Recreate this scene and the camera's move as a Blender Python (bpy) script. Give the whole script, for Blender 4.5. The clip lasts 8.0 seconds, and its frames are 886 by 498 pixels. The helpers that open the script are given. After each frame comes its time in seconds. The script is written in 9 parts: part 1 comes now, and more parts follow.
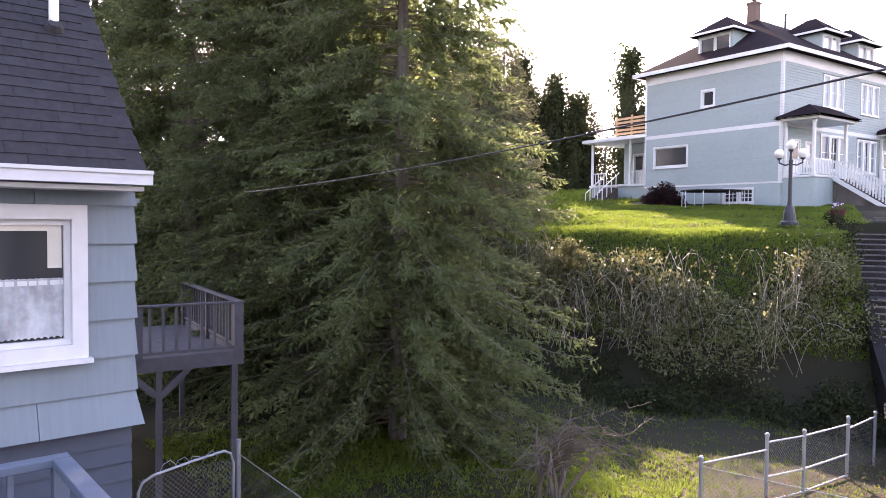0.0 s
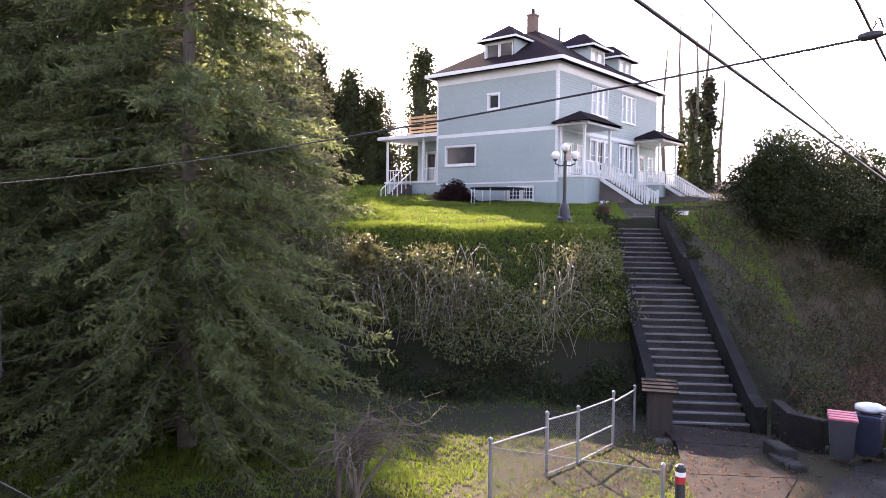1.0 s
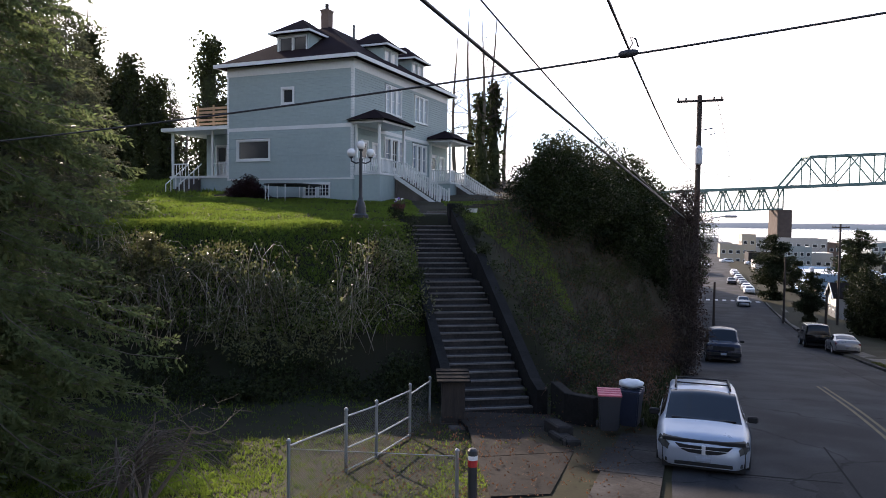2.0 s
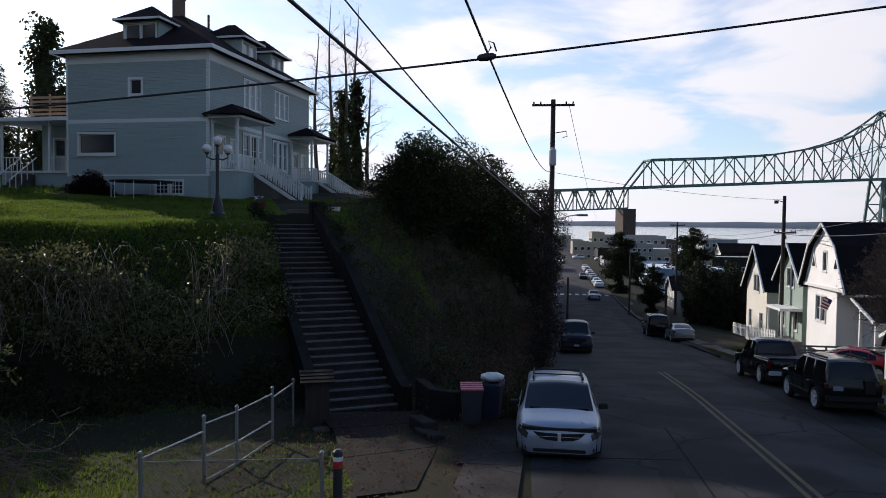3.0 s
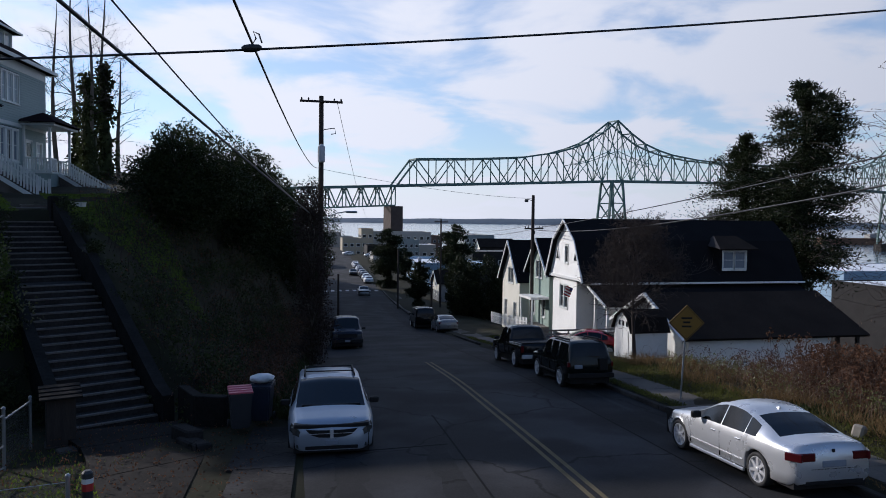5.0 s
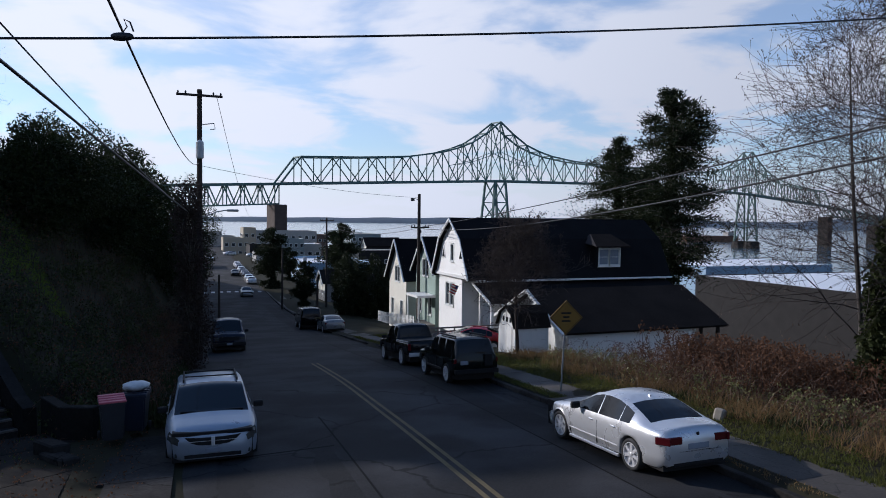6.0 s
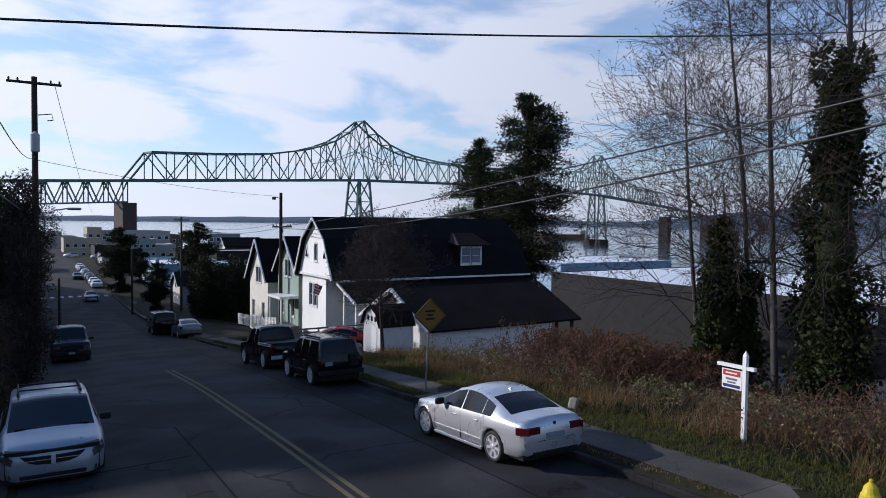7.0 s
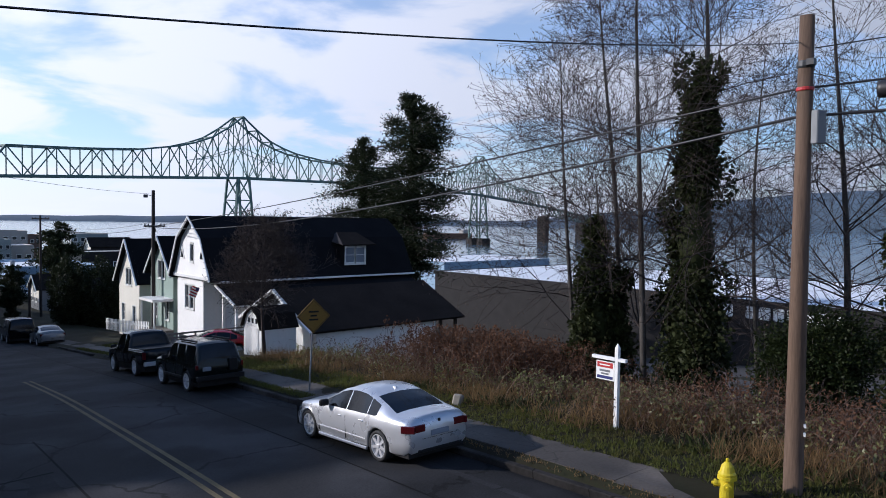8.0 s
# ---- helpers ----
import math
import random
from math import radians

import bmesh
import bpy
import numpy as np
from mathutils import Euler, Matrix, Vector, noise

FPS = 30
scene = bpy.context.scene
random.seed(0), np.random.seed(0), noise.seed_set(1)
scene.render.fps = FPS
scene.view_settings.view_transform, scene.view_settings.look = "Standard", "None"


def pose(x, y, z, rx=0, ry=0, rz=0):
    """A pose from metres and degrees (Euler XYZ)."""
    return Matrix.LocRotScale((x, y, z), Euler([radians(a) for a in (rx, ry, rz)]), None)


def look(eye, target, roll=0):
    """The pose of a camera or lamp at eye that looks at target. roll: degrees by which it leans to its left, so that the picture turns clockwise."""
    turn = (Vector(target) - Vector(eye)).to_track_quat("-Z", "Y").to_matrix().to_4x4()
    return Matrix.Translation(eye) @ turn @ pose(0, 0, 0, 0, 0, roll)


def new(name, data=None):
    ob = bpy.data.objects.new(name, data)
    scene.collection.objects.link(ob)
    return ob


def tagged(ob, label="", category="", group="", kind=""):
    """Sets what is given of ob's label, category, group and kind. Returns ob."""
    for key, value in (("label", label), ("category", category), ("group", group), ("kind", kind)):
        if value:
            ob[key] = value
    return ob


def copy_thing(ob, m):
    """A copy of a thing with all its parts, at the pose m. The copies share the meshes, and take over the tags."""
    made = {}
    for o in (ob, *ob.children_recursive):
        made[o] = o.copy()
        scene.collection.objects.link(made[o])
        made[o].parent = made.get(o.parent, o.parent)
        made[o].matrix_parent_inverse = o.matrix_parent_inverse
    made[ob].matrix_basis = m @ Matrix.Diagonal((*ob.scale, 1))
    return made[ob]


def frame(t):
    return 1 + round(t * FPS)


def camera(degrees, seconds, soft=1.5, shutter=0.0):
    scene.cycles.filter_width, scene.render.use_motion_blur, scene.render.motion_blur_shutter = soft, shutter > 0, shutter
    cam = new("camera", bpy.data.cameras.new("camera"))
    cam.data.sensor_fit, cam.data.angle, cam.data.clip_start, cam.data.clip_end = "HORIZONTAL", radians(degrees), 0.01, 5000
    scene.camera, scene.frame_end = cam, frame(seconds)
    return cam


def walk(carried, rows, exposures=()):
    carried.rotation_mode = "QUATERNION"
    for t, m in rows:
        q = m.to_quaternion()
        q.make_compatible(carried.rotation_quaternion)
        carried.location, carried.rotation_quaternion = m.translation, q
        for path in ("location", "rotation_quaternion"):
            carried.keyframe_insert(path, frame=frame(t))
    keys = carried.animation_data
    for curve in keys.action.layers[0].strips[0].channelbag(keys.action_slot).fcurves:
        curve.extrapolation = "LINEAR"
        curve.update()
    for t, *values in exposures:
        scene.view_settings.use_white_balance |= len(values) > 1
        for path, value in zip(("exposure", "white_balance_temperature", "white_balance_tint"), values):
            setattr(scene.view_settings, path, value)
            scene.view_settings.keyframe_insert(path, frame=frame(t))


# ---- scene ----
# ---------------------------------------------------------------- camera
cam = camera(63.96, 8.0, soft=0.9)
PATH = [
    (0.0, 49.79, -2.17, 0.59), (0.5, 41.45, -2.27, 0.60), (1.0, 33.48, -2.36, 0.66), (1.5, 25.41, -2.41, 0.70),
    (2.0, 17.17, -2.41, 0.67), (2.2, 14.45, -2.41, 0.65), (3.3, 3.33, -2.41, 0.64), (3.5, 1.29, -2.42, 0.65), (4.0, -3.67, -2.42, 0.68),
    (4.5, -7.90, -2.42, 0.66), (4.7, -9.64, -2.43, 0.66), (6.0, -21.39, -2.43, 0.69), (6.5, -26.75, -2.39, 0.70), (7.0, -32.32, -2.35, 0.73),
    (7.5, -37.35, -2.32, 0.75), (8.0, -41.65, -2.29, 0.78)]
# the drone hangs still and turns: seconds, yaw, pitch, lean
walk(cam, [(t, pose(0, 0, 0, 90 + p, -r, y)) for t, y, p, r in PATH],
     [(0.0, 2.5, 8200, 38), (1.0, 2.3, 8100, 38), (1.5, 1.78, 7800, 32), (2.2, 0.42, 7100, 20), (3.3, -0.6, 6400, 17), (4.5, -0.7, 6100, 16), (6.5, -0.68, 5850, 16), (8.0, -0.42, 5850, 17)])
# ---------------------------------------------------------------- sky and sun
SUN_AZ, SUN_EL = -46.5, 22.3          # degrees from +y towards +x
world = bpy.data.worlds.new("sky")
scene.world = world
world.use_nodes = True
wn, wl = world.node_tree.nodes, world.node_tree.links
wn.clear()
sky = wn.new("ShaderNodeTexSky")
sky.sky_type, sky.sun_disc = "NISHITA", False
sky.sun_elevation, sky.sun_rotation = radians(SUN_EL), radians(SUN_AZ)
sky.air_density, sky.dust_density, sky.ozone_density = 1.0, 0.6, 3.0
# broken cloud: noise on the sky dome, stretched towards the horizon
geo = wn.new("ShaderNodeTexCoord")
sep = wn.new("ShaderNodeSeparateXYZ")
wl.new(geo.outputs["Generated"], sep.inputs[0])
up = wn.new("ShaderNodeMath"); up.operation = "MAXIMUM"; up.inputs[1].default_value = 0.0
wl.new(sep.outputs["Z"], up.inputs[0])
lift = wn.new("ShaderNodeMath"); lift.operation = "ADD"; lift.inputs[1].default_value = 0.16
wl.new(up.outputs[0], lift.inputs[0])
flat = wn.new("ShaderNodeVectorMath"); flat.operation = "DIVIDE"
wl.new(geo.outputs["Generated"], flat.inputs[0])
wl.new(lift.outputs[0], flat.inputs[1])
cloud = wn.new("ShaderNodeTexNoise")
cloud.inputs["Scale"].default_value, cloud.inputs["Detail"].default_value, cloud.inputs["Roughness"].default_value = 1.5, 7.0, 0.52
cloud.inputs["Distortion"].default_value = 0.4
wl.new(flat.outputs[0], cloud.inputs["Vector"])
ramp = wn.new("ShaderNodeMapRange")
ramp.interpolation_type = "SMOOTHSTEP"
ramp.inputs["From Min"].default_value, ramp.inputs["From Max"].default_value = 0.40, 0.57
ramp.inputs["To Min"].default_value = 0.30
wl.new(cloud.outputs["Fac"], ramp.inputs["Value"])
# thinner overhead, merging into haze at the horizon
thin = wn.new("ShaderNodeMapRange")
thin.interpolation_type = "SMOOTHSTEP"
thin.inputs["From Min"].default_value, thin.inputs["From Max"].default_value = 0.25, 0.75
thin.inputs["To Min"].default_value, thin.inputs["To Max"].default_value = 1.0, 0.0
wl.new(sep.outputs["Z"], thin.inputs["Value"])
cover = wn.new("ShaderNodeMath"); cover.operation = "MULTIPLY"
wl.new(ramp.outputs[0], cover.inputs[0]); wl.new(thin.outputs[0], cover.inputs[1])
haze = wn.new("ShaderNodeMapRange")
haze.interpolation_type = "SMOOTHSTEP"
haze.inputs["From Min"].default_value, haze.inputs["From Max"].default_value = 0.0, 0.16
haze.inputs["To Min"].default_value, haze.inputs["To Max"].default_value = 0.95, 0.0
wl.new(sep.outputs["Z"], haze.inputs["Value"])
both = wn.new("ShaderNodeMath"); both.operation = "MAXIMUM"
wl.new(cover.outputs[0], both.inputs[0]); wl.new(haze.outputs[0], both.inputs[1])
# cloud is brighter towards the sun
toward = wn.new("ShaderNodeVectorMath"); toward.operation = "DOT_PRODUCT"
toward.inputs[1].default_value = (math.sin(radians(SUN_AZ)) * 0.9, math.cos(radians(SUN_AZ)) * 0.9, 0.42)
wl.new(geo.outputs["Generated"], toward.inputs[0])
glow = wn.new("ShaderNodeMapRange")
glow.interpolation_type = "SMOOTHSTEP"
glow.inputs["From Min"].default_value, glow.inputs["From Max"].default_value = -0.9, 1.0
wl.new(toward.outputs["Value"], glow.inputs["Value"])
lit = wn.new("ShaderNodeMixRGB")
lit.inputs[1].default_value, lit.inputs[2].default_value = (2.6, 2.95, 3.5, 1), (9.6, 9.9, 10.3, 1)
wl.new(glow.outputs[0], lit.inputs[0])
white = wn.new("ShaderNodeMixRGB")
wl.new(lit.outputs[0], white.inputs[2])
# thin bright air between the clouds
clear = wn.new("ShaderNodeMixRGB"); clear.blend_type = "MULTIPLY"
clear.inputs[0].default_value, clear.inputs[2].default_value = 1.0, (1.25, 1.45, 1.55, 1)
wl.new(sky.outputs[0], clear.inputs[1])
wl.new(clear.outputs[0], white.inputs[1])
wl.new(both.outputs[0], white.inputs[0])
bg = wn.new("ShaderNodeBackground"); bg.inputs["Strength"].default_value = 0.15
wo = wn.new("ShaderNodeOutputWorld")
wl.new(white.outputs[0], bg.inputs[0]); wl.new(bg.outputs[0], wo.inputs[0])

sun = new("sun", bpy.data.lights.new("sun", "SUN"))
sun.data.energy, sun.data.angle, sun.data.color = 6.0, radians(0.8), (1.0, 0.93, 0.82)
sd = Vector((math.sin(radians(SUN_AZ)) * math.cos(radians(SUN_EL)), math.cos(radians(SUN_AZ)) * math.cos(radians(SUN_EL)), math.sin(radians(SUN_EL))))
sun.matrix_world = look(sd * 50, (0, 0, 0))
# ---------------------------------------------------------------- materials
def mat(name, color, rough=0.7, metal=0.0, vary=0.25, scale=6.0, fine=60.0, bump=0.15, tint=None, spec=0.5, rand=0.0, stretch=(1, 1, 1), coat=0.0):
    """A surface with broad stains, fine grain, relief and a little change from piece to piece."""
    m = bpy.data.materials.new(name)
    m.use_nodes = True
    n, l = m.node_tree.nodes, m.node_tree.links
    b = n["Principled BSDF"]
    tc = n.new("ShaderNodeTexCoord")
    mp = n.new("ShaderNodeMapping")
    mp.inputs["Scale"].default_value = stretch
    l.new(tc.outputs["Object"], mp.inputs[0])
    big, small = n.new("ShaderNodeTexNoise"), n.new("ShaderNodeTexNoise")
    big.inputs["Scale"].default_value, big.inputs["Detail"].default_value = scale / 10, 6
    small.inputs["Scale"].default_value, small.inputs["Detail"].default_value = fine / 10, 4
    l.new(mp.outputs[0], big.inputs["Vector"]); l.new(mp.outputs[0], small.inputs["Vector"])
    mix = n.new("ShaderNodeMath"); mix.operation = "MULTIPLY_ADD"; mix.inputs[1].default_value = 0.6
    half = n.new("ShaderNodeMath"); half.operation = "MULTIPLY"; half.inputs[1].default_value = 0.4
    l.new(small.outputs["Fac"], half.inputs[0])
    l.new(big.outputs["Fac"], mix.inputs[0]); l.new(half.outputs[0], mix.inputs[2])
    cr = n.new("ShaderNodeMapRange")
    cr.inputs["From Min"].default_value, cr.inputs["From Max"].default_value = 0.3, 0.7
    l.new(mix.outputs[0], cr.inputs["Value"])
    c2 = tint or tuple(c * (1 - vary) for c in color)
    c1 = color if tint else tuple(min(1, c * (1 + vary * 0.6)) for c in color)
    col = n.new("ShaderNodeMixRGB")
    col.inputs[1].default_value, col.inputs[2].default_value = (*c1, 1), (*c2, 1)
    l.new(cr.outputs[0], col.inputs[0])
    out = col.outputs[0]
    if rand:
        oi, gi = n.new("ShaderNodeObjectInfo"), n.new("ShaderNodeNewGeometry")
        add = n.new("ShaderNodeMath"); add.operation = "ADD"
        l.new(oi.outputs["Random"], add.inputs[0]); l.new(gi.outputs["Random Per Island"], add.inputs[1])
        rr = n.new("ShaderNodeMapRange")
        rr.inputs["From Max"].default_value = 2.0
        rr.inputs["To Min"].default_value, rr.inputs["To Max"].default_value = 1 - rand, 1 + rand
        l.new(add.outputs[0], rr.inputs["Value"])
        hs = n.new("ShaderNodeHueSaturation")
        l.new(rr.outputs[0], hs.inputs["Value"]); l.new(out, hs.inputs["Color"])
        out = hs.outputs[0]
    l.new(out, b.inputs["Base Color"])
    rm = n.new("ShaderNodeMapRange")
    rm.inputs["To Min"].default_value, rm.inputs["To Max"].default_value = max(0.02, rough - 0.12), min(1, rough + 0.12)
    l.new(small.outputs["Fac"], rm.inputs["Value"]); l.new(rm.outputs[0], b.inputs["Roughness"])
    b.inputs["Metallic"].default_value = metal
    b.inputs["Specular IOR Level"].default_value = spec
    b.inputs["Coat Weight"].default_value = coat
    b.inputs["Coat Roughness"].default_value = 0.06
    if bump:
        bp = n.new("ShaderNodeBump"); bp.inputs["Strength"].default_value = bump; bp.inputs["Distance"].default_value = 0.02
        l.new(mix.outputs[0], bp.inputs["Height"]); l.new(bp.outputs[0], b.inputs["Normal"])
    return m


def glass_mat(name, color, rough=0.04, alpha=1.0):
    m = mat(name, color, rough=max(rough, 0.05), vary=0.1, bump=0.0, spec=0.4)
    return m


M = {}
M["asphalt"] = mat("asphalt", (0.027, 0.0275, 0.030), 0.9, vary=0.5, scale=4, fine=300, bump=0.5, spec=0.2)
M["concrete"] = mat("concrete", (0.075, 0.064, 0.055), 0.94, vary=0.35, scale=8, fine=160, bump=0.3, rand=0.12)
M["old_concrete"] = mat("weathered concrete", (0.042, 0.039, 0.037), 0.94, vary=0.5, scale=12, fine=120, bump=0.4, rand=0.1, spec=0.08)
M["grass_soil"] = mat("grassy soil", (0.024, 0.027, 0.012), 0.95, scale=6, fine=90, bump=0.5, tint=(0.026, 0.020, 0.014), spec=0.1)
M["yellow_paint"] = mat("yellow road paint", (0.115, 0.088, 0.038), 0.85, vary=0.4, scale=20, fine=200)
M["white_paint"] = mat("white paint", (0.78, 0.78, 0.76), 0.55, vary=0.08, scale=5, fine=50, bump=0.05)
M["trim_white"] = mat("white trim paint", (0.64, 0.66, 0.64), 0.5, vary=0.1, scale=6, fine=60, bump=0.05)
M["green_siding"] = mat("pale green clapboard paint", (0.30, 0.375, 0.36), 0.65, vary=0.1, scale=4, fine=40, bump=0.08, rand=0.04)
M["shingle_blue"] = mat("pale blue shake paint", (0.145, 0.19, 0.217), 0.75, vary=0.1, scale=6, fine=40, bump=0.25, rand=0.05, stretch=(1, 6, 0.6))
M["base_blue"] = mat("slate blue paint", (0.030, 0.046, 0.072), 0.65, vary=0.15, bump=0.1, rand=0.05)
M["roof_dark"] = mat("charcoal asphalt shingle", (0.032, 0.030, 0.033), 0.92, vary=0.35, scale=5, fine=150, bump=0.4, rand=0.22, spec=0.2)
M["roof_plum"] = mat("dark plum brown shingle", (0.021, 0.0145, 0.0165), 0.97, vary=0.35, scale=5, fine=150, bump=0.4, rand=0.2, spec=0.03)
M["roof_black"] = mat("black asphalt shingle", (0.012, 0.012, 0.0135), 0.95, vary=0.3, scale=6, fine=150, bump=0.4, rand=0.2, spec=0.05)
M["roof_brown"] = mat("brown asphalt shingle", (0.022, 0.018, 0.016), 0.95, vary=0.4, scale=6, fine=150, bump=0.4, rand=0.2, spec=0.05)
M["brick_red"] = mat("dark red brick", (0.13, 0.085, 0.065), 0.85, vary=0.3, fine=100, bump=0.3, rand=0.15)
M["glass"] = glass_mat("dark window glass", (0.03, 0.035, 0.04))
M["glass_sky"] = glass_mat("pale curtained window glass", (0.45, 0.48, 0.5), 0.1)
M["glass_curtain"] = glass_mat("glass over pale curtains", (0.42, 0.47, 0.50), 0.1)
M["glass_blue"] = glass_mat("grey blue curtained glass", (0.15, 0.185, 0.23), 0.1)
M["pier_brown"] = mat("dark brown stained concrete", (0.075, 0.052, 0.042), 0.9, vary=0.3, scale=0.5, fine=5, bump=0.2)
M["steel_green"] = mat("green bridge steel", (0.075, 0.14, 0.13), 0.6, metal=0.0, vary=0.2, scale=0.5, fine=5, bump=0)
M["mesh_wire"] = mat("dull zinc wire", (0.16, 0.165, 0.17), 0.6, metal=0.4, vary=0.2, bump=0)
M["galv"] = mat("galvanised steel", (0.30, 0.32, 0.34), 0.5, metal=0.7, vary=0.2, bump=0.05)
M["wood_pole"] = mat("weathered pole wood", (0.115, 0.072, 0.046), 0.9, vary=0.45, scale=20, fine=120, bump=0.5, stretch=(6, 6, 0.4))
M["wood_dark"] = mat("dark creosoted wood", (0.04, 0.03, 0.025), 0.9, vary=0.4, scale=20, fine=120, bump=0.5, stretch=(6, 6, 0.4))
M["bark"] = mat("grey brown bark", (0.13, 0.11, 0.09), 0.9, vary=0.45, scale=25, fine=150, bump=0.6, stretch=(3, 3, 0.6))
M["bark_pale"] = mat("pale alder bark", (0.065, 0.057, 0.05), 0.85, vary=0.5, scale=15, fine=100, bump=0.4)
M["black"] = mat("black rubber", (0.02, 0.02, 0.021), 0.8, vary=0.2, bump=0.1)
M["cable"] = mat("black cable", (0.018, 0.018, 0.02), 0.5, vary=0.1, bump=0)
M["water"] = mat("river water", (0.10, 0.15, 0.19), 0.12, vary=0.15, scale=0.05, fine=2.0, bump=0.35, spec=0.6)
# the blue haze of distance is put into the colour of the woods
M["far_hill"] = mat("far wooded hill in blue haze", (0.075, 0.11, 0.15), 1.0, vary=0.2, scale=0.01, fine=0.2, bump=0)
M["iron"] = mat("black cast iron", (0.03, 0.032, 0.036), 0.5, vary=0.2, bump=0.1)


# the street's surface: long cracks, worn wheel tracks and paler worn patches
def crack(m, size, width, dark=0.35):
    n, l = m.node_tree.nodes, m.node_tree.links
    b = n["Principled BSDF"]
    src = b.inputs["Base Color"].links[0].from_socket
    tc = n.new("ShaderNodeTexCoord")
    nz = n.new("ShaderNodeTexNoise"); nz.inputs["Scale"].default_value, nz.inputs["Detail"].default_value = 0.8, 5
    l.new(tc.outputs["Object"], nz.inputs["Vector"])
    warp = n.new("ShaderNodeVectorMath"); warp.operation = "MULTIPLY_ADD"
    warp.inputs[1].default_value = (1.6, 1.6, 0)
    l.new(nz.outputs["Color"], warp.inputs[0]); l.new(tc.outputs["Object"], warp.inputs[2])
    vo = n.new("ShaderNodeTexVoronoi"); vo.feature = "DISTANCE_TO_EDGE"; vo.voronoi_dimensions = "2D"
    vo.inputs["Scale"].default_value = 1 / size
    l.new(warp.outputs[0], vo.inputs["Vector"])
    mr = n.new("ShaderNodeMapRange")
    mr.inputs["From Min"].default_value, mr.inputs["From Max"].default_value = width / size * 0.4, width / size
    mr.inputs["To Min"].default_value = dark
    l.new(vo.outputs["Distance"], mr.inputs["Value"])
    patch = n.new("ShaderNodeTexNoise"); patch.inputs["Scale"].default_value, patch.inputs["Detail"].default_value = 0.35, 3
    l.new(tc.outputs["Object"], patch.inputs["Vector"])
    pr = n.new("ShaderNodeMapRange"); pr.interpolation_type = "SMOOTHSTEP"
    pr.inputs["From Min"].default_value, pr.inputs["From Max"].default_value = 0.42, 0.62
    pr.inputs["To Min"].default_value, pr.inputs["To Max"].default_value = 0.75, 1.45
    l.new(patch.outputs["Fac"], pr.inputs["Value"])
    mu = n.new("ShaderNodeMath"); mu.operation = "MULTIPLY"
    l.new(mr.outputs[0], mu.inputs[0]); l.new(pr.outputs[0], mu.inputs[1])
    hs = n.new("ShaderNodeHueSaturation")
    l.new(mu.outputs[0], hs.inputs["Value"]); l.new(src, hs.inputs["Color"])
    l.new(hs.outputs[0], b.inputs["Base Color"])


crack(M["asphalt"], 5.5, 0.07)
crack(M["old_concrete"], 2.2, 0.03)
crack(M["concrete"], 2.6, 0.02, 0.5)
# ---------------------------------------------------------------- building helpers
def mesh_of(name, bm, material, smooth=False):
    me = bpy.data.meshes.new(name)
    bm.to_mesh(me)
    bm.free()
    for mm in material if isinstance(material, (list, tuple)) else [material]:
        me.materials.append(mm)
    if smooth:
        me.polygons.foreach_set("use_smooth", [True] * len(me.polygons))
    return me


def part(name, bm, material, parent=None, label="", smooth=False):
    """Links a bmesh as one mesh object, under its thing where one is given."""
    ob = new(name, mesh_of(name, bm, material, smooth))
    ob.parent = parent
    return tagged(ob, label)


def thing(name, label, category, m=None, group="", kind=""):
    """An Empty at the base of a thing, that carries its parts."""
    e = new(name)
    e.empty_display_size = 0.2
    if m is not None:
        e.matrix_basis = m
    return tagged(e, label, category, group, kind)


def BM():
    return bmesh.new()


def box(bm, x0, y0, z0, x1, y1, z1, mi=0, bevel=0.0, m=None):
    r = bmesh.ops.create_cube(bm, size=1.0)
    vs = r["verts"]
    bmesh.ops.scale(bm, vec=(abs(x1 - x0), abs(y1 - y0), abs(z1 - z0)), verts=vs)
    bmesh.ops.translate(bm, vec=((x0 + x1) / 2, (y0 + y1) / 2, (z0 + z1) / 2), verts=vs)
    fs = list({f for v in vs for f in v.link_faces})
    for f in fs:
        f.material_index = mi
    if m is not None:
        bmesh.ops.transform(bm, matrix=m, verts=vs)
    if bevel:
        es = list({e for v in vs for e in v.link_edges})
        bmesh.ops.bevel(bm, geom=es, offset=bevel, segments=1, affect="EDGES")
    return bm


def tube(bm, pts, radii, sides=6, caps=True, mi=0):
    """A tube through points, with a radius for each."""
    pts = [Vector(p) for p in pts]
    if isinstance(radii, (int, float)):
        radii = [radii] * len(pts)
    rings = []
    for i, p in enumerate(pts):
        t = (pts[min(i + 1, len(pts) - 1)] - pts[max(i - 1, 0)])
        t = t.normalized() if t.length > 1e-9 else Vector((0, 0, 1))
        ref = Vector((1, 0, 0)) if abs(t.z) > 0.9 else Vector((0, 0, 1))
        u = t.cross(ref).normalized()
        v = t.cross(u)
        rings.append([bm.verts.new(p + (u * math.cos(2 * math.pi * k / sides) + v * math.sin(2 * math.pi * k / sides)) * radii[i]) for k in range(sides)])
    for a, b in zip(rings, rings[1:]):
        for k in range(sides):
            f = bm.faces.new((a[k], a[(k + 1) % sides], b[(k + 1) % sides], b[k]))
            f.material_index = mi
    if caps and sides > 2:
        for ring in (rings[0], rings[-1]):
            f = bm.faces.new(ring)
            f.material_index = mi
    return bm


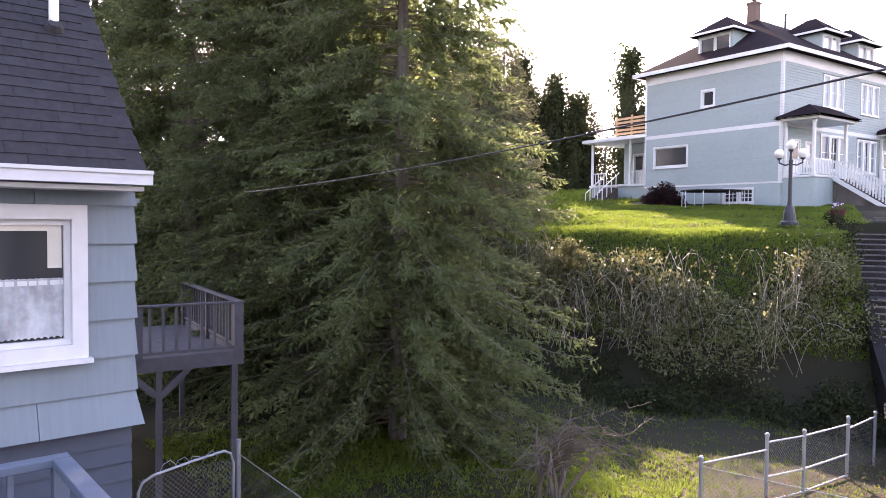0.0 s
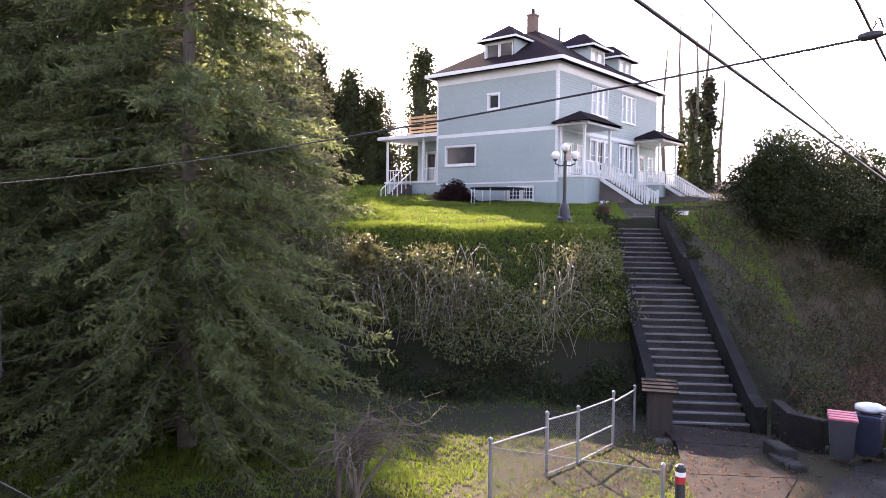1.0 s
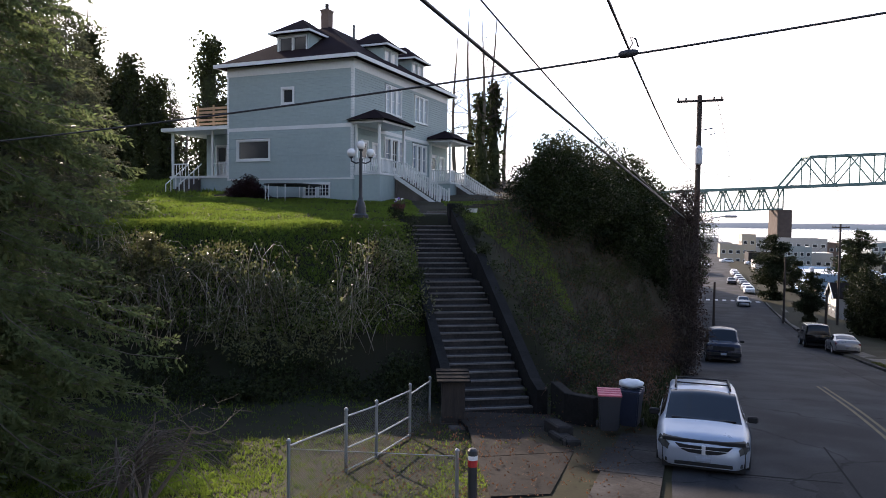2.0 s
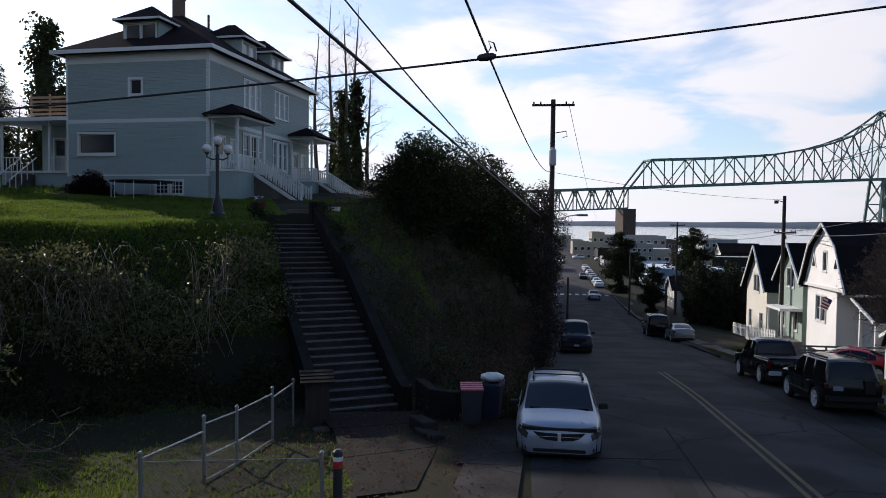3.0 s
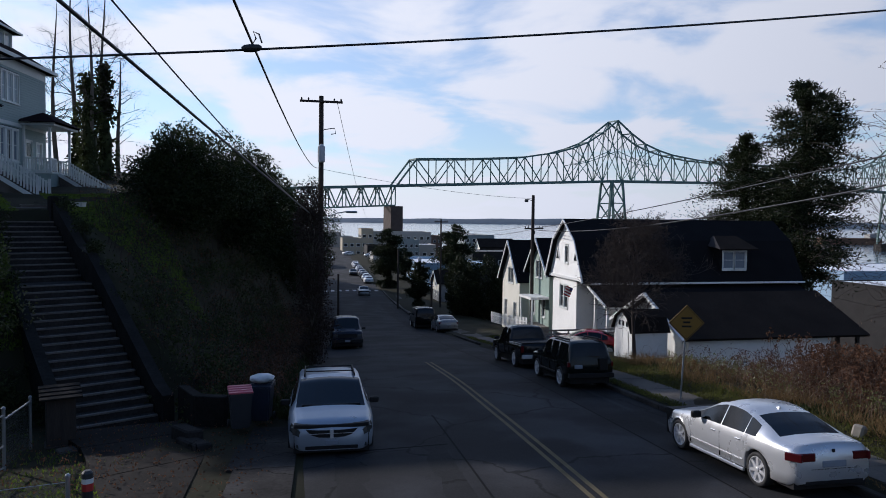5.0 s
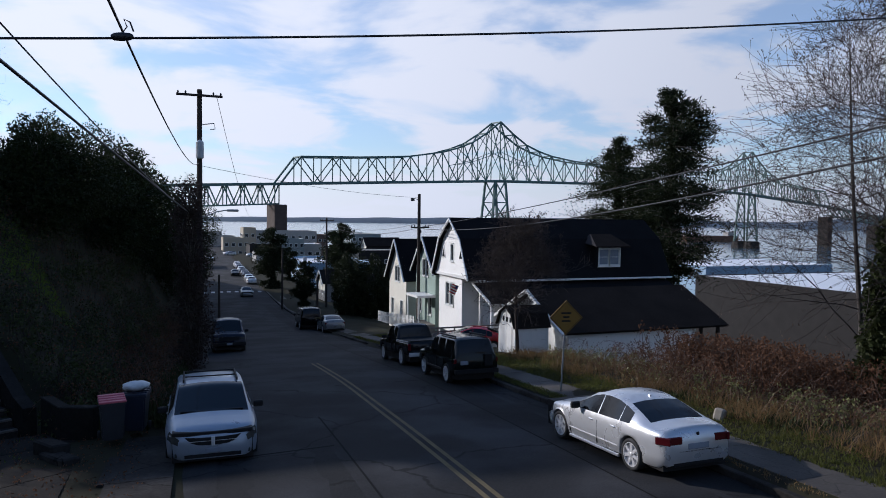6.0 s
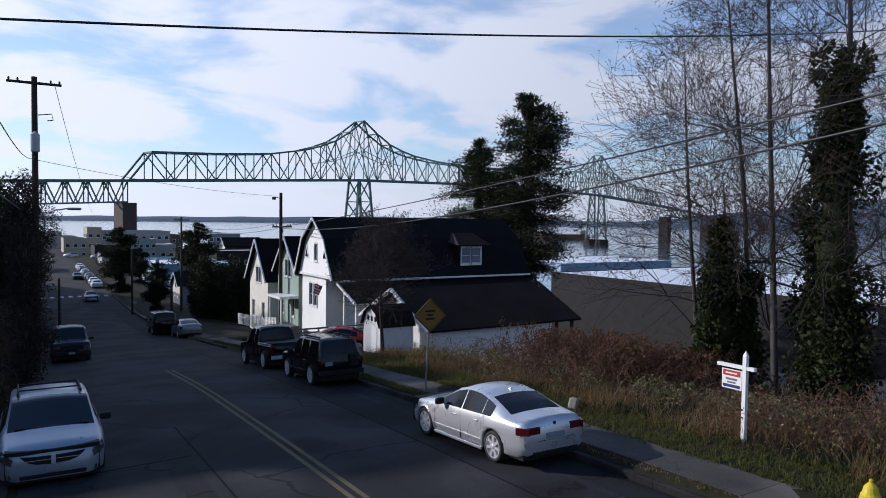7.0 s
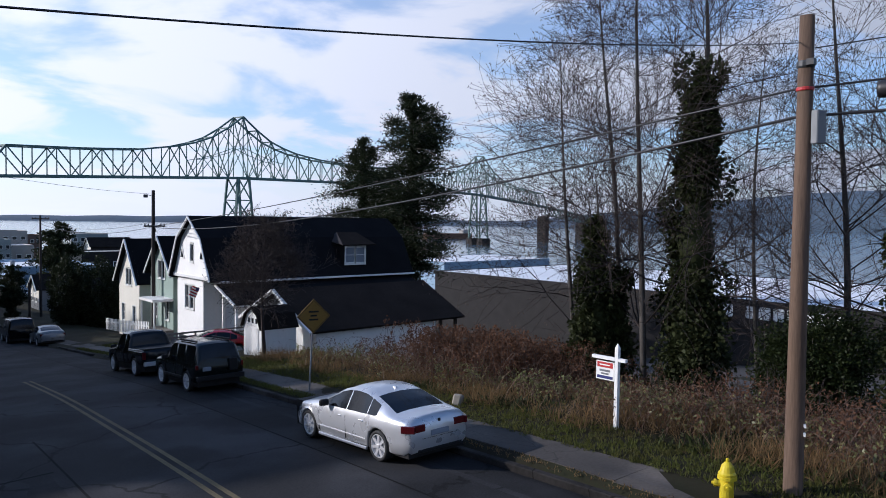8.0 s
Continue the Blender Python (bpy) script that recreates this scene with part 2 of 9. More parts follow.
def lathe(bm, profile, sides=12, m=None, mi=0):
    """A turned form from (radius, height) pairs."""
    rings = []
    for r, z in profile:
        rings.append([bm.verts.new((r * math.cos(2 * math.pi * k / sides), r * math.sin(2 * math.pi * k / sides), z)) for k in range(sides)])
    for a, b in zip(rings, rings[1:]):
        for k in range(sides):
            bm.faces.new((a[k], a[(k + 1) % sides], b[(k + 1) % sides], b[k])).material_index = mi
    for ring in (rings[0], rings[-1]):
        bm.faces.new(ring).material_index = mi
    if m is not None:
        bmesh.ops.transform(bm, matrix=m, verts=[v for r in rings for v in r])
    return bm


def prism(bm, outline, axis, a, b, mi=0):
    """An outline of (u, v) pairs drawn out along an axis from a to b; for axis x: u=y, v=z; y: u=x, v=z; z: u=x, v=y."""
    def put(u, v, w):
        return {"x": (w, u, v), "y": (u, w, v), "z": (u, v, w)}[axis]
    lo = [bm.verts.new(put(u, v, a)) for u, v in outline]
    hi = [bm.verts.new(put(u, v, b)) for u, v in outline]
    k = len(outline)
    fs = [bm.faces.new(lo), bm.faces.new(hi)] + [bm.faces.new((lo[i], lo[(i + 1) % k], hi[(i + 1) % k], hi[i])) for i in range(k)]
    for f in fs:
        f.material_index = mi
    bmesh.ops.recalc_face_normals(bm, faces=fs)
    return bm


def slab(bm, corners, thick, mi=0):
    """A flat plate through four corners, given its thickness downwards along its normal."""
    c = [Vector(p) for p in corners]
    nrm = (c[1] - c[0]).cross(c[2] - c[0]).normalized()
    if nrm.z < 0:
        nrm = -nrm
    top = [bm.verts.new(p) for p in c]
    low = [bm.verts.new(p - nrm * thick) for p in c]
    k = len(c)
    fs = [bm.faces.new(top), bm.faces.new(low)] + [bm.faces.new((top[i], top[(i + 1) % k], low[(i + 1) % k], low[i])) for i in range(k)]
    for f in fs:
        f.material_index = mi
    bmesh.ops.recalc_face_normals(bm, faces=fs)
    return bm


def smooth01(a, b, x):
    t = np.clip((np.asarray(x, float) - a) / (b - a), 0, 1)
    return t * t * (3 - 2 * t)


# ---------------------------------------------------------------- the lie of the land
KY = (-200, -60, -30, 0, 10, 16, 26, 44, 62, 80, 100, 132, 170, 380, 500, 700)
KZ = (-1.5, -2.5, -3.4, -4.6, -5.08, -5.45, -6.2, -8.15, -10.0, -11.3, -12.2, -12.8, -13.3, -14.5, -24, -34)
SEA = -29.0


def street_z(y):
    return (np.interp(np.asarray(y) - 2.0, KY, KZ) + np.interp(y, KY, KZ) + np.interp(np.asarray(y) + 2.0, KY, KZ)) / 3


def street_x(y):
    return 5.45 + 0.045 * (np.asarray(y, float) - 12)


def ground_z(x, y):
    """The height of the ground: street, yard, bank and lawn on one side, the slope to the river on the other."""
    x, y = np.asarray(x, float), np.asarray(y, float)
    zs, s = street_z(y), x - street_x(y)
    low = zs - 0.1 * smooth01(-6, -12, s)
    d = -0.407 * x + 0.914 * y
    e = -s - 6.6
    plateau = np.interp(d, (20, 31, 45, 80, 200, 600), (-0.7, -0.3, 1.1, 4.0, 14, 30))
    bank = np.minimum(smooth01(22.5, 30.5, d), smooth01(0.5, 9.5, e))
    left = low + (plateau - low) * bank
    left = np.where(y > 90, low + (plateau - low) * bank * (1 - smooth01(95, 200, y)) , left)
    r = s - 9.3
    drop = np.interp(r, (0, 2.5, 8, 15, 30, 60, 120, 260, 400), (0, 0.25, 1.7, 3.0, 4.8, 8, 11.5, 17, 30)) 
    drop *= np.clip(1.15 - np.abs(zs + 4) / 22, 0.25, 1.0)
    right = zs + 0.14 - drop
    z = np.where(s < 0, left, np.where(s > 5.3, right, zs))
    z = np.where(np.abs(s) < 5.3, zs - 0.25, z)
    # the cutting of the long stair
    a, c = -0.4741 * (x + 4.72) + 0.8805 * (y - 21.2), 0.8805 * (x + 4.72) + 0.4741 * (y - 21.2)
    cut = np.interp(a, (-3, 0, 7.3, 8.8, 13.1, 16), (-6.1, -6.1, -2.75, -2.75, -0.75, 0.2)) - 0.15
    z = np.where((np.abs(c) < 1.45) & (a > -1.0) & (a < 13.4), np.minimum(z, cut), z)
    # the shore
    shore = np.maximum(smooth01(300, 420, y + 0.25 * x), smooth01(250, 330, x))
    return z * (1 - shore) + (SEA - 6) * shore
# ---------------------------------------------------------------- ground, road, water
def sheet(name, xs, ys, zfun, material, label, kind="structure", category="ground"):
    """One sheet over the grid xs, ys."""
    xs, ys = np.asarray(xs, float), np.asarray(ys, float)
    gx, gy = np.meshgrid(xs, ys)
    gz = zfun(gx, gy)
    w, h = len(xs), len(ys)
    i = np.arange(w * h).reshape(h, w)
    quads = np.stack([i[:-1, :-1], i[:-1, 1:], i[1:, 1:], i[1:, :-1]], -1).reshape(-1, 4)
    me = bpy.data.meshes.new(name)
    me.from_pydata(np.stack([gx, gy, gz], -1).reshape(-1, 3).tolist(), [], quads.tolist())
    me.materials.append(material)
    me.polygons.foreach_set("use_smooth", [True] * len(me.polygons))
    return tagged(new(name, me), label, category, kind=kind)


def spread(lo, a, b, hi, step, grow=1.25):
    """Even steps from a to b, growing ones out to lo and hi."""
    mid = list(np.arange(a, b + 1e-6, step))
    out, d = [], step
    x = a
    while x > lo:
        d *= grow
        x -= d
        out.append(max(x, lo))
    back, d = [], step
    x = b
    while x < hi:
        d *= grow
        x += d
        back.append(min(x, hi))
    return out[::-1] + mid + back


def bumpy(x, y):
    z = ground_z(x, y)
    s = x - street_x(y)
    off = np.abs(s) - 5.4
    amp = np.clip(off / 4, 0, 1) * 0.10
    f = np.zeros_like(z)
    for k, (a, b, c, p) in enumerate(((0.9, 0.5, 1.0, 0.3), (-0.6, 1.3, 0.7, 1.9), (2.1, -1.7, 0.4, 0.8), (3.3, 2.9, 0.25, 2.2))):
        f += c * np.sin(a * x + b * y + p)
    return z + amp * f * 0.5


sheet("ground", spread(-4000, -46, 46, 4000, 0.6), spread(-300, -12, 66, 4500, 0.6), bumpy, M["grass_soil"],
      "uneven grassy ground with bare soil patches, falling to the river")

sheet("water", [-4500, -1000, 0, 500, 1000, 4500], [-300, 150, 300, 600, 1500, 4600], lambda x, y: SEA + 0 * x, M["water"],
      "wide grey blue river with bright sunlit ripples", category="river")

# the carriageway is its own sheet over the ground
ys = np.concatenate([np.arange(-60, 130, 1.0), np.arange(130, 420, 8.0)])
ss = np.linspace(-5.3, 5.3, 13)
me = bpy.data.meshes.new("road")
vv = [(float(street_x(y) + s), float(y), float(street_z(y) + 0.10 * (1 - (s / 5.3) ** 2) - 0.05)) for y in ys for s in ss]
k = len(ss)
me.from_pydata(vv, [], [(r * k + c, r * k + c + 1, (r + 1) * k + c + 1, (r + 1) * k + c) for r in range(len(ys) - 1) for c in range(k - 1)])
me.materials.append(M["asphalt"])
me.polygons.foreach_set("use_smooth", [True] * len(me.polygons))
road = tagged(new("road", me), "dark grey asphalt street with cracks, running downhill", "road", kind="structure")


def road_z(s, y):
    return float(street_z(y) + 0.10 * (1 - (s / 5.3) ** 2) - 0.05)


def strip(bm, s0, s1, y0, y1, lift, step=1.0, zf=road_z):
    n = max(1, int((y1 - y0) / step))
    last = None
    for i in range(n + 1):
        y = y0 + (y1 - y0) * i / n
        row = [bm.verts.new((float(street_x(y)) + s, y, zf(s, y) + lift)) for s in (s0, s1)]
        if last:
            bm.faces.new((last[0], last[1], row[1], row[0]))
        last = row
    return bm


for s in (0.08, 0.32):
    part("centre_line", strip(BM(), s - 0.055, s + 0.055, -50, 33.5, 0.006), M["yellow_paint"], road, "worn yellow double centre line")

M["old_asphalt"] = mat("older dark asphalt", (0.019, 0.0193, 0.021), 0.92, vary=0.45, scale=6, fine=300, bump=0.5, spec=0.2)
M["tar"] = mat("tar seam", (0.011, 0.011, 0.012), 0.95, vary=0.3, fine=100, bump=0.2, spec=0.1)
crack(M["old_asphalt"], 4.0, 0.06)
part("parking_strip", strip(BM(), 3.05, 5.28, -50, 100, 0.004), M["old_asphalt"], road, "older darker asphalt along the kerb")
part("road_patch", strip(BM(), -4.6, -2.0, 12.0, 16.5, 0.004), M["old_asphalt"], road, "dark asphalt repair patch")
for s0, s1, y0, y1 in ((-1.76, -1.71, 9.2, 20), (3.02, 3.07, -50, 60), (-4.6, -1.9, 16.5, 16.6), (-4.6, -1.78, 11.9, 12.0), (-1.7, 3.0, 9.2, 9.29), (-0.3, 3.0, 25.1, 25.2)):
    part("tar_seam", strip(BM(), s0, s1, y0, y1, 0.008, 0.5), M["tar"], road, "dark tar-filled seam")


def kerb(side, y0, y1, label):
    bm = BM()
    out = [(0.0, -0.3), (0.0, 0.13), (0.02, 0.15), (0.16, 0.15), (0.16, -0.3)]
    last = None
    for y in np.arange(y0, y1 + 0.01, 1.0):
        x = float(street_x(y)) + side * 5.3
        z = float(street_z(y)) - 0.05
        row = [bm.verts.new((x + side * u, y, z + v)) for u, v in out]
        if last:
            for a in range(len(out) - 1):
                bm.faces.new((last[a], last[a + 1], row[a + 1], row[a]))
        last = row
    bmesh.ops.recalc_face_normals(bm, faces=bm.faces)
    return tagged(part("kerb", bm, M["old_concrete"]), label, "kerb", kind="structure")


kerb(1, -50, 120, "worn grey concrete kerb along the street")
kerb(-1, -50, 13.8, "old concrete kerb along the street")


def walk_z(s, y):
    return float(street_z(y)) + 0.11


def pavement(s0, s1, y0, y1, step, parent_label, gap=0.006):
    """A pavement of single slabs with tight joints and crumbled sides."""
    p = thing("pavement", parent_label, "pavement", kind="structure")
    y = y0
    while y < y1:
        bm = BM()
        c = []
        for (s, yy) in ((s0, y + gap), (s1, y + gap), (s1, y + step - gap), (s0, y + step - gap)):
            c.append(bm.verts.new((float(street_x(yy)) + s + random.uniform(-0.05, 0.05), yy, walk_z(s, yy) + random.uniform(-0.006, 0.006) + 0.045)))
        low = [bm.verts.new(v.co - Vector((0, 0, 0.15))) for v in c]
        bm.faces.new(c)
        for a in range(4):
            bm.faces.new((c[a], low[a], low[(a + 1) % 4], c[(a + 1) % 4]))
        bmesh.ops.recalc_face_normals(bm, faces=bm.faces)
        part("paving_slab", bm, M["concrete"], p)
        y += step
    return p


pavement(5.85, 7.1, -14, 60, 2.4, "grey concrete pavement slabs beside the verge")

# far shores
def ridge(name, az0, az1, dist, base, tops, label):
    bm = BM()
    n = 90
    last = None
    for i in range(n + 1):
        u = i / n
        a = radians(az0 + (az1 - az0) * u)
        h = float(np.interp(u, np.linspace(0, 1, len(tops)), tops)) + 9 * math.sin(37 * u) * math.sin(11 * u + 1) * (min(tops) > 20) + 2 * math.sin(90 * u)
        row = [bm.verts.new((math.sin(a) * dd, math.cos(a) * dd, zz)) for dd, zz in ((dist, base), (dist + 60, base + 0.6 * (h - base)), (dist + 260, h))]
        if last:
            for k in range(2):
                bm.faces.new((last[k], row[k], row[k + 1], last[k + 1]))
        last = row
    bmesh.ops.recalc_face_normals(bm, faces=bm.faces)
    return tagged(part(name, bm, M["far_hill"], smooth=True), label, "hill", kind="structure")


ridge("backdrop_far_shore", -20, 52, 4300, SEA, (5, 12, 2, -2, 0, 6, 14, 10, 4, 0), "low wooded shore across the river, coloured in blue haze")
ridge("backdrop_hills", 48, 95, 4000, SEA, (5, 60, 110, 170, 190, 180, 220, 200), "wooded hills across the river, coloured in blue haze")
# ---------------------------------------------------------------- the great bridge
B0, BDIR = Vector((67.9, 470.0, 0)), Vector((0.963, 0.269, 0)).normalized()
BSIDE = Vector((-BDIR.y, BDIR.x, 0))


def bridge_point(u, side, z):
    return B0 + BDIR * u + BSIDE * side + Vector((0, 0, z))


def deck_z(u):
    return float(np.interp(u, (-400, -150, 0, 188, 376, 564, 752, 1150, 1500), (8, 14, 21.5, 31, 35, 32, 22, -8, -20)))


def chord_z(u):
    """The top chord above the deck."""
    v = u if u <= 376 else 752 - u
    return deck_z(u) + float(np.interp(v, (14, 60, 100, 130, 150, 165, 188, 211, 226, 246, 276, 320, 376), (17.5, 17.5, 18.5, 22, 26.5, 32, 47, 32, 26.5, 22, 18.5, 16.5, 16)))


def bar(bm, a, b, w=0.55):
    a, b = Vector(a), Vector(b)
    t = (b - a).normalized()
    u = t.cross(Vector((0, 0, 1)))
    u = (u if u.length > 1e-3 else Vector((1, 0, 0))).normalized() * w
    v = t.cross(u).normalized() * w
    q = [[bm.verts.new(p + x * u + y * v) for x, y in ((-1, -1), (1, -1), (1, 1), (-1, 1))] for p in (a, b)]
    for k in range(4):
        bm.faces.new((q[0][k], q[0][(k + 1) % 4], q[1][(k + 1) % 4], q[1][k]))


bridge = thing("bridge", "long green steel cantilever truss bridge over the river", "bridge")
DX = 14.46


def member(name, a, b, w):
    bm = BM()
    bar(bm, a, b, w)
    part(name, bm, M["steel_green"], bridge)


panels = [i * DX for i in range(0, 53)]
for side, nm in ((-5.5, "near"), (5.5, "far")):
    def top(a, b, w):
        member("top_chord", a, b, w)

    def low(a, b, w):
        member("bottom_chord", a, b, w)

    def web(a, b, w):
        member("web_member", a, b, w)

    for i, (u, v) in enumerate(zip(panels, panels[1:])):
        a, b = bridge_point(u, side, deck_z(u)), bridge_point(v, side, deck_z(v))
        ta, tb = bridge_point(u, side, chord_z(u)), bridge_point(v, side, chord_z(v))
        low(a, b, 0.8)
        last = i == len(panels) - 2
        if i == 0:
            top(a, tb, 0.55)
        elif last:
            top(ta, b, 0.55)
        else:
            top(ta, tb, 0.55)
        if not last:
            web(b, tb, 0.31)
        if 0 < i < len(panels) - 2:
            if i % 2:
                web(ta, b, 0.31)
            else:
                web(a, tb, 0.31)
            h = chord_z((u + v) / 2) - deck_z((u + v) / 2)
            if h > 25:
                if i % 2:
                    web((a + ta) / 2, b, 0.22); web((a + ta) / 2, tb, 0.22)
                else:
                    web((b + tb) / 2, a, 0.22); web((b + tb) / 2, ta, 0.22)
                web((a + ta) / 2, (b + tb) / 2, 0.22)
    # deck truss of the approach
    ap = BM()
    us = [-11.5 * i for i in range(0, 26)]
    for i, (u, v) in enumerate(zip(us, us[1:])):
        a, b = bridge_point(u, side * 0.6, deck_z(u)), bridge_point(v, side * 0.6, deck_z(v))
        la, lb = a - Vector((0, 0, 13)), b - Vector((0, 0, 13))
        bar(ap, a, b, 0.7)
        bar(ap, la, lb, 0.5)
        bar(ap, a, la, 0.35)
        mid = (la + lb) / 2
        bar(ap, a, mid, 0.35); bar(ap, b, mid, 0.35)
    tagged(part("approach_truss", ap, M["steel_green"], bridge), kind="stuff")
    ap = BM()
    us = [752 + 14 * i for i in range(0, 20)]
    for i, (u, v) in enumerate(zip(us, us[1:])):
        a, b = bridge_point(u, side * 0.6, deck_z(u)), bridge_point(v, side * 0.6, deck_z(v))
        la, lb = a - Vector((0, 0, 11)), b - Vector((0, 0, 11))
        bar(ap, a, b, 0.7); bar(ap, la, lb, 0.5); bar(ap, a, la, 0.35); bar(ap, a, lb, 0.35)
    tagged(part("approach_truss", ap, M["steel_green"], bridge), kind="stuff")
for u, v in zip(range(-290, 1010, 20), range(-270, 1030, 20)):
    c = [bridge_point(u, -5.6, deck_z(u) + 0.6), bridge_point(v, -5.6, deck_z(v) + 0.6), bridge_point(v, 5.6, deck_z(v) + 0.6), bridge_point(u, 5.6, deck_z(u) + 0.6)]
    part("deck_section", slab(BM(), c, 1.5), M["steel_green"], bridge)
cross = BM()
for i, u in enumerate(panels[1:-1]):
    bar(cross, bridge_point(u, -5.5, chord_z(u)), bridge_point(u, 5.5, chord_z(u)), 0.45)
    if i % 1 == 0 and i < len(panels) - 3:
        bar(cross, bridge_point(u, -5.5, chord_z(u)), bridge_point(u + DX, 5.5, chord_z(u + DX)), 0.3)
tagged(part("cross_bracing", cross, M["steel_green"], bridge), kind="stuff")
for u in (188, 564):
    zt, zb = deck_z(u), SEA + 8
    for side in (-6, 6):
        feet = [bridge_point(u + du * 1.9, side * 1.25, zb) for du in (-5.5, 5.5)]
        tops = [bridge_point(u + du, side, zt) for du in (-5.5, 5.5)]
        for f, t in zip(feet, tops):
            member("tower_leg", f, t, 0.8)
        for k in range(3):
            f0, f1 = k / 3, (k + 1) / 3
            p = [[feet[j].lerp(tops[j], q) for j in (0, 1)] for q in (f0, f1)]
            member("tower_brace", p[0][0], p[1][1], 0.4); member("tower_brace", p[0][1], p[1][0], 0.4); member("tower_brace", p[1][0], p[1][1], 0.4)
    for side in (-7.5, 7.5):
        c = bridge_point(u, side, 0)
        part("pier", lathe(BM(), [(9, SEA - 4), (8, SEA + 8)], 10, Matrix.Translation((c.x, c.y, 0))), M["old_concrete"], bridge)
for u, w, base in ((0, 4.3, -26), (752, 6.0, SEA - 3), (895, 5, SEA - 3), (1020, 5, SEA - 3)):
    pier = BM()
    a, zt = bridge_point(u, 0, 0), deck_z(u) - 13.5
    ang = math.atan2(BDIR.y, BDIR.x)
    box(pier, -w, -6.5, base, w, 6.5, zt, m=Matrix.Translation((a.x, a.y, 0)) @ Matrix.Rotation(ang, 4, "Z"), bevel=0.3)
    part("pier", pier, M["pier_brown"] if u == 0 else M["old_concrete"], bridge, "brown concrete pier")
# ---------------------------------------------------------------- plants
def leaf_mat(name, color, tint, rough=0.55, through_light=0.35, rand=0.35, gloss=0.12):
    m = mat(name, color, rough, vary=0.3, scale=8, fine=40, bump=0, tint=tint, rand=rand, spec=gloss)
    n, l = m.node_tree.nodes, m.node_tree.links
    b = n["Principled BSDF"]
    src = b.inputs["Base Color"].links[0].from_socket
    tr = n.new("ShaderNodeBsdfTranslucent")
    l.new(src, tr.inputs["Color"])
    mx = n.new("ShaderNodeMixShader")
    mx.inputs[0].default_value = through_light
    l.new(b.outputs[0], mx.inputs[1]); l.new(tr.outputs[0], mx.inputs[2])
    l.new(mx.outputs[0], n["Material Output"].inputs["Surface"])
    return m


M["needles"] = leaf_mat("dark conifer needles", (0.125, 0.165, 0.066), (0.080, 0.10, 0.045), through_light=0.55)
M["needles_far"] = leaf_mat("far conifer needles", (0.10, 0.115, 0.065), (0.075, 0.08, 0.05), through_light=0.5)
M["laurel"] = leaf_mat("glossy evergreen leaves", (0.028, 0.040, 0.012), (0.013, 0.018, 0.007), 0.5, 0.25)
M["ivy"] = leaf_mat("ivy leaves", (0.055, 0.068, 0.024), (0.02, 0.024, 0.011), 0.6, 0.25, 0.6)
M["bramble_leaf"] = leaf_mat("bramble leaves", (0.25, 0.27, 0.10), (0.10, 0.085, 0.042), 0.4, 0.4, 0.6, 0.4)
M["brush_leaf"] = leaf_mat("grey brown brush leaves", (0.060, 0.044, 0.036), (0.034, 0.025, 0.022), 0.8, 0.3)
M["red_leaf"] = leaf_mat("dark red evergreen leaves", (0.050, 0.020, 0.021), (0.026, 0.013, 0.015), 0.6, 0.3)
M["dead_leaf"] = leaf_mat("dry brown leaves", (0.185, 0.095, 0.055), (0.085, 0.045, 0.028), 0.8, 0.35)
M["grass"] = leaf_mat("lawn grass", (0.13, 0.21, 0.03), (0.11, 0.14, 0.028), 0.6, 0.55, 0.25)
M["verge_blades"] = leaf_mat("worn verge grass", (0.085, 0.105, 0.022), (0.085, 0.075, 0.03), 0.6, 0.5, 0.3)
M["dry_grass"] = leaf_mat("dry straw grass", (0.24, 0.15, 0.07), (0.14, 0.10, 0.05), 0.7, 0.4, 0.3)
M["cane"] = mat("brown bramble canes", (0.105, 0.062, 0.042), 0.7, vary=0.4, bump=0, rand=0.5)
M["twig"] = mat("purple grey twigs", (0.036, 0.025, 0.022), 0.85, vary=0.3, bump=0, rand=0.2)
M["cone"] = mat("dark catkins", (0.075, 0.05, 0.035), 0.85, vary=0.3, bump=0, rand=0.3)
rng = np.random.default_rng(7)


def unit(v):
    return v / np.maximum(np.linalg.norm(v, axis=-1, keepdims=True), 1e-9)


def leaf_mesh(name, pos, along, length, width, material, fold=0.25):
    """Many small folded leaves: base, two sides, tip; every leaf its own island."""
    n = len(pos)
    along = unit(along)
    side = unit(np.cross(along, rng.normal(size=(n, 3))))
    nrm = np.cross(along, side)
    length, width = np.broadcast_to(length, n)[:, None], np.broadcast_to(width, n)[:, None]
    mid = pos + along * length * 0.45
    v = np.stack([pos, mid + side * width * 0.5 + nrm * width * fold, pos + along * length, mid - side * width * 0.5 + nrm * width * fold], 1).reshape(-1, 3)
    f = np.arange(4 * n, dtype=np.int32)
    me = bpy.data.meshes.new(name)
    me.vertices.add(4 * n); me.loops.add(4 * n); me.polygons.add(n)
    me.vertices.foreach_set("co", v.astype(np.float32).ravel())
    me.loops.foreach_set("vertex_index", f)
    me.polygons.foreach_set("loop_start", np.arange(0, 4 * n, 4, dtype=np.int32))
    me.materials.append(material)
    me.update(calc_edges=True)
    return me


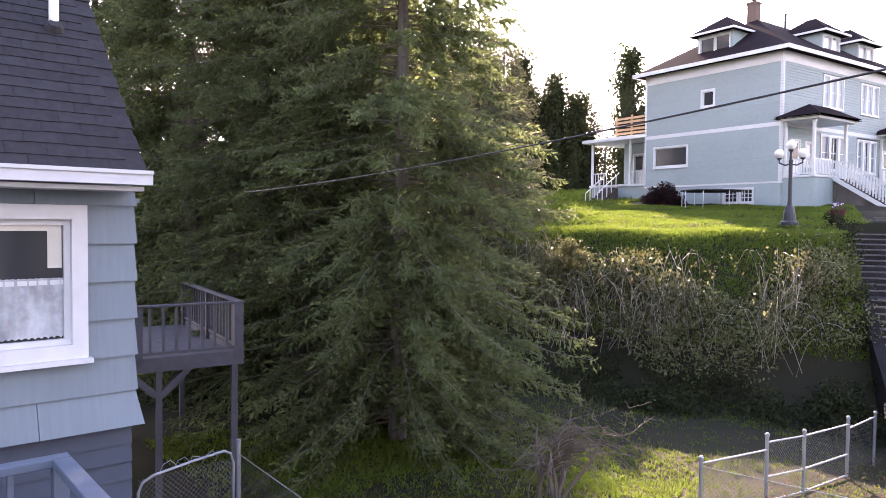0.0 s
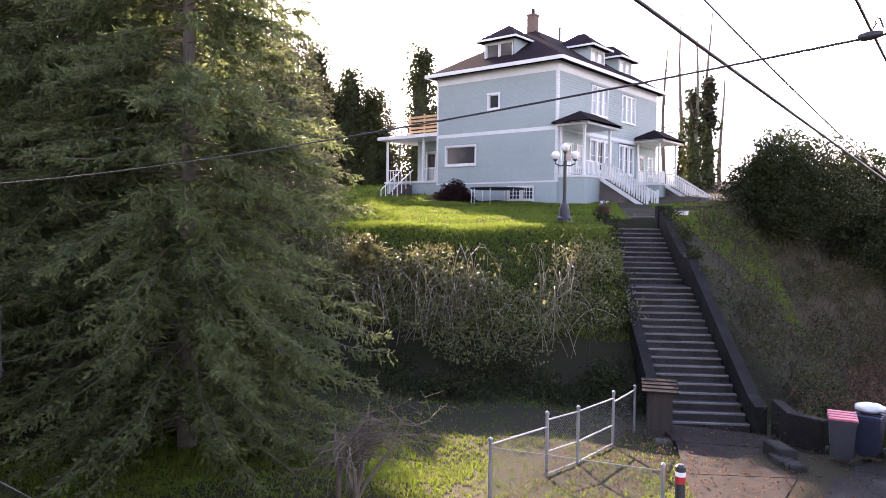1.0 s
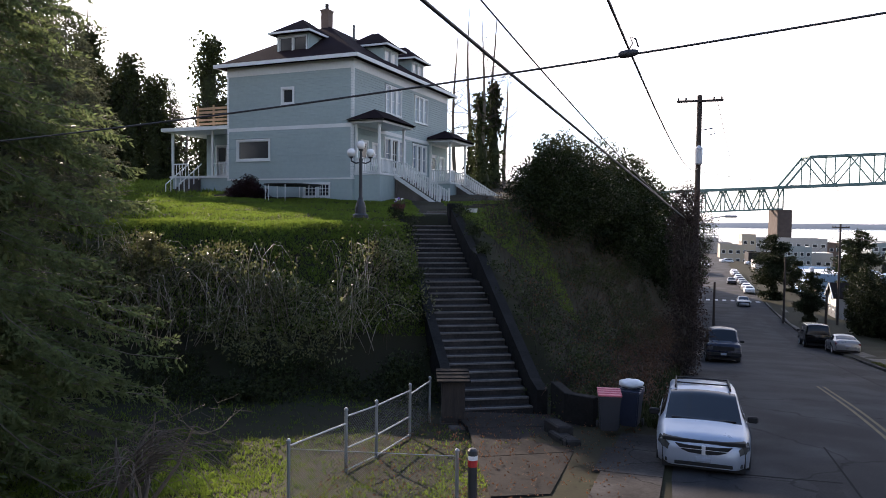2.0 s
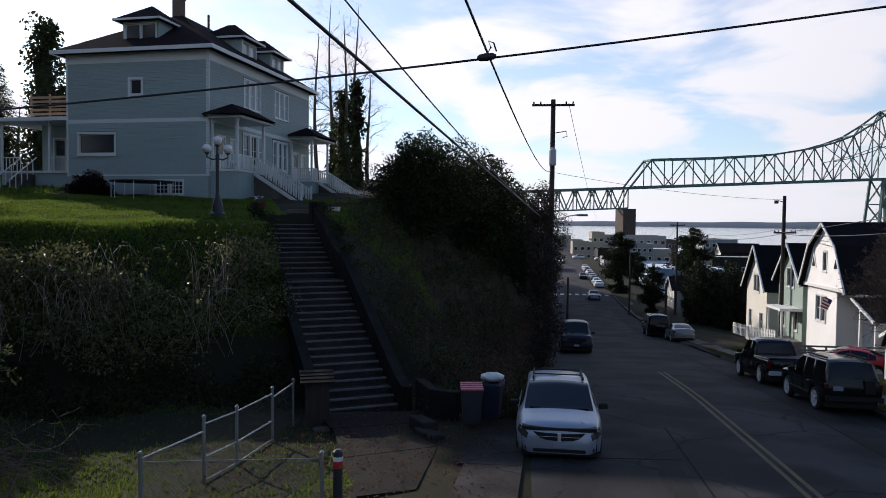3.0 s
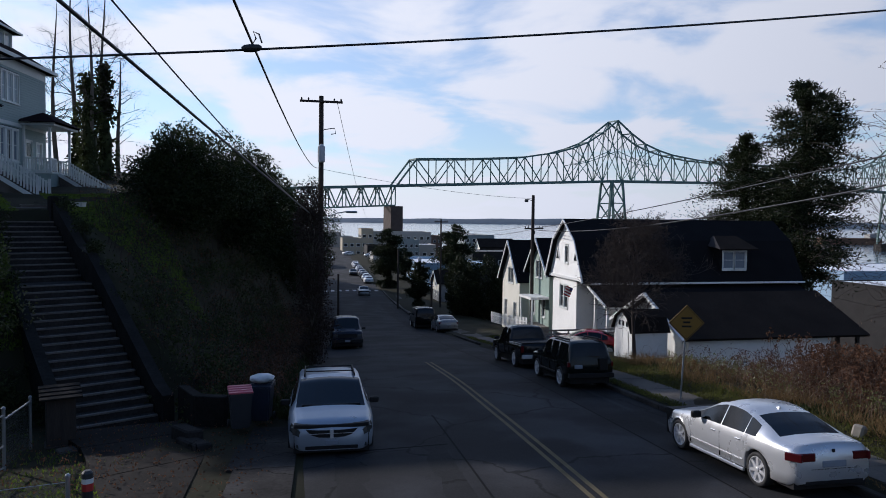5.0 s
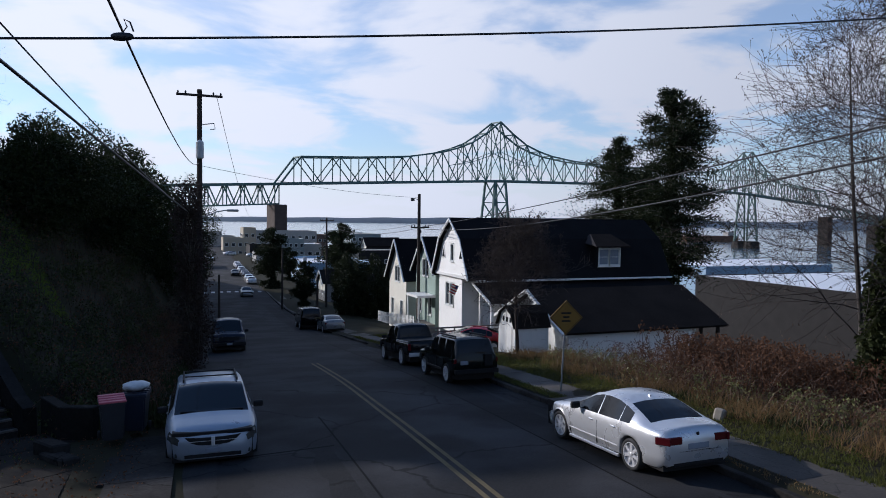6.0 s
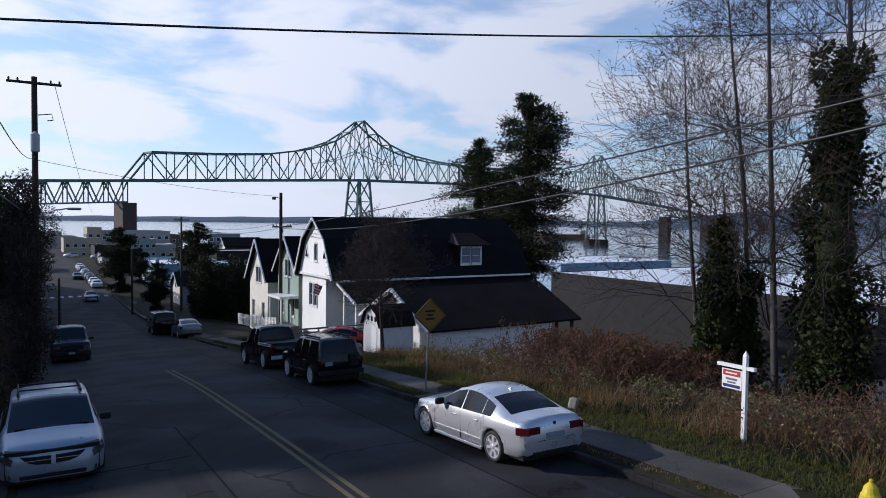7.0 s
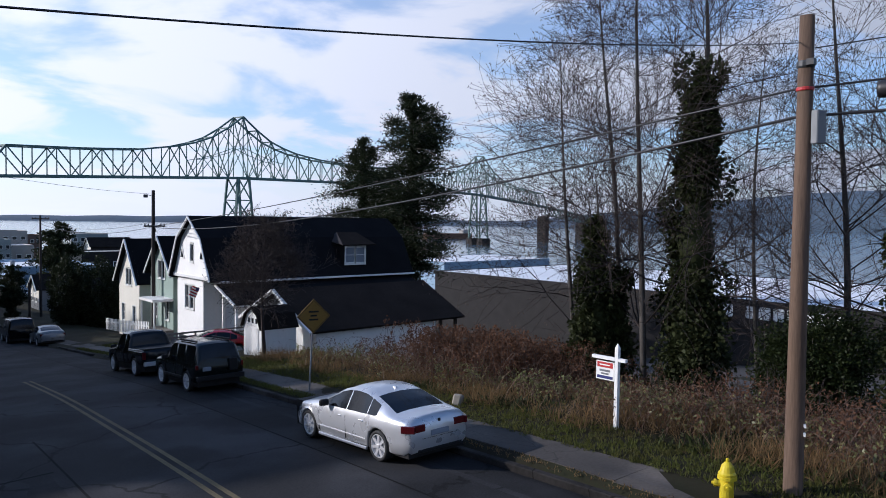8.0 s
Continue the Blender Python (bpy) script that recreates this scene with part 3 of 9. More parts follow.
def tube_mesh(name, lines, material, sides=4):
    """Many thin branches in one mesh; lines: (points, radii)."""
    V, F, o = [], [], 0
    ang = np.arange(sides) * 2 * np.pi / sides
    for pts, rad in lines:
        pts = np.asarray(pts, float)
        k = len(pts)
        t = np.zeros_like(pts)
        t[1:-1], t[0], t[-1] = pts[2:] - pts[:-2], pts[1] - pts[0], pts[-1] - pts[-2]
        t = unit(t)
        ref = np.where(np.abs(t[:, 2:3]) > 0.9, [[1.0, 0, 0]], [[0, 0, 1.0]])
        u = unit(np.cross(t, ref)); w = np.cross(t, u)
        r = np.broadcast_to(np.asarray(rad, float), k)
        ring = pts[:, None] + r[:, None, None] * (np.cos(ang)[None, :, None] * u[:, None] + np.sin(ang)[None, :, None] * w[:, None])
        V.append(ring.reshape(-1, 3))
        i = o + np.arange(k * sides).reshape(k, sides)
        j = np.roll(i, -1, 1)
        F.append(np.stack([i[:-1], j[:-1], j[1:], i[1:]], -1).reshape(-1, 4))
        o += k * sides
    V, F = np.concatenate(V), np.concatenate(F).astype(np.int32)
    me = bpy.data.meshes.new(name)
    me.vertices.add(len(V)); me.loops.add(F.size); me.polygons.add(len(F))
    me.vertices.foreach_set("co", V.astype(np.float32).ravel())
    me.loops.foreach_set("vertex_index", F.ravel())
    me.polygons.foreach_set("loop_start", np.arange(0, F.size, 4, dtype=np.int32))
    me.polygons.foreach_set("use_smooth", np.ones(len(F), bool))
    me.materials.append(material)
    me.update(calc_edges=True)
    return me


def under(name, me, parent, label=""):
    ob = new(name, me)
    ob.parent = parent
    return tagged(ob, label, kind="stuff" if name in ("branchwork", "catkin_mass") else "")


def conifer(name, label, height, radius, crown_from, levels, per_level, sprays, droop=0.35, frond=0.5, needles=4, material=None, power=0.8, ragged=0.3, parent=None, group=""):
    """A conifer: tapered trunk, limbs, and sprays of needles along the limbs."""
    t = thing(name, label, "tree", group=group)
    trunk = [((0.02 * height * math.sin(2.1 * q) * 0.3, 0.015 * height * math.sin(1.3 * q + 1) * 0.3, height * q), (0.013 * height) * (1 - q) ** 0.8 + 0.02) for q in np.linspace(0, 1, 9)]
    limbs = []
    P, D, L = [], [], []
    for i in range(levels):
        q = (i + 0.5) / levels
        z = height * (crown_from + (1 - crown_from) * q)
        for b in range(per_level):
            a = rng.uniform(0, 2 * np.pi)
            reach = radius * (1 - q) ** power * rng.uniform(1 - ragged, 1 + ragged * 0.5) + 0.25
            zz = z + rng.uniform(-0.5, 0.5) * height / levels
            out = np.array([math.cos(a), math.sin(a), 0])
            s = np.linspace(0, 1, 6)
            lift = rng.uniform(-0.05, 0.25)
            line = np.outer(s * reach, out) + np.outer(reach * (lift * s - droop * s ** 2 + 0.12 * np.maximum(s - 0.75, 0) * 4), [0, 0, 1]) + [0, 0, zz]
            limbs.append((line, 0.006 + 0.014 * reach / 3 * (1 - s)))
            n = max(4, int(sprays * reach / radius))
            u = rng.uniform(0.12, 1.0, n) ** 0.8
            base = np.stack([np.interp(u, s, line[:, c]) for c in range(3)], -1)
            sgn = rng.choice([-1, 1], n)[:, None]
            across = np.array([-out[1], out[0], 0]) * sgn
            d = out * rng.uniform(0.3, 1.0, (n, 1)) + across * rng.uniform(0.1, 0.9, (n, 1)) + np.array([0, 0, 1]) * rng.uniform(-0.9, 0.1, (n, 1))
            d = unit(d)
            size = frond * rng.uniform(0.5, 1.2, n) * (1.15 - 0.6 * u)
            for k in range(needles):
                f = (k + rng.uniform(0, 1, n)) / needles
                P.append(base + d * (size * f)[:, None])
                D.append(d + rng.normal(size=(n, 3)) * 0.45)
                L.append(size * 0.42)
    P, D, L = np.concatenate(P), np.concatenate(D), np.concatenate(L)
    under("trunk", tube_mesh("trunk", [([p for p, _ in trunk], [r for _, r in trunk])], M["bark"], 8), t)
    under("branchwork", tube_mesh("branchwork", limbs, M["bark"], 3), t)
    under("crown", leaf_mesh("crown", P, D, L, L * 0.30 + 0.012, material or M["needles"]), t)
    return t


def clump_fir(name, label, height, radius, crown_from, branches, leaves, size, material, group=""):
    """An old open fir: trunk, spreading limbs that end in ragged tufts, slim towards its foot, with gaps between."""
    t = thing(name, label, "tree", group=group)
    q = np.linspace(0, 1, 9)
    trunk = np.column_stack([0.25 * np.sin(3 * q), 0.2 * np.sin(2 * q + 1), q * height])
    lines, P, D = [], [], []
    for b in range(branches):
        f = rng.uniform(0, 1) ** 0.85
        z = height * (crown_from + (0.99 - crown_from) * f)
        reach = radius * float(np.interp(f, (0, 0.2, 0.4, 0.62, 0.85, 1), (0.42, 0.55, 0.95, 1.0, 0.62, 0.14))) * rng.uniform(0.35, 1.12) + 0.3
        a = rng.uniform(0, 6.28)
        out = np.array([math.cos(a), math.sin(a), rng.uniform(-0.2, 0.3)])
        s = np.linspace(0, 1, 6)
        line = np.outer(s * reach, out) + [0, 0, z]
        line[:, 2] += reach * (0.1 * np.sin(2.2 * s) - 0.18 * s ** 2 + 0.16 * np.maximum(s - 0.7, 0))
        lines.append((line, 0.025 + 0.07 * reach / radius * (1 - s)))
        for k in range(4):
            n = int(leaves / branches / 4 * (0.4 + reach / radius))
            u = rng.uniform(0.25, 1.0)
            c = np.array([np.interp(u, s, line[:, m]) for m in range(3)]) + rng.normal(size=3) * 0.1 * reach * [1, 1, 0.3]
            w = (0.16 + 0.105 * reach) * rng.uniform(0.6, 1.2)
            P.append(c + rng.normal(size=(n, 3)) * [w, w, 0.6 * w])
            D.append(out * 0.8 + rng.normal(size=(n, 3)) * 0.6 + [0, 0, 0.35])
    n = leaves // 6
    f = rng.uniform(0, 1, n)
    a = rng.uniform(0, 6.28, n)
    w = radius * 0.2 * rng.uniform(0.2, 1.2, n) * (1.1 - f)
    P.append(np.column_stack([w * np.cos(a), w * np.sin(a), height * (crown_from + (1 - crown_from) * f)]))
    D.append(rng.normal(size=(n, 3)) + [0, 0, 0.3])
    P, D = np.concatenate(P), np.concatenate(D)
    under("trunk", tube_mesh("trunk", [(trunk, 0.018 * height * (1 - q) ** 0.8 + 0.03)], M["bark"], 8), t)
    under("branchwork", tube_mesh("branchwork", lines, M["bark"], 4), t)
    under("crown", leaf_mesh("crown", P, D, size * rng.uniform(0.5, 1.3, len(P)), size * 0.32, material), t)
    return t


def grow(start, direction, length, radius, depth, lines, tips, spread_=0.5, seg=5, kids=(3, 5), shrink=0.62, rise=0.25, wander=0.12):
    """A limb and its branches, as lines for tube_mesh."""
    p, d = np.array(start, float), unit(np.array(direction, float))
    pts, rad = [p.copy()], [radius]
    for i in range(seg):
        d = unit(d + rng.normal(size=3) * wander + np.array([0, 0, rise * 0.15]))
        p = p + d * length / seg
        pts.append(p.copy())
        rad.append(radius * (1 - 0.75 * (i + 1) / seg) + 0.0015)
    lines.append((pts, rad))
    if depth == 0:
        tips.append((pts[-1], d))
        return
    for k in range(rng.integers(*kids)):
        f = rng.uniform(0.3, 1.0)
        j = min(int(f * seg), seg - 1)
        b = np.array(pts[j]) + (np.array(pts[j + 1]) - np.array(pts[j])) * (f * seg - j)
        side = unit(np.cross(d, rng.normal(size=3)))
        nd = unit(d * (1 - spread_) + side * spread_ * rng.uniform(0.7, 1.3) + np.array([0, 0, rise * 0.3]))
        grow(b, nd, length * shrink * rng.uniform(0.7, 1.2), max(rad[j] * 0.55, 0.003), depth - 1, lines, tips, spread_, max(3, seg - 1), kids, shrink, rise, wander)


def bare_tree(name, label, height, radius, branches, depth=2, first=0.25, bark=None, lean=(0, 0), length=0.3, catkins=0, kids=(3, 6), twig_r=0.5, group="", thin=0.0015, wander=0.12, rise=0.25, per_tip=1):
    """A leafless tree: trunk, limbs and twigs."""
    t = thing(name, label, "tree", group=group)
    q = np.linspace(0, 1, 10)
    w1, w2 = rng.uniform(0, 6, 2)
    cx = lean[0] * q * height + 0.012 * height * np.sin(5 * q + w1)
    cy = lean[1] * q * height + 0.012 * height * np.sin(4 * q + w2)
    cx, cy = cx - cx[0], cy - cy[0]
    trunk = np.stack([cx, cy, q * height], -1)
    tr = radius * (1 - q) ** 0.8 + 0.012
    lines, tips = [], []
    for i in range(branches):
        f = first + (1 - first) * rng.uniform(0, 1) ** 0.9
        b = [np.interp(f, q, trunk[:, c]) for c in range(3)]
        a = rng.uniform(0, 2 * np.pi)
        d = (math.cos(a), math.sin(a), rng.uniform(0.15, 0.9))
        grow(b, d, height * length * (1.15 - f) * rng.uniform(0.6, 1.2) + 0.5, max(0.006, 0.32 * float(np.interp(f, q, tr))), depth, lines, tips, kids=kids, wander=wander, rise=rise)
    under("trunk", tube_mesh("trunk", [(trunk, tr)], bark or M["bark_pale"], 8), t)
    lines = [(pts, np.maximum(rad, thin)) for pts, rad in lines]
    under("branchwork", tube_mesh("branchwork", lines, M["twig"], 3), t)
    if catkins:
        tp = np.array([p for p, _ in tips])
        tp = np.repeat(tp[rng.permutation(len(tp))[:catkins]], per_tip, 0)
        tp = tp + rng.normal(size=tp.shape) * 0.05 * (per_tip > 1)
        under("catkin_mass", leaf_mesh("catkin_mass", tp, rng.normal(size=tp.shape) * 0.4 + [0, 0, -1], 0.085, 0.036, M["cone"]), t)
    return t


def blob_leaves(name, label, category, blobs, count, size, material, parent=None, kind="", shell=0.75, twigs=0):
    """Leaf masses: each blob is (centre, radii); leaves sit mostly in the outer shell with an uneven outline."""
    c = np.array([b[0] for b in blobs], float); r = np.array([b[1] for b in blobs], float)
    w = r.prod(1) ** 0.67
    k = rng.choice(len(blobs), count, p=w / w.sum())
    d = unit(rng.normal(size=(count, 3)))
    lump = 1 + 0.22 * np.sin(4.1 * d[:, 0] + k) * np.cos(3.7 * d[:, 1] + 2 * k) + 0.14 * np.sin(9 * d[:, 2] + 7 * d[:, 0] + k)
    rad = (shell + (1 - shell) * rng.uniform(-1.6, 0.9, count)) * lump
    pos = c[k] + d * r[k] * rad[:, None]
    t = thing(name, label, category, kind=kind)
    under("foliage", leaf_mesh("foliage", pos, d + rng.normal(size=(count, 3)) * 0.9, size * rng.uniform(0.6, 1.3, count), size * 0.55, material), t)
    if twigs:
        lines = []
        for i in range(twigs):
            b = rng.integers(len(blobs))
            d = unit(rng.normal(size=3)); d[2] = abs(d[2])
            lines.append((np.array([c[b] - [0, 0, r[b][2] * 0.9], c[b] + d * r[b] * 0.5, c[b] + d * r[b] * 0.98]), [0.03, 0.02, 0.006]))
        under("branchwork", tube_mesh("branchwork", lines, M["bark"], 3), t)
    return t


def tufts(name, label, category, xy, height, material, zf=None, lean=0.5, width=0.02, clump=3, kind="stuff"):
    """Grass: clumps of blades standing on the ground."""
    n = len(xy)
    z = bumpy(xy[:, 0], xy[:, 1]) if zf is None else zf(xy[:, 0], xy[:, 1])
    pos = np.repeat(np.column_stack([xy, z - 0.01]), clump, 0)
    pos[:, :2] += rng.normal(size=(len(pos), 2)) * 0.04
    d = rng.normal(size=(len(pos), 3)) * lean + [0, 0, 1]
    h = height * rng.uniform(0.5, 1.3, len(pos))
    return tagged(new(name, leaf_mesh(name, pos, d, h, width, material)), label, category, kind=kind)


def place(t, x, y, z=None, turn=0.0, size=1.0):
    zz = float(bumpy(np.array([x]), np.array([y]))[0]) - 0.08 if z is None else z
    t.matrix_basis = pose(x, y, zz, 0, 0, turn) @ Matrix.Scale(size, 4)
    return t


def polar(az, r):
    return math.sin(radians(az)) * r, math.cos(radians(az)) * r
# ---------------------------------------------------------------- building parts
# A wall's own frame: x along it to the right seen from outside, -y outwards, z up.
def wall_frame(x, y, turn):
    return pose(x, y, 0, 0, 0, turn)


def lap_wall(parent, m, length, z0, z1, step, material, holes=(), depth=0.022, name="wall", label="", gable=None, taper=None):
    """Lapped boards: each course leans out over the one below; openings are left free. gable(z) gives the run (a, b) at a height."""
    bm, boards = BM(), []
    n = max(1, round((z1 - z0) / step))
    st = (z1 - z0) / n
    for i in range(n):
        a, b = z0 + i * st, z0 + (i + 1) * st
        runs = [(0.0, length)] if gable is None else [gable((a + b) / 2)]
        for h0, h1, hz0, hz1 in holes:
            if hz0 < (a + b) / 2 < hz1:
                new_runs = []
                for r0, r1 in runs:
                    if h0 > r0:
                        new_runs.append((r0, min(r1, h0)))
                    if h1 < r1:
                        new_runs.append((max(r0, h1), r1))
                runs = new_runs
        for r0, r1 in runs:
            if r1 - r0 < 0.02:
                continue
            if step >= 0.2 and step < 0.3 and gable is None:
                boards.append((r0, r1, a, b))
                continue
            v = [bm.verts.new(m @ Vector(p)) for p in ((r0, -depth, a), (r1, -depth, a), (r1, -0.004, b), (r0, -0.004, b), (r0, 0, a), (r1, 0, a))]
            bm.faces.new(v[:4])
            bm.faces.new((v[4], v[5], v[1], v[0]))
    # the wall's own thickness behind the boards
    if gable is None:
        cuts = sorted({0.0, length, *(h for q in holes for h in q[:2])})
        for c0, c1 in zip(cuts, cuts[1:]):
            zz = [z0]
            for h0, h1, hz0, hz1 in sorted(holes, key=lambda h: h[2]):
                if h0 <= c0 and c1 <= h1:
                    zz += [hz0, hz1]
            zz.append(z1)
            for q in range(0, len(zz), 2):
                if zz[q + 1] - zz[q] > 0.01:
                    box(bm, c0, 0.002, zz[q], c1, 0.16, zz[q + 1], m=m)
    wall = part(name, bm, material, parent, label)
    if not boards:
        tagged(wall, kind="stuff")
    for r0, r1, a, b in boards:
        bb = BM()
        v = [bb.verts.new(m @ Vector(p)) for p in ((r0, -depth, a), (r1, -depth, a), (r1, -0.004, b), (r0, -0.004, b), (r0, 0, a), (r1, 0, a))]
        bb.faces.new(v[:4])
        bb.faces.new((v[4], v[5], v[1], v[0]))
        part("board", bb, material, wall)
    return wall


def flat_part(name, parent, m, boxes, material, label="", bevel=0.0):
    bm = BM()
    for b in boxes:
        box(bm, *b, m=m, bevel=bevel)
    return part(name, bm, material, parent, label)


def window(parent, m, u0, u1, z0, z1, cols=1, rows=1, trim=0.1, pane=None, frame_mat=None, label="", inner=0.045, sill=True, recess=0.07):
    """A window set in its opening: casing, sill, sashes and a pane for every light."""
    fm = frame_mat or M["trim_white"]
    w = flat_part("window", parent, m, [(u0 - trim, -0.05, z0 - trim, u0, 0.02, z1 + trim), (u1, -0.05, z0 - trim, u1 + trim, 0.02, z1 + trim),
                                        (u0, -0.05, z1, u1, 0.02, z1 + trim), (u0, -0.05, z0 - trim, u1, 0.02, z0)], fm, label)
    if sill:
        flat_part("sill", w, m, [(u0 - trim - 0.03, -0.10, z0 - trim - 0.04, u1 + trim + 0.03, 0.0, z0 - trim + 0.003)], fm)
    bars = [(u0, 0.02, z0, u0 + inner, recess + 0.02, z1), (u1 - inner, 0.02, z0, u1, recess + 0.02, z1), (u0 + inner, 0.02, z0, u1 - inner, recess + 0.02, z0 + inner), (u0 + inner, 0.02, z1 - inner, u1 - inner, recess + 0.02, z1)]
    cu = [u0 + inner + (u1 - u0 - 2 * inner) * i / cols for i in range(cols + 1)]
    cz = [z0 + inner + (z1 - z0 - 2 * inner) * i / rows for i in range(rows + 1)]
    for c in cu[1:-1]:
        bars.append((c - inner * 0.4, 0.03, z0 + inner, c + inner * 0.4, recess + 0.018, z1 - inner))
    for c in cz[1:-1]:
        bars.append((u0 + inner, 0.034, c - inner * 0.4, u1 - inner, recess + 0.016, c + inner * 0.4))
    flat_part("sash", w, m, bars, fm)
    for a, b in zip(cu, cu[1:]):
        for c, d in zip(cz, cz[1:]):
            flat_part("pane", w, m, [(a, recess, c, b, recess + 0.012, d)], pane or M["glass"])
    return w


def door(parent, m, u0, u1, z0, z1, material, label="", glass=True, trim=0.09):
    d = flat_part("door", parent, m, [(u0, 0.02, z0, u1, 0.07, z1)], material, label)
    flat_part("casing", d, m, [(u0 - trim, -0.04, z0, u0, 0.05, z1 + trim), (u1, -0.04, z0, u1 + trim, 0.05, z1 + trim), (u0, -0.04, z1, u1, 0.05, z1 + trim)], M["trim_white"])
    w = u1 - u0
    if glass:
        flat_part("pane", d, m, [(u0 + 0.14 * w, 0.012, z0 + 0.5 * (z1 - z0), u1 - 0.14 * w, 0.024, z1 - 0.13)], M["glass"])
    bm = BM()
    lathe(bm, [(0.012, 0), (0.03, 0.03), (0.03, 0.05), (0.01, 0.06)], 8, m @ pose(u1 - 0.09, 0.02, z0 + 0.95, 90, 0, 0))
    part("handle", bm, M["galv"], d, "metal handle")
    return d


def picket_parts(rail, m, u0, u1, z0, z1, step, w=0.035, slope=0.0, y=0.0):
    n = max(1, round((u1 - u0) / step))
    for i in range(n + 1):
        u = u0 + (u1 - u0) * i / n
        dz = slope * (u - u0)
        part("picket", box(BM(), u - w / 2, y - w / 2, z0 + dz, u + w / 2, y + w / 2, z1 + dz, m=m), M["trim_white"], rail)


def sloped_bar(bm, m, u0, z0, u1, z1, w, h, y=0.0):
    v = []
    for u, z in ((u0, z0), (u1, z1)):
        for dy, dz in ((-w / 2, -h / 2), (w / 2, -h / 2), (w / 2, h / 2), (-w / 2, h / 2)):
            v.append(bm.verts.new(m @ Vector((u, y + dy, z + dz))))
    for k in range(4):
        bm.faces.new((v[k], v[(k + 1) % 4], v[4 + (k + 1) % 4], v[4 + k]))
    bm.faces.new(v[:4]); bm.faces.new(v[4:])
    bmesh.ops.recalc_face_normals(bm, faces=bm.faces)


def hip(bm, x0, y0, x1, y1, z, rise, thick=0.18, inset=None):
    """A hipped roof over a rectangle; the ridge runs along the longer side."""
    w, l = x1 - x0, y1 - y0
    k = (min(w, l) / 2) if inset is None else inset
    cx, cy = (x0 + x1) / 2, (y0 + y1) / 2
    r = [(cx, y0 + k), (cx, y1 - k)] if l >= w else [(x0 + k, cy), (x1 - k, cy)]
    if abs(l - w) < 1e-3:
        r = [(cx, cy), (cx, cy)]
    e = [bm.verts.new((x, y, z)) for x, y in ((x0, y0), (x1, y0), (x1, y1), (x0, y1))]
    d = [bm.verts.new((x, y, z - thick)) for x, y in ((x0, y0), (x1, y0), (x1, y1), (x0, y1))]
    t = [bm.verts.new((x, y, z + rise)) for x, y in r]
    if l >= w:
        faces = [(e[0], e[1], t[0]), (e[1], e[2], t[1], t[0]), (e[2], e[3], t[1]), (e[3], e[0], t[0], t[1])]
    else:
        faces = [(e[0], e[1], t[1], t[0]), (e[1], e[2], t[1]), (e[2], e[3], t[0], t[1]), (e[3], e[0], t[0])]
    for f in faces:
        bm.faces.new(f)
    bm.faces.new(d)
    bmesh.ops.recalc_face_normals(bm, faces=bm.faces)


def fascia(bm, x0, y0, x1, y1, z0, z1, t=0.06):
    box(bm, x0 - t, y0 - t, z0, x1 + t, y0, z1); box(bm, x0 - t, y1, z0, x1 + t, y1 + t, z1)
    box(bm, x0 - t, y0, z0, x0, y1, z1); box(bm, x1, y0, z0, x1 + t, y1, z1)
# ---------------------------------------------------------------- the pale green house on the hill
HB = 1.0                                    # ground beside it
hill_house = thing("house", "large pale green clapboard house with white trim and hipped roof", "house", pose(-18.63, 40.96, HB, 0, 0, -6))
HW, HL = 9.77, 15.13
side_m, front_m = wall_frame(-HW, 0, 0), wall_frame(0, 0, 90)
back_m, left_m = wall_frame(0, HL, 180), wall_frame(-HW, HL, 270)
Z = lambda z: z - HB
FT, B0z, B1z, FR, EV = Z(2.45), Z(5.72), Z(5.95), Z(9.38), Z(10.0)
side_holes = [(4.37, 5.42, Z(7.3), Z(8.48)), (0.73, 3.53, Z(3.71), Z(5.2))]
base_hole = [(6.06, 8.17, Z(1.28), Z(2.25))]
lap_wall(hill_house, side_m, HW, Z(0.2), FT, 0.2, M["green_siding"], base_hole, depth=0.01, label="painted foundation boards")
lap_wall(hill_house, side_m, HW, FT + 0.1, B0z, 0.165, M["green_siding"], side_holes, depth=0.045)
lap_wall(hill_house, side_m, HW, B1z, FR, 0.165, M["green_siding"], side_holes, depth=0.045)
fr_low = [(4.1, 7.5, Z(3.4), Z(5.6)), (8.5, 11.2, Z(3.4), Z(5.65)), (1.0, 1.9, Z(2.85), Z(5.0)), (2.5, 3.4, Z(3.5), Z(5.0)), (12.1, 12.95, Z(2.85), Z(5.0)), (13.6, 14.5, Z(3.5), Z(5.0))]
fr_up = [(4.25, 6.8, Z(7.1), Z(9.2)), (8.8, 11.3, Z(7.1), Z(9.2))]
lap_wall(hill_house, front_m, HL, Z(0.2), FT, 0.2, M["green_siding"], depth=0.01)
lap_wall(hill_house, front_m, HL, FT + 0.1, B0z, 0.165, M["green_siding"], fr_low, depth=0.045)
lap_wall(hill_house, front_m, HL, B1z, FR, 0.165, M["green_siding"], fr_up, depth=0.045)
for mm, ll in ((back_m, HW), (left_m, HL)):
    lap_wall(hill_house, mm, ll, Z(0.2), FR, 0.2, M["green_siding"])
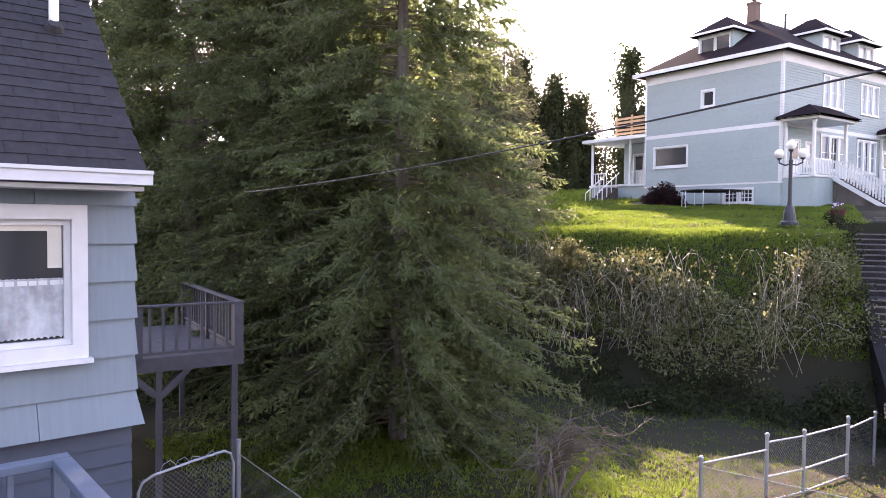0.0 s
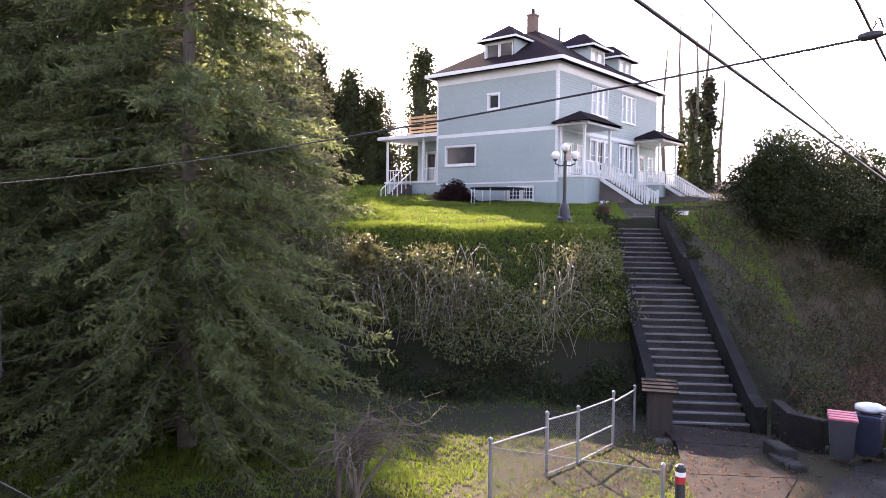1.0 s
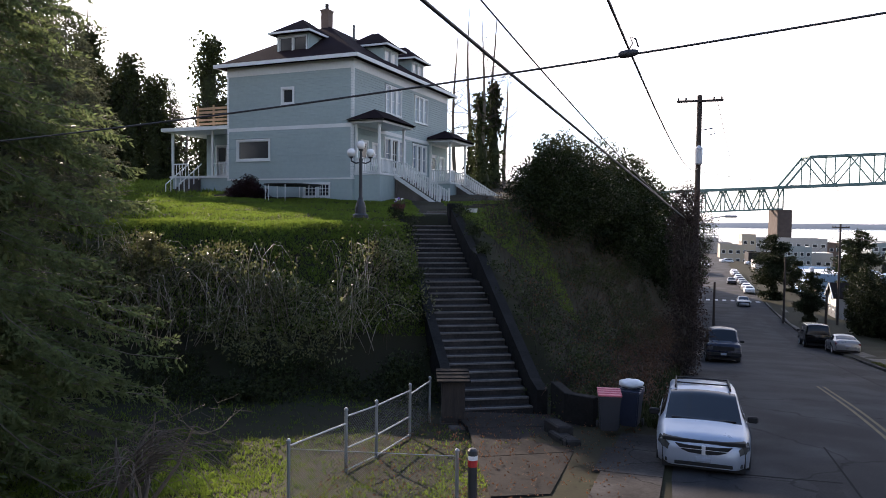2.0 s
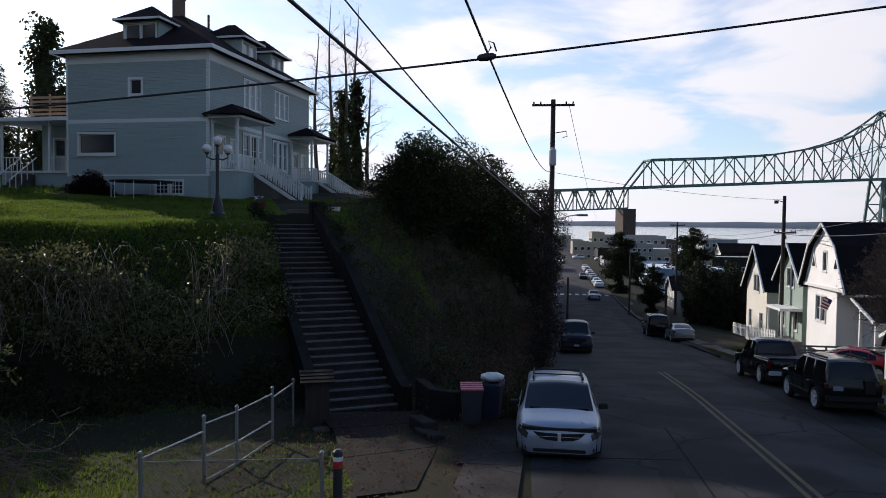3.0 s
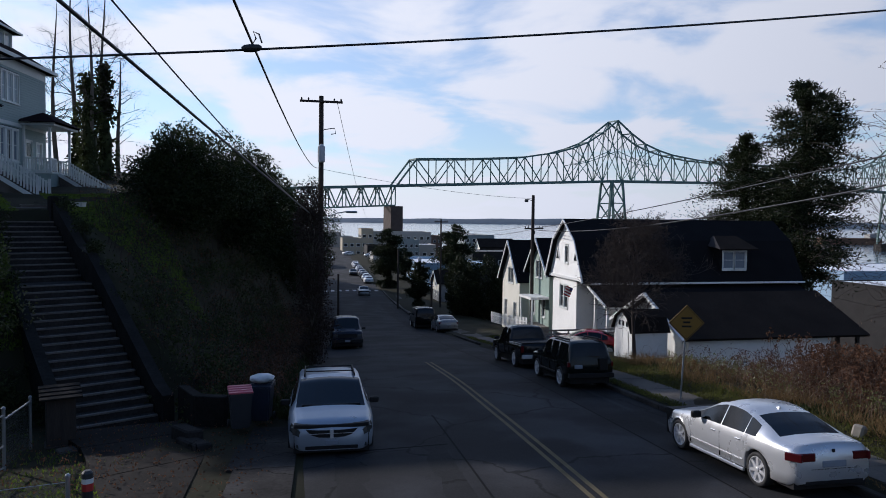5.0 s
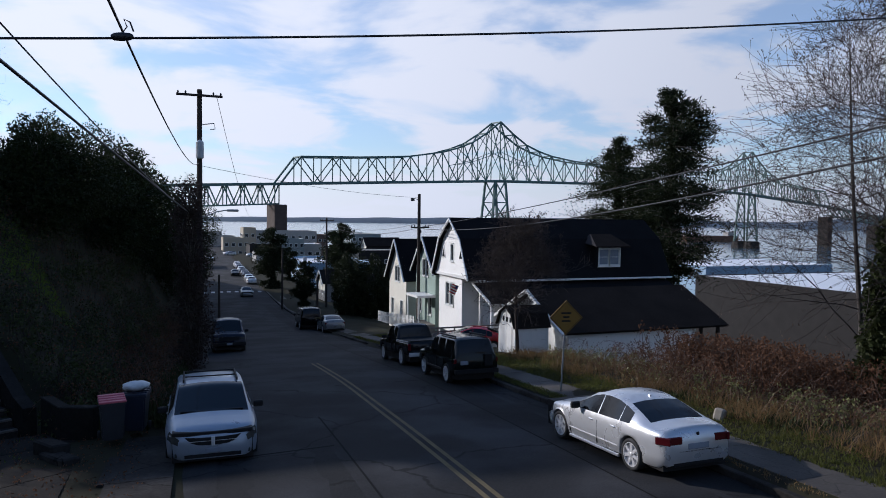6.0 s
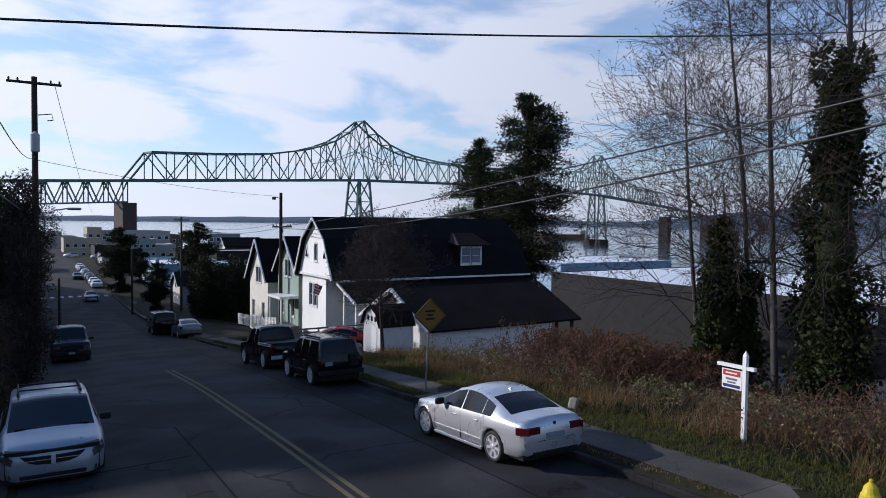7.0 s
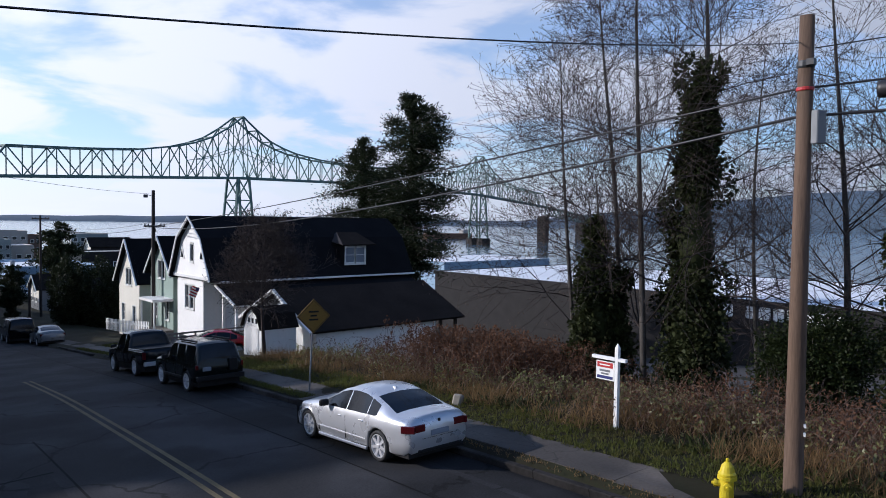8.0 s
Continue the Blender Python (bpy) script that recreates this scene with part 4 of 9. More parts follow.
for mm, ll in ((side_m, HW), (front_m, HL), (back_m, HW), (left_m, HL)):
    flat_part("trim", hill_house, mm, [(0.13, -0.035, B0z, ll - 0.13, 0.05, B1z), (0.13, -0.035, FT, ll - 0.13, 0.05, FT + 0.1), (0.0, -0.045, FR, ll, 0.05, EV - 0.02)], M["trim_white"], "white belt board and frieze")
    flat_part("corner_board", hill_house, mm, [(0.0, -0.04, FT, 0.13, 0.0, FR)], M["trim_white"])
    flat_part("corner_board", hill_house, mm, [(ll - 0.13, -0.04, FT, ll, 0.0, FR)], M["trim_white"])
window(hill_house, side_m, 4.52, 5.27, Z(7.45), Z(8.33), 1, 1, 0.15)
window(hill_house, side_m, 0.88, 3.38, Z(3.86), Z(5.05), 1, 1, 0.13)
window(hill_house, side_m, 6.2, 7.05, Z(1.38), Z(2.15), 3, 3, 0.1)
window(hill_house, side_m, 7.25, 8.05, Z(1.38), Z(2.15), 3, 3, 0.1)
for u0, u1 in ((4.4, 6.65), (8.95, 11.15)):
    w = (u1 - u0 - 0.4) / 3
    for k in range(3):
        a = u0 + k * (w + 0.2)
        window(hill_house, front_m, a, a + w, Z(7.25), Z(9.05), 1, 2, 0.1, M["glass_curtain"])
for u0, u1 in ((4.3, 7.3), (8.7, 11.0)):
    w = (u1 - u0 - 0.5) / 3
    for k in range(3):
        a = u0 + k * (w + 0.25)
        window(hill_house, front_m, a, a + w, Z(3.5), Z(5.45), 1 if k != 1 else 2, 2, 0.12, M["glass_blue"] if k != 1 else M["glass"])
for u in (1.05, 12.15):
    door(hill_house, front_m, u, u + 0.85, Z(2.85), Z(4.95), M["white_paint"])
for u in (2.55, 13.65):
    window(hill_house, front_m, u, u + 0.8, Z(3.6), Z(4.9), 1, 2, 0.1, M["glass_sky"])
# roof with gutters, dormers and chimney
bm = BM(); hip(bm, -HW - 0.6, -0.6, 0.6, HL + 0.6, EV + 0.12, 3.5, 0.14)
roof = part("roof", bm, M["roof_plum"], hill_house, "dark plum brown shingle hipped roof")
bm = BM(); fascia(bm, -HW - 0.6, -0.6, 0.6, HL + 0.6, EV - 0.08, EV + 0.15)
part("gutter", bm, M["trim_white"], hill_house, "white gutter")
bm = BM(); box(bm, -5.35, 4.6, EV + 2.4, -4.75, 5.2, EV + 4.75); box(bm, -5.4, 4.55, EV + 4.6, -4.7, 5.25, EV + 4.72)
part("chimney", bm, M["brick_red"], roof, "brick chimney")
bm = BM(); tube(bm, [(-5.05, 4.9, EV + 4.7), (-5.05, 4.9, EV + 5.15)], 0.13, 8)
part("chimney_pot", bm, M["old_concrete"], roof)
bm = BM(); tube(bm, [(-3.6, 6.2, EV + 2.6), (-3.6, 6.2, EV + 3.9)], 0.08, 6)
part("vent_pipe", bm, M["iron"], roof)


def dormer(m, w, h, back, label=""):
    """A dormer with its own hipped roof, window and cheeks; m stands on the main roof, -y outwards."""
    d = flat_part("dormer", roof, m, [(-w / 2, 0.0, -0.6, -w / 2 + 0.1, back, h), (w / 2 - 0.1, 0.0, -0.6, w / 2, back, h), (-w / 2 + 0.1, 0.0, -0.6, w / 2 - 0.1, 0.1, 0.12), (-w / 2 + 0.1, 0, h - 0.1, w / 2 - 0.1, 0.1, h)], M["green_siding"])
    window(d, m, -w / 2 + 0.2, -0.05, 0.2, h - 0.18, 1, 1, 0.07, M["glass_sky"] if label else M["glass"], sill=False)
    window(d, m, 0.05, w / 2 - 0.2, 0.2, h - 0.18, 1, 1, 0.07, M["glass_sky"] if label else M["glass"], sill=False)
    b = BM()
    hip(b, -w / 2 - 0.34, -0.45, w / 2 + 0.34, back + 0.9, h + 0.1, 1.15, 0.1)
    bmesh.ops.transform(b, matrix=m, verts=b.verts)
    part("dormer_roof", b, M["roof_plum"], roof)
    b = BM()
    fascia(b, -w / 2 - 0.34, -0.45, w / 2 + 0.34, back + 0.9, h - 0.02, h + 0.11)
    bmesh.ops.transform(b, matrix=m, verts=b.verts)
    part("dormer_eave", b, M["trim_white"], roof)


dormer(pose(-5.1, 0.85, Z(10.75), 0, 0, 0), 2.5, 1.35, 2.2)
dormer(pose(-1.15, 7.3, Z(10.95), 0, 0, 90), 2.3, 1.25, 2.2, "pale")
dormer(pose(-1.15, 11.8, Z(10.95), 0, 0, 90), 2.3, 1.25, 2.2, "pale")


def front_porch(y0, y1, st0, st1, label):
    """A small porch: floor, skirt, posts, hipped roof, pickets and a flight of steps."""
    X1, ZF, ZT = 1.85, Z(2.85), Z(5.9)
    p = flat_part("porch", hill_house, None, [(0.03, y0, ZF - 0.12, X1 + 0.05, y1, ZF)], M["trim_white"], "white porch with hipped roof")
    flat_part("skirt", p, None, [(0.03, y0 + 0.05, -1.0, X1 - 0.02, y1 - 0.05, ZF - 0.125)], M["green_siding"])
    for (x, y) in ((X1 - 0.1, y0 + 0.1), (X1 - 0.1, y1 - 0.1), (0.12, y0 + 0.1)):
        flat_part("post", p, None, [(x - 0.07, y - 0.07, ZF, x + 0.07, y + 0.07, ZT), (x - 0.1, y - 0.1, ZT - 0.15, x + 0.1, y + 0.1, ZT - 0.002), (x - 0.09, y - 0.09, ZF, x + 0.09, y + 0.09, ZF + 0.2)], M["trim_white"])
    flat_part("beam", p, None, [(0.03, y0 - 0.3, ZT, X1 + 0.35, y1 + 0.3, ZT + 0.2)], M["trim_white"])
    b = BM(); hip(b, -0.3, y0 - 0.5, X1 + 0.55, y1 + 0.5, ZT + 0.22, 0.75, 0.08, inset=1.25)
    part("porch_roof", b, M["roof_plum"], p)
    rails = ((pose(0, 0, 0), 0.1, X1 - 0.15, y0 + 0.1), (pose(0, 0, 0), 0.1, X1 - 0.15, y1 - 0.1))
    for mm, a, c, y in rails:
        b = BM()
        box(b, a, y - 0.045, ZF + 0.85, c, y + 0.045, ZF + 0.93); box(b, a, y - 0.03, ZF + 0.06, c, y + 0.03, ZF + 0.12)
        picket_parts(part("railing", b, M["trim_white"], hill_house), mm, a, c, ZF + 0.08, ZF + 0.85, 0.16, 0.06, y=y)
    b = BM(); mm = pose(X1 - 0.1, 0, 0, 0, 0, 90)
    box(b, y0 + 0.15, -0.045, ZF + 0.85, st0, 0.045, ZF + 0.93, m=mm)
    picket_parts(part("railing", b, M["trim_white"], hill_house), mm, y0 + 0.15, st0, ZF + 0.08, ZF + 0.85, 0.16, 0.06)
    # steps
    n, run = 10, 3.1
    base = Z(0.95)
    for i in range(n):
        flat_part("step", p, None, [(X1 + 0.05 + run * i / n, st0 + 0.08, base - 0.6, X1 + 0.05 + run * (i + 1) / n, st1 - 0.08, base + (ZF - base) * (n - i) / (n + 1))], M["concrete"])
    for y in (st0, st1):
        b = BM()
        mm = pose(0, y, 0)
        slope = -(ZF - base) / run
        sloped_bar(b, mm, X1, ZF + 0.85, X1 + run + 0.1, ZF + 0.85 + slope * (run + 0.1), 0.07, 0.06)
        sloped_bar(b, mm, X1, ZF - 0.1, X1 + run + 0.1, ZF - 0.1 + slope * (run + 0.1), 0.05, 0.26)
        box(b, X1 + run + 0.05, y - 0.06, base - 0.2, X1 + run + 0.17, y + 0.06, base + 1.05)
        picket_parts(part("stair_railing", b, M["trim_white"], hill_house), mm, X1 + 0.2, X1 + run + 0.1, ZF + 0.0, ZF + 0.8, 0.17, 0.075, slope=slope)


front_porch(0.15, 3.75, 2.1, 3.6, "")
front_porch(11.5, 14.9, 12.6, 14.2, "")
# round trampoline on the grass by the basement window
tr = thing("trampoline", "round black trampoline on white legs beside the house", "trampoline", pose(-21.9, 39.3, 1.0))
bm = BM()
lathe(bm, [(1.5, 0.0), (0.02, -0.02), (0.02, 0.004), (1.5, 0.02)], 28, pose(0, 0, 0.98))
part("mat", bm, M["black"], tr, "black woven jumping mat")
bm = BM()
tube(bm, [(1.72 * math.cos(a * math.pi / 16), 1.72 * math.sin(a * math.pi / 16), 1.0) for a in range(33)], 0.045, 8)
part("pad", bm, M["black"], tr, "black padded rim")
for k in range(4):
    a0, a1 = math.pi / 2 * k + 0.25, math.pi / 2 * k + 1.1
    bm = BM()
    tube(bm, [(1.72 * math.cos(a0), 1.72 * math.sin(a0), 0.97), (1.72 * math.cos(a0), 1.72 * math.sin(a0), -0.1), (1.72 * math.cos(a1), 1.72 * math.sin(a1), -0.1), (1.72 * math.cos(a1), 1.72 * math.sin(a1), 0.97)], 0.025, 6)
    part("leg", bm, M["white_paint"], tr, "white tubular leg")
bm = BM(); tube(bm, [(1.72, 0, 0.98), (1.45, 0, 0.98)], 0.01, 4)
part("spring", bm, M["galv"], tr)
# porch at the rear corner, with a terrace above
rp = flat_part("rear_porch", hill_house, None, [(-16.2, 1.3, Z(2.75), -HW - 0.02, 5.5, Z(2.9)), (-16.6, 0.9, Z(6.1), -HW - 0.02, 5.9, Z(6.35))], M["trim_white"], "white open porch with flat roof")
flat_part("skirt", rp, None, [(-16.0, 1.4, Z(0.3), -HW - 0.02, 5.4, Z(2.745))], M["green_siding"])
flat_part("rear_wall", rp, None, [(-14.6, 3.4, Z(2.91), -HW - 0.02, 5.4, Z(6.09))], M["green_siding"])
door(rp, pose(-13.6, 3.38, 0), 0, 0.9, Z(2.95), Z(5.2), M["white_paint"])
window(rp, pose(-12.4, 3.36, 0), 0, 1.0, Z(3.8), Z(5.2), 1, 2, 0.08, M["glass_sky"])
for x in (-16.05, -12.35, -9.95):
    flat_part("post", rp, None, [(x - 0.07, 1.42, Z(2.9), x + 0.07, 1.56, Z(6.1))], M["trim_white"])
for a, c in ((-12.3, -10.0), (-16.0, -14.6)):
    rail = part("railing", box(BM(), a, 1.45, Z(3.75), c, 1.53, Z(3.82)), M["trim_white"], hill_house)
    picket_parts(rail, pose(0, 1.49, 0), a, c, Z(2.98), Z(3.75), 0.3, 0.04)
for k in range(8):
    b = box(BM(), -14.5 , 1.3 - 0.28 * k - 0.28, Z(0.3), -13.3, 1.3 - 0.28 * k, Z(2.65) - 0.19 * k)
    part("step", b, M["concrete"], rp)
for x in (-14.5, -13.3):
    b = BM(); mm = pose(x, 1.4, 0, 0, 0, -90)
    sloped_bar(b, mm, 0, Z(3.75), 2.2, Z(2.2), 0.06, 0.07)
    picket_parts(part("stair_railing", b, M["trim_white"], hill_house), mm, 0.3, 2.2, Z(2.6), Z(3.5), 0.5, 0.05, slope=-0.7)
M["cedar"] = mat("new cedar boards", (0.42, 0.27, 0.15), 0.7, vary=0.3, bump=0.2, rand=0.1)
for k in range(5):
    flat_part("screen_board", rp, None, [(-13.9, 1.6, Z(6.55) + 0.27 * k, -11.0, 1.63, Z(6.55) + 0.27 * k + 0.16)], M["cedar"], "cedar screen board")
for x in (-13.9, -12.45, -11.0):
    flat_part("screen_post", rp, None, [(x - 0.05, 1.64, Z(6.35), x + 0.05, 1.74, Z(7.95))], M["cedar"], "cedar screen post")
# ---------------------------------------------------------------- the pale blue shingled house beside the yard
GB = -4.9
blue_house = thing("house", "pale blue shake-sided house with white window and dark shingle roof", "house", pose(-6.8, 2.02, GB, 0, 0, 0))
BZ = lambda z: z - GB
bfm = wall_frame(0, -9.0, 90)               # the long wall, facing the street; u runs to the corner at 9.0
WU0, WU1, WZ0, WZ1 = 9.0 - 2.1, 9.0 - 0.51, BZ(-1.10), BZ(-0.01)
# shakes: broad striated boards in lapped courses
courses = [-1.90, -1.575, -1.245, -0.91, -0.565, -0.225, 0.12, 0.27]
shell = flat_part("wall", blue_house, bfm, [(0, 0.03, BZ(-1.89), WU0 - 0.1, 0.2, BZ(0.4)), (WU1 + 0.1, 0.03, BZ(-1.89), 9.0, 0.2, BZ(0.4)), (WU0 - 0.1, 0.03, BZ(-1.89), WU1 + 0.1, 0.2, WZ0 - 0.1), (WU0 - 0.1, 0.03, WZ1 + 0.1, WU1 + 0.1, 0.2, BZ(0.4))], M["shingle_blue"])
rs = random.Random(4)
for i, (a, b) in enumerate(zip(courses, courses[1:])):
    u = 9.0 + 0.03
    while u > 3.5:
        w = rs.choice((1.05, 1.22, 2.1, 2.44)) if u < 9 else rs.choice((0.81, 1.63, 2.2))
        u0, u1 = u - w, u - 0.006
        u -= w
        for s0, s1 in ((u0, u1),):
            if BZ((a + b) / 2) > WZ0 - 0.12 and BZ((a + b) / 2) < WZ1 + 0.12:
                if s0 > WU0 - 0.12 and s1 < WU1 + 0.12:
                    continue
                if s0 < WU1 + 0.12 < s1:
                    s0 = WU1 + 0.115
                elif s0 < WU0 - 0.12 < s1:
                    s1 = WU0 - 0.115
                elif s1 <= WU1 + 0.12 and s0 >= WU0 - 0.12:
                    continue
            if s1 - s0 < 0.03:
                continue
            flare = 0.085 if i == 0 else 0.0
            lo = rs.uniform(-0.004, 0.004) + (0.0 if i else 0.02)
            e = (0.05 if i == 0 else 0.018) if s1 > 9.0 else 0.0           # the corner courses kick out at their lower edge
            bm = BM()
            v = [bm.verts.new(bfm @ Vector(p)) for p in ((s0, -0.016 - flare, BZ(a) + lo), (s1 + e, -0.016 - flare, BZ(a) + lo), (s1, 0.022, BZ(b) + 0.02), (s0, 0.022, BZ(b) + 0.02), (s0, 0.024 - flare, BZ(a) + lo), (s1 + e, 0.024 - flare, BZ(a) + lo))]
            bm.faces.new(v[:4]); bm.faces.new((v[4], v[5], v[1], v[0])); bm.faces.new((v[0], v[3], v[4])); bm.faces.new((v[1], v[5], v[2]))
            part("shake", bm, M["shingle_blue"], shell)
# the lower wall in slate blue boards
lap_wall(blue_house, wall_frame(-0.03, -9.0, 90), 8.99, -0.2, BZ(-1.9), 0.165, M["base_blue"], depth=0.03, label="slate blue lower boards")
lap_wall(blue_house, wall_frame(-0.3, 0, 180), 7.7, -0.2, BZ(0.4), 0.3, M["shingle_blue"], label="")
lap_wall(blue_house, wall_frame(-8.0, -9.0, 0), 8.0, -0.2, BZ(0.4), 0.3, M["shingle_blue"])
lap_wall(blue_house, wall_frame(-8.0, 0, 270), 9.0, -0.2, BZ(0.4), 0.3, M["shingle_blue"])
flat_part("downpipe", blue_house, None, [(-0.33, 0.03, BZ(-1.75), -0.27, 0.085, BZ(0.2)), (-0.33, 0.03, BZ(0.15), -0.1, 0.10, BZ(0.19))], M["shingle_blue"])
# gable ends
bm = BM()
prism(bm, [(-8.1, BZ(0.4)), (0.1, BZ(0.4)), (-4.0, BZ(4.6))], "y", -0.16, 0.0)
part("gable", bm, M["shingle_blue"], blue_house)
# window
M["old_white"] = mat("weathered white paint", (0.52, 0.54, 0.55), 0.55, vary=0.12, scale=4, fine=60, bump=0.08)
bw = window(blue_house, bfm, WU0, WU1, WZ0, WZ1, 1, 2, 0.125, M["glass"], M["old_white"], "white-framed window with lace half curtain", inner=0.05, recess=0.06)
M["lace"] = mat("white lace", (0.36, 0.39, 0.41), 0.9, vary=0.5, scale=34, fine=140, bump=0.8)
M["blind"] = mat("cream blind", (0.55, 0.53, 0.47), 0.8, vary=0.1, bump=0.05)
b = BM()
n = 120
rows = []
for zz in (WZ0 + 0.06, WZ0 + 0.3, WZ0 + 0.58):
    rows.append([b.verts.new(bfm @ Vector((WU0 + 0.05 + (WU1 - WU0 - 0.1) * i / n, 0.040 + 0.008 * math.sin(i * 0.95 + 0.6 * math.sin(i * 0.31)), zz + (0.02 * abs(math.sin(i * 0.8)) if zz < WZ0 + 0.1 else 0.006 * abs(math.sin(i * 0.9)) if zz > WZ0 + 0.5 else 0)))) for i in range(n + 1)])
for r0, r1 in zip(rows, rows[1:]):
    for i in range(n):
        b.faces.new((r0[i], r0[i + 1], r1[i + 1], r1[i]))
part("lace_curtain", b, M["lace"], bw, "white lace half curtain", smooth=True)
flat_part("blind", bw, bfm, [(WU0 + 0.06, 0.048, WZ1 - 0.10, WU1 - 0.06, 0.057, WZ1 - 0.05), (WU1 - 0.17, 0.05, WZ1 - 0.42, WU1 - 0.06, 0.057, WZ1 - 0.10)], M["blind"])
# roof: two slopes of shingle courses
ev_z, ov = BZ(0.40), 0.0
pitch = math.atan2(4.4, 4.3)
bm = BM()
slab(bm, [(0.42, -9.3, ev_z), (0.42, ov, ev_z), (-4.0, ov, ev_z + 4.42 * math.tan(pitch)), (-4.0, -9.3, ev_z + 4.42 * math.tan(pitch))], 0.12)
slab(bm, [(-8.42, -9.3, ev_z), (-8.42, ov, ev_z), (-4.0, ov, ev_z + 4.42 * math.tan(pitch)), (-4.0, -9.3, ev_z + 4.42 * math.tan(pitch))], 0.12)
broof = part("roof", bm, M["roof_dark"], blue_house, "dark purple grey shingle roof")
sl = pose(0.42, 0, ev_z) @ Matrix.Rotation(pitch, 4, "Y")      # x runs up the slope backwards, z off the roof
exp_, k = 0.145, 0
tabs = []
while k * exp_ < 4.6:
    y = ov + 0.01 - (0.15 if k % 2 else 0)
    while y > -6.0:
        w = 0.30
        tabs.append((k * exp_, y - w, y))
        y -= w
    k += 1
bm = BM()
for s0, y0, y1 in tabs:
    j = rs.uniform(-0.006, 0.006)
    lo, hi = s0 + j, s0 + exp_ + 0.04
    y1 = min(y1, ov + 0.01)
    v = [bm.verts.new(sl @ Vector(p)) for p in ((-lo, y0 + 0.003, 0.014), (-lo, y1 - 0.003, 0.014), (-hi, y1 - 0.003, 0.004), (-hi, y0 + 0.003, 0.004), (-lo, y0 + 0.003, 0.002), (-lo, y1 - 0.003, 0.002))]
    bm.faces.new(v[:4]); bm.faces.new((v[4], v[5], v[1], v[0]))
bmesh.ops.recalc_face_normals(bm, faces=bm.faces)
tagged(part("shingle_field", bm, M["roof_dark"], broof), kind="stuff")
flat_part("gutter", blue_house, None, [(0.42, -9.3, ev_z - 0.11, 0.53, ov + 0.02, ev_z + 0.0), (0.40, -9.3, ev_z - 0.02, 0.55, ov + 0.02, ev_z + 0.012), (0.02, -9.3, ev_z - 0.16, 0.42, ov - 0.02, ev_z - 0.122)], M["old_white"], "white gutter and soffit")
bm = BM()
tube(bm, [sl @ Vector((-2.0, -0.42, -0.02)), sl @ Vector((-2.0, -0.42, 0.0)) + Vector((0, 0, 0.38))], 0.045, 10)
part("vent_pipe", bm, M["white_paint"], broof, "white plastic vent pipe")
bm = BM()
lathe(bm, [(0.09, 0), (0.06, 0.06)], 10, sl @ pose(-2.0, -0.42, 0.015, 0, 0, 0))
part("flashing", bm, M["black"], broof)

# ---------------------------------------------------------------- its rear deck
M["deck_grey"] = mat("slate grey deck paint", (0.042, 0.043, 0.054), 0.7, vary=0.25, bump=0.15, rand=0.06)
deck_t = thing("deck", "raised slate grey timber deck with railing behind the blue house", "deck", pose(-12.03, 5.49, 0, 0, 0, -8))
DZ, DT = -2.51, -1.455                  # the floor and the handrail's top; the outer corner is the origin
flat_part("floor", deck_t, None, [(-4.6, -3.5, DZ, -0.05, -0.05, DZ + 0.05)], M["deck_grey"])
flat_part("rim_board", deck_t, None, [(-0.05, -3.5, DZ - 0.08, 0.0, 0.0, DZ + 0.16)], M["deck_grey"])
flat_part("rim_board", deck_t, None, [(-4.6, -0.05, DZ - 0.08, -0.051, 0.0, DZ + 0.16)], M["deck_grey"])
for x, y, w in ((-0.06, -0.09, 0.16), (-0.05, -1.75, 0.1), (-0.05, -3.4, 0.1), (-2.3, -0.06, 0.1), (-4.5, -0.06, 0.1)):
    flat_part("rail_post", deck_t, None, [(x - w / 2, y - w / 2, DZ + 0.051, x + w / 2, y + w / 2, DT - 0.036)], M["deck_grey"])
flat_part("handrail", deck_t, None, [(-0.12, -3.5, DT - 0.035, 0.02, 0.02, DT)], M["deck_grey"], bevel=0.006)
flat_part("handrail", deck_t, None, [(-4.6, -0.12, DT - 0.036, -0.121, 0.02, DT - 0.001)], M["deck_grey"], bevel=0.006)
flat_part("bottom_rail", deck_t, None, [(-0.07, -3.5, DZ + 0.2, -0.03, -0.17, DZ + 0.25)], M["deck_grey"])
flat_part("bottom_rail", deck_t, None, [(-4.6, -0.07, DZ + 0.2, -0.17, -0.03, DZ + 0.25)], M["deck_grey"])
for y in np.arange(-3.3, -0.25, 0.215):
    flat_part("baluster", deck_t, None, [(-0.068, y - 0.022, DZ + 0.251, -0.032, y + 0.022, DT - 0.037)], M["deck_grey"])
for x in np.arange(-4.4, -0.25, 0.215):
    flat_part("baluster", deck_t, None, [(x - 0.022, -0.068, DZ + 0.251, x + 0.022, -0.032, DT - 0.037)], M["deck_grey"])
for x, y in ((-0.12, -1.43), (-0.12, -0.14), (-4.4, -0.14), (-4.4, -1.43)):
    flat_part("support_post", deck_t, None, [(x - 0.05, y - 0.05, GB - 0.5, x + 0.05, y + 0.05, DZ - 0.001)], M["deck_grey"])
for k in (-1, 1):
    bm = BM()
    bar(bm, (-0.12, -1.43 + k * 0.03, DZ - 0.52), (-0.12, -1.43 + k * 0.56, DZ - 0.02), 0.055)
    part("brace", bm, M["deck_grey"], deck_t)
# ---------------------------------------------------------------- the long concrete stair up the bank
STURN = 28.3                       # the stair's turn, degrees
ST0 = Vector((-4.72, 21.2, -5.98))
WID = 2.3
stair = thing("stairway", "long weathered concrete stairway climbing the bank to the house", "stairway", kind="structure")


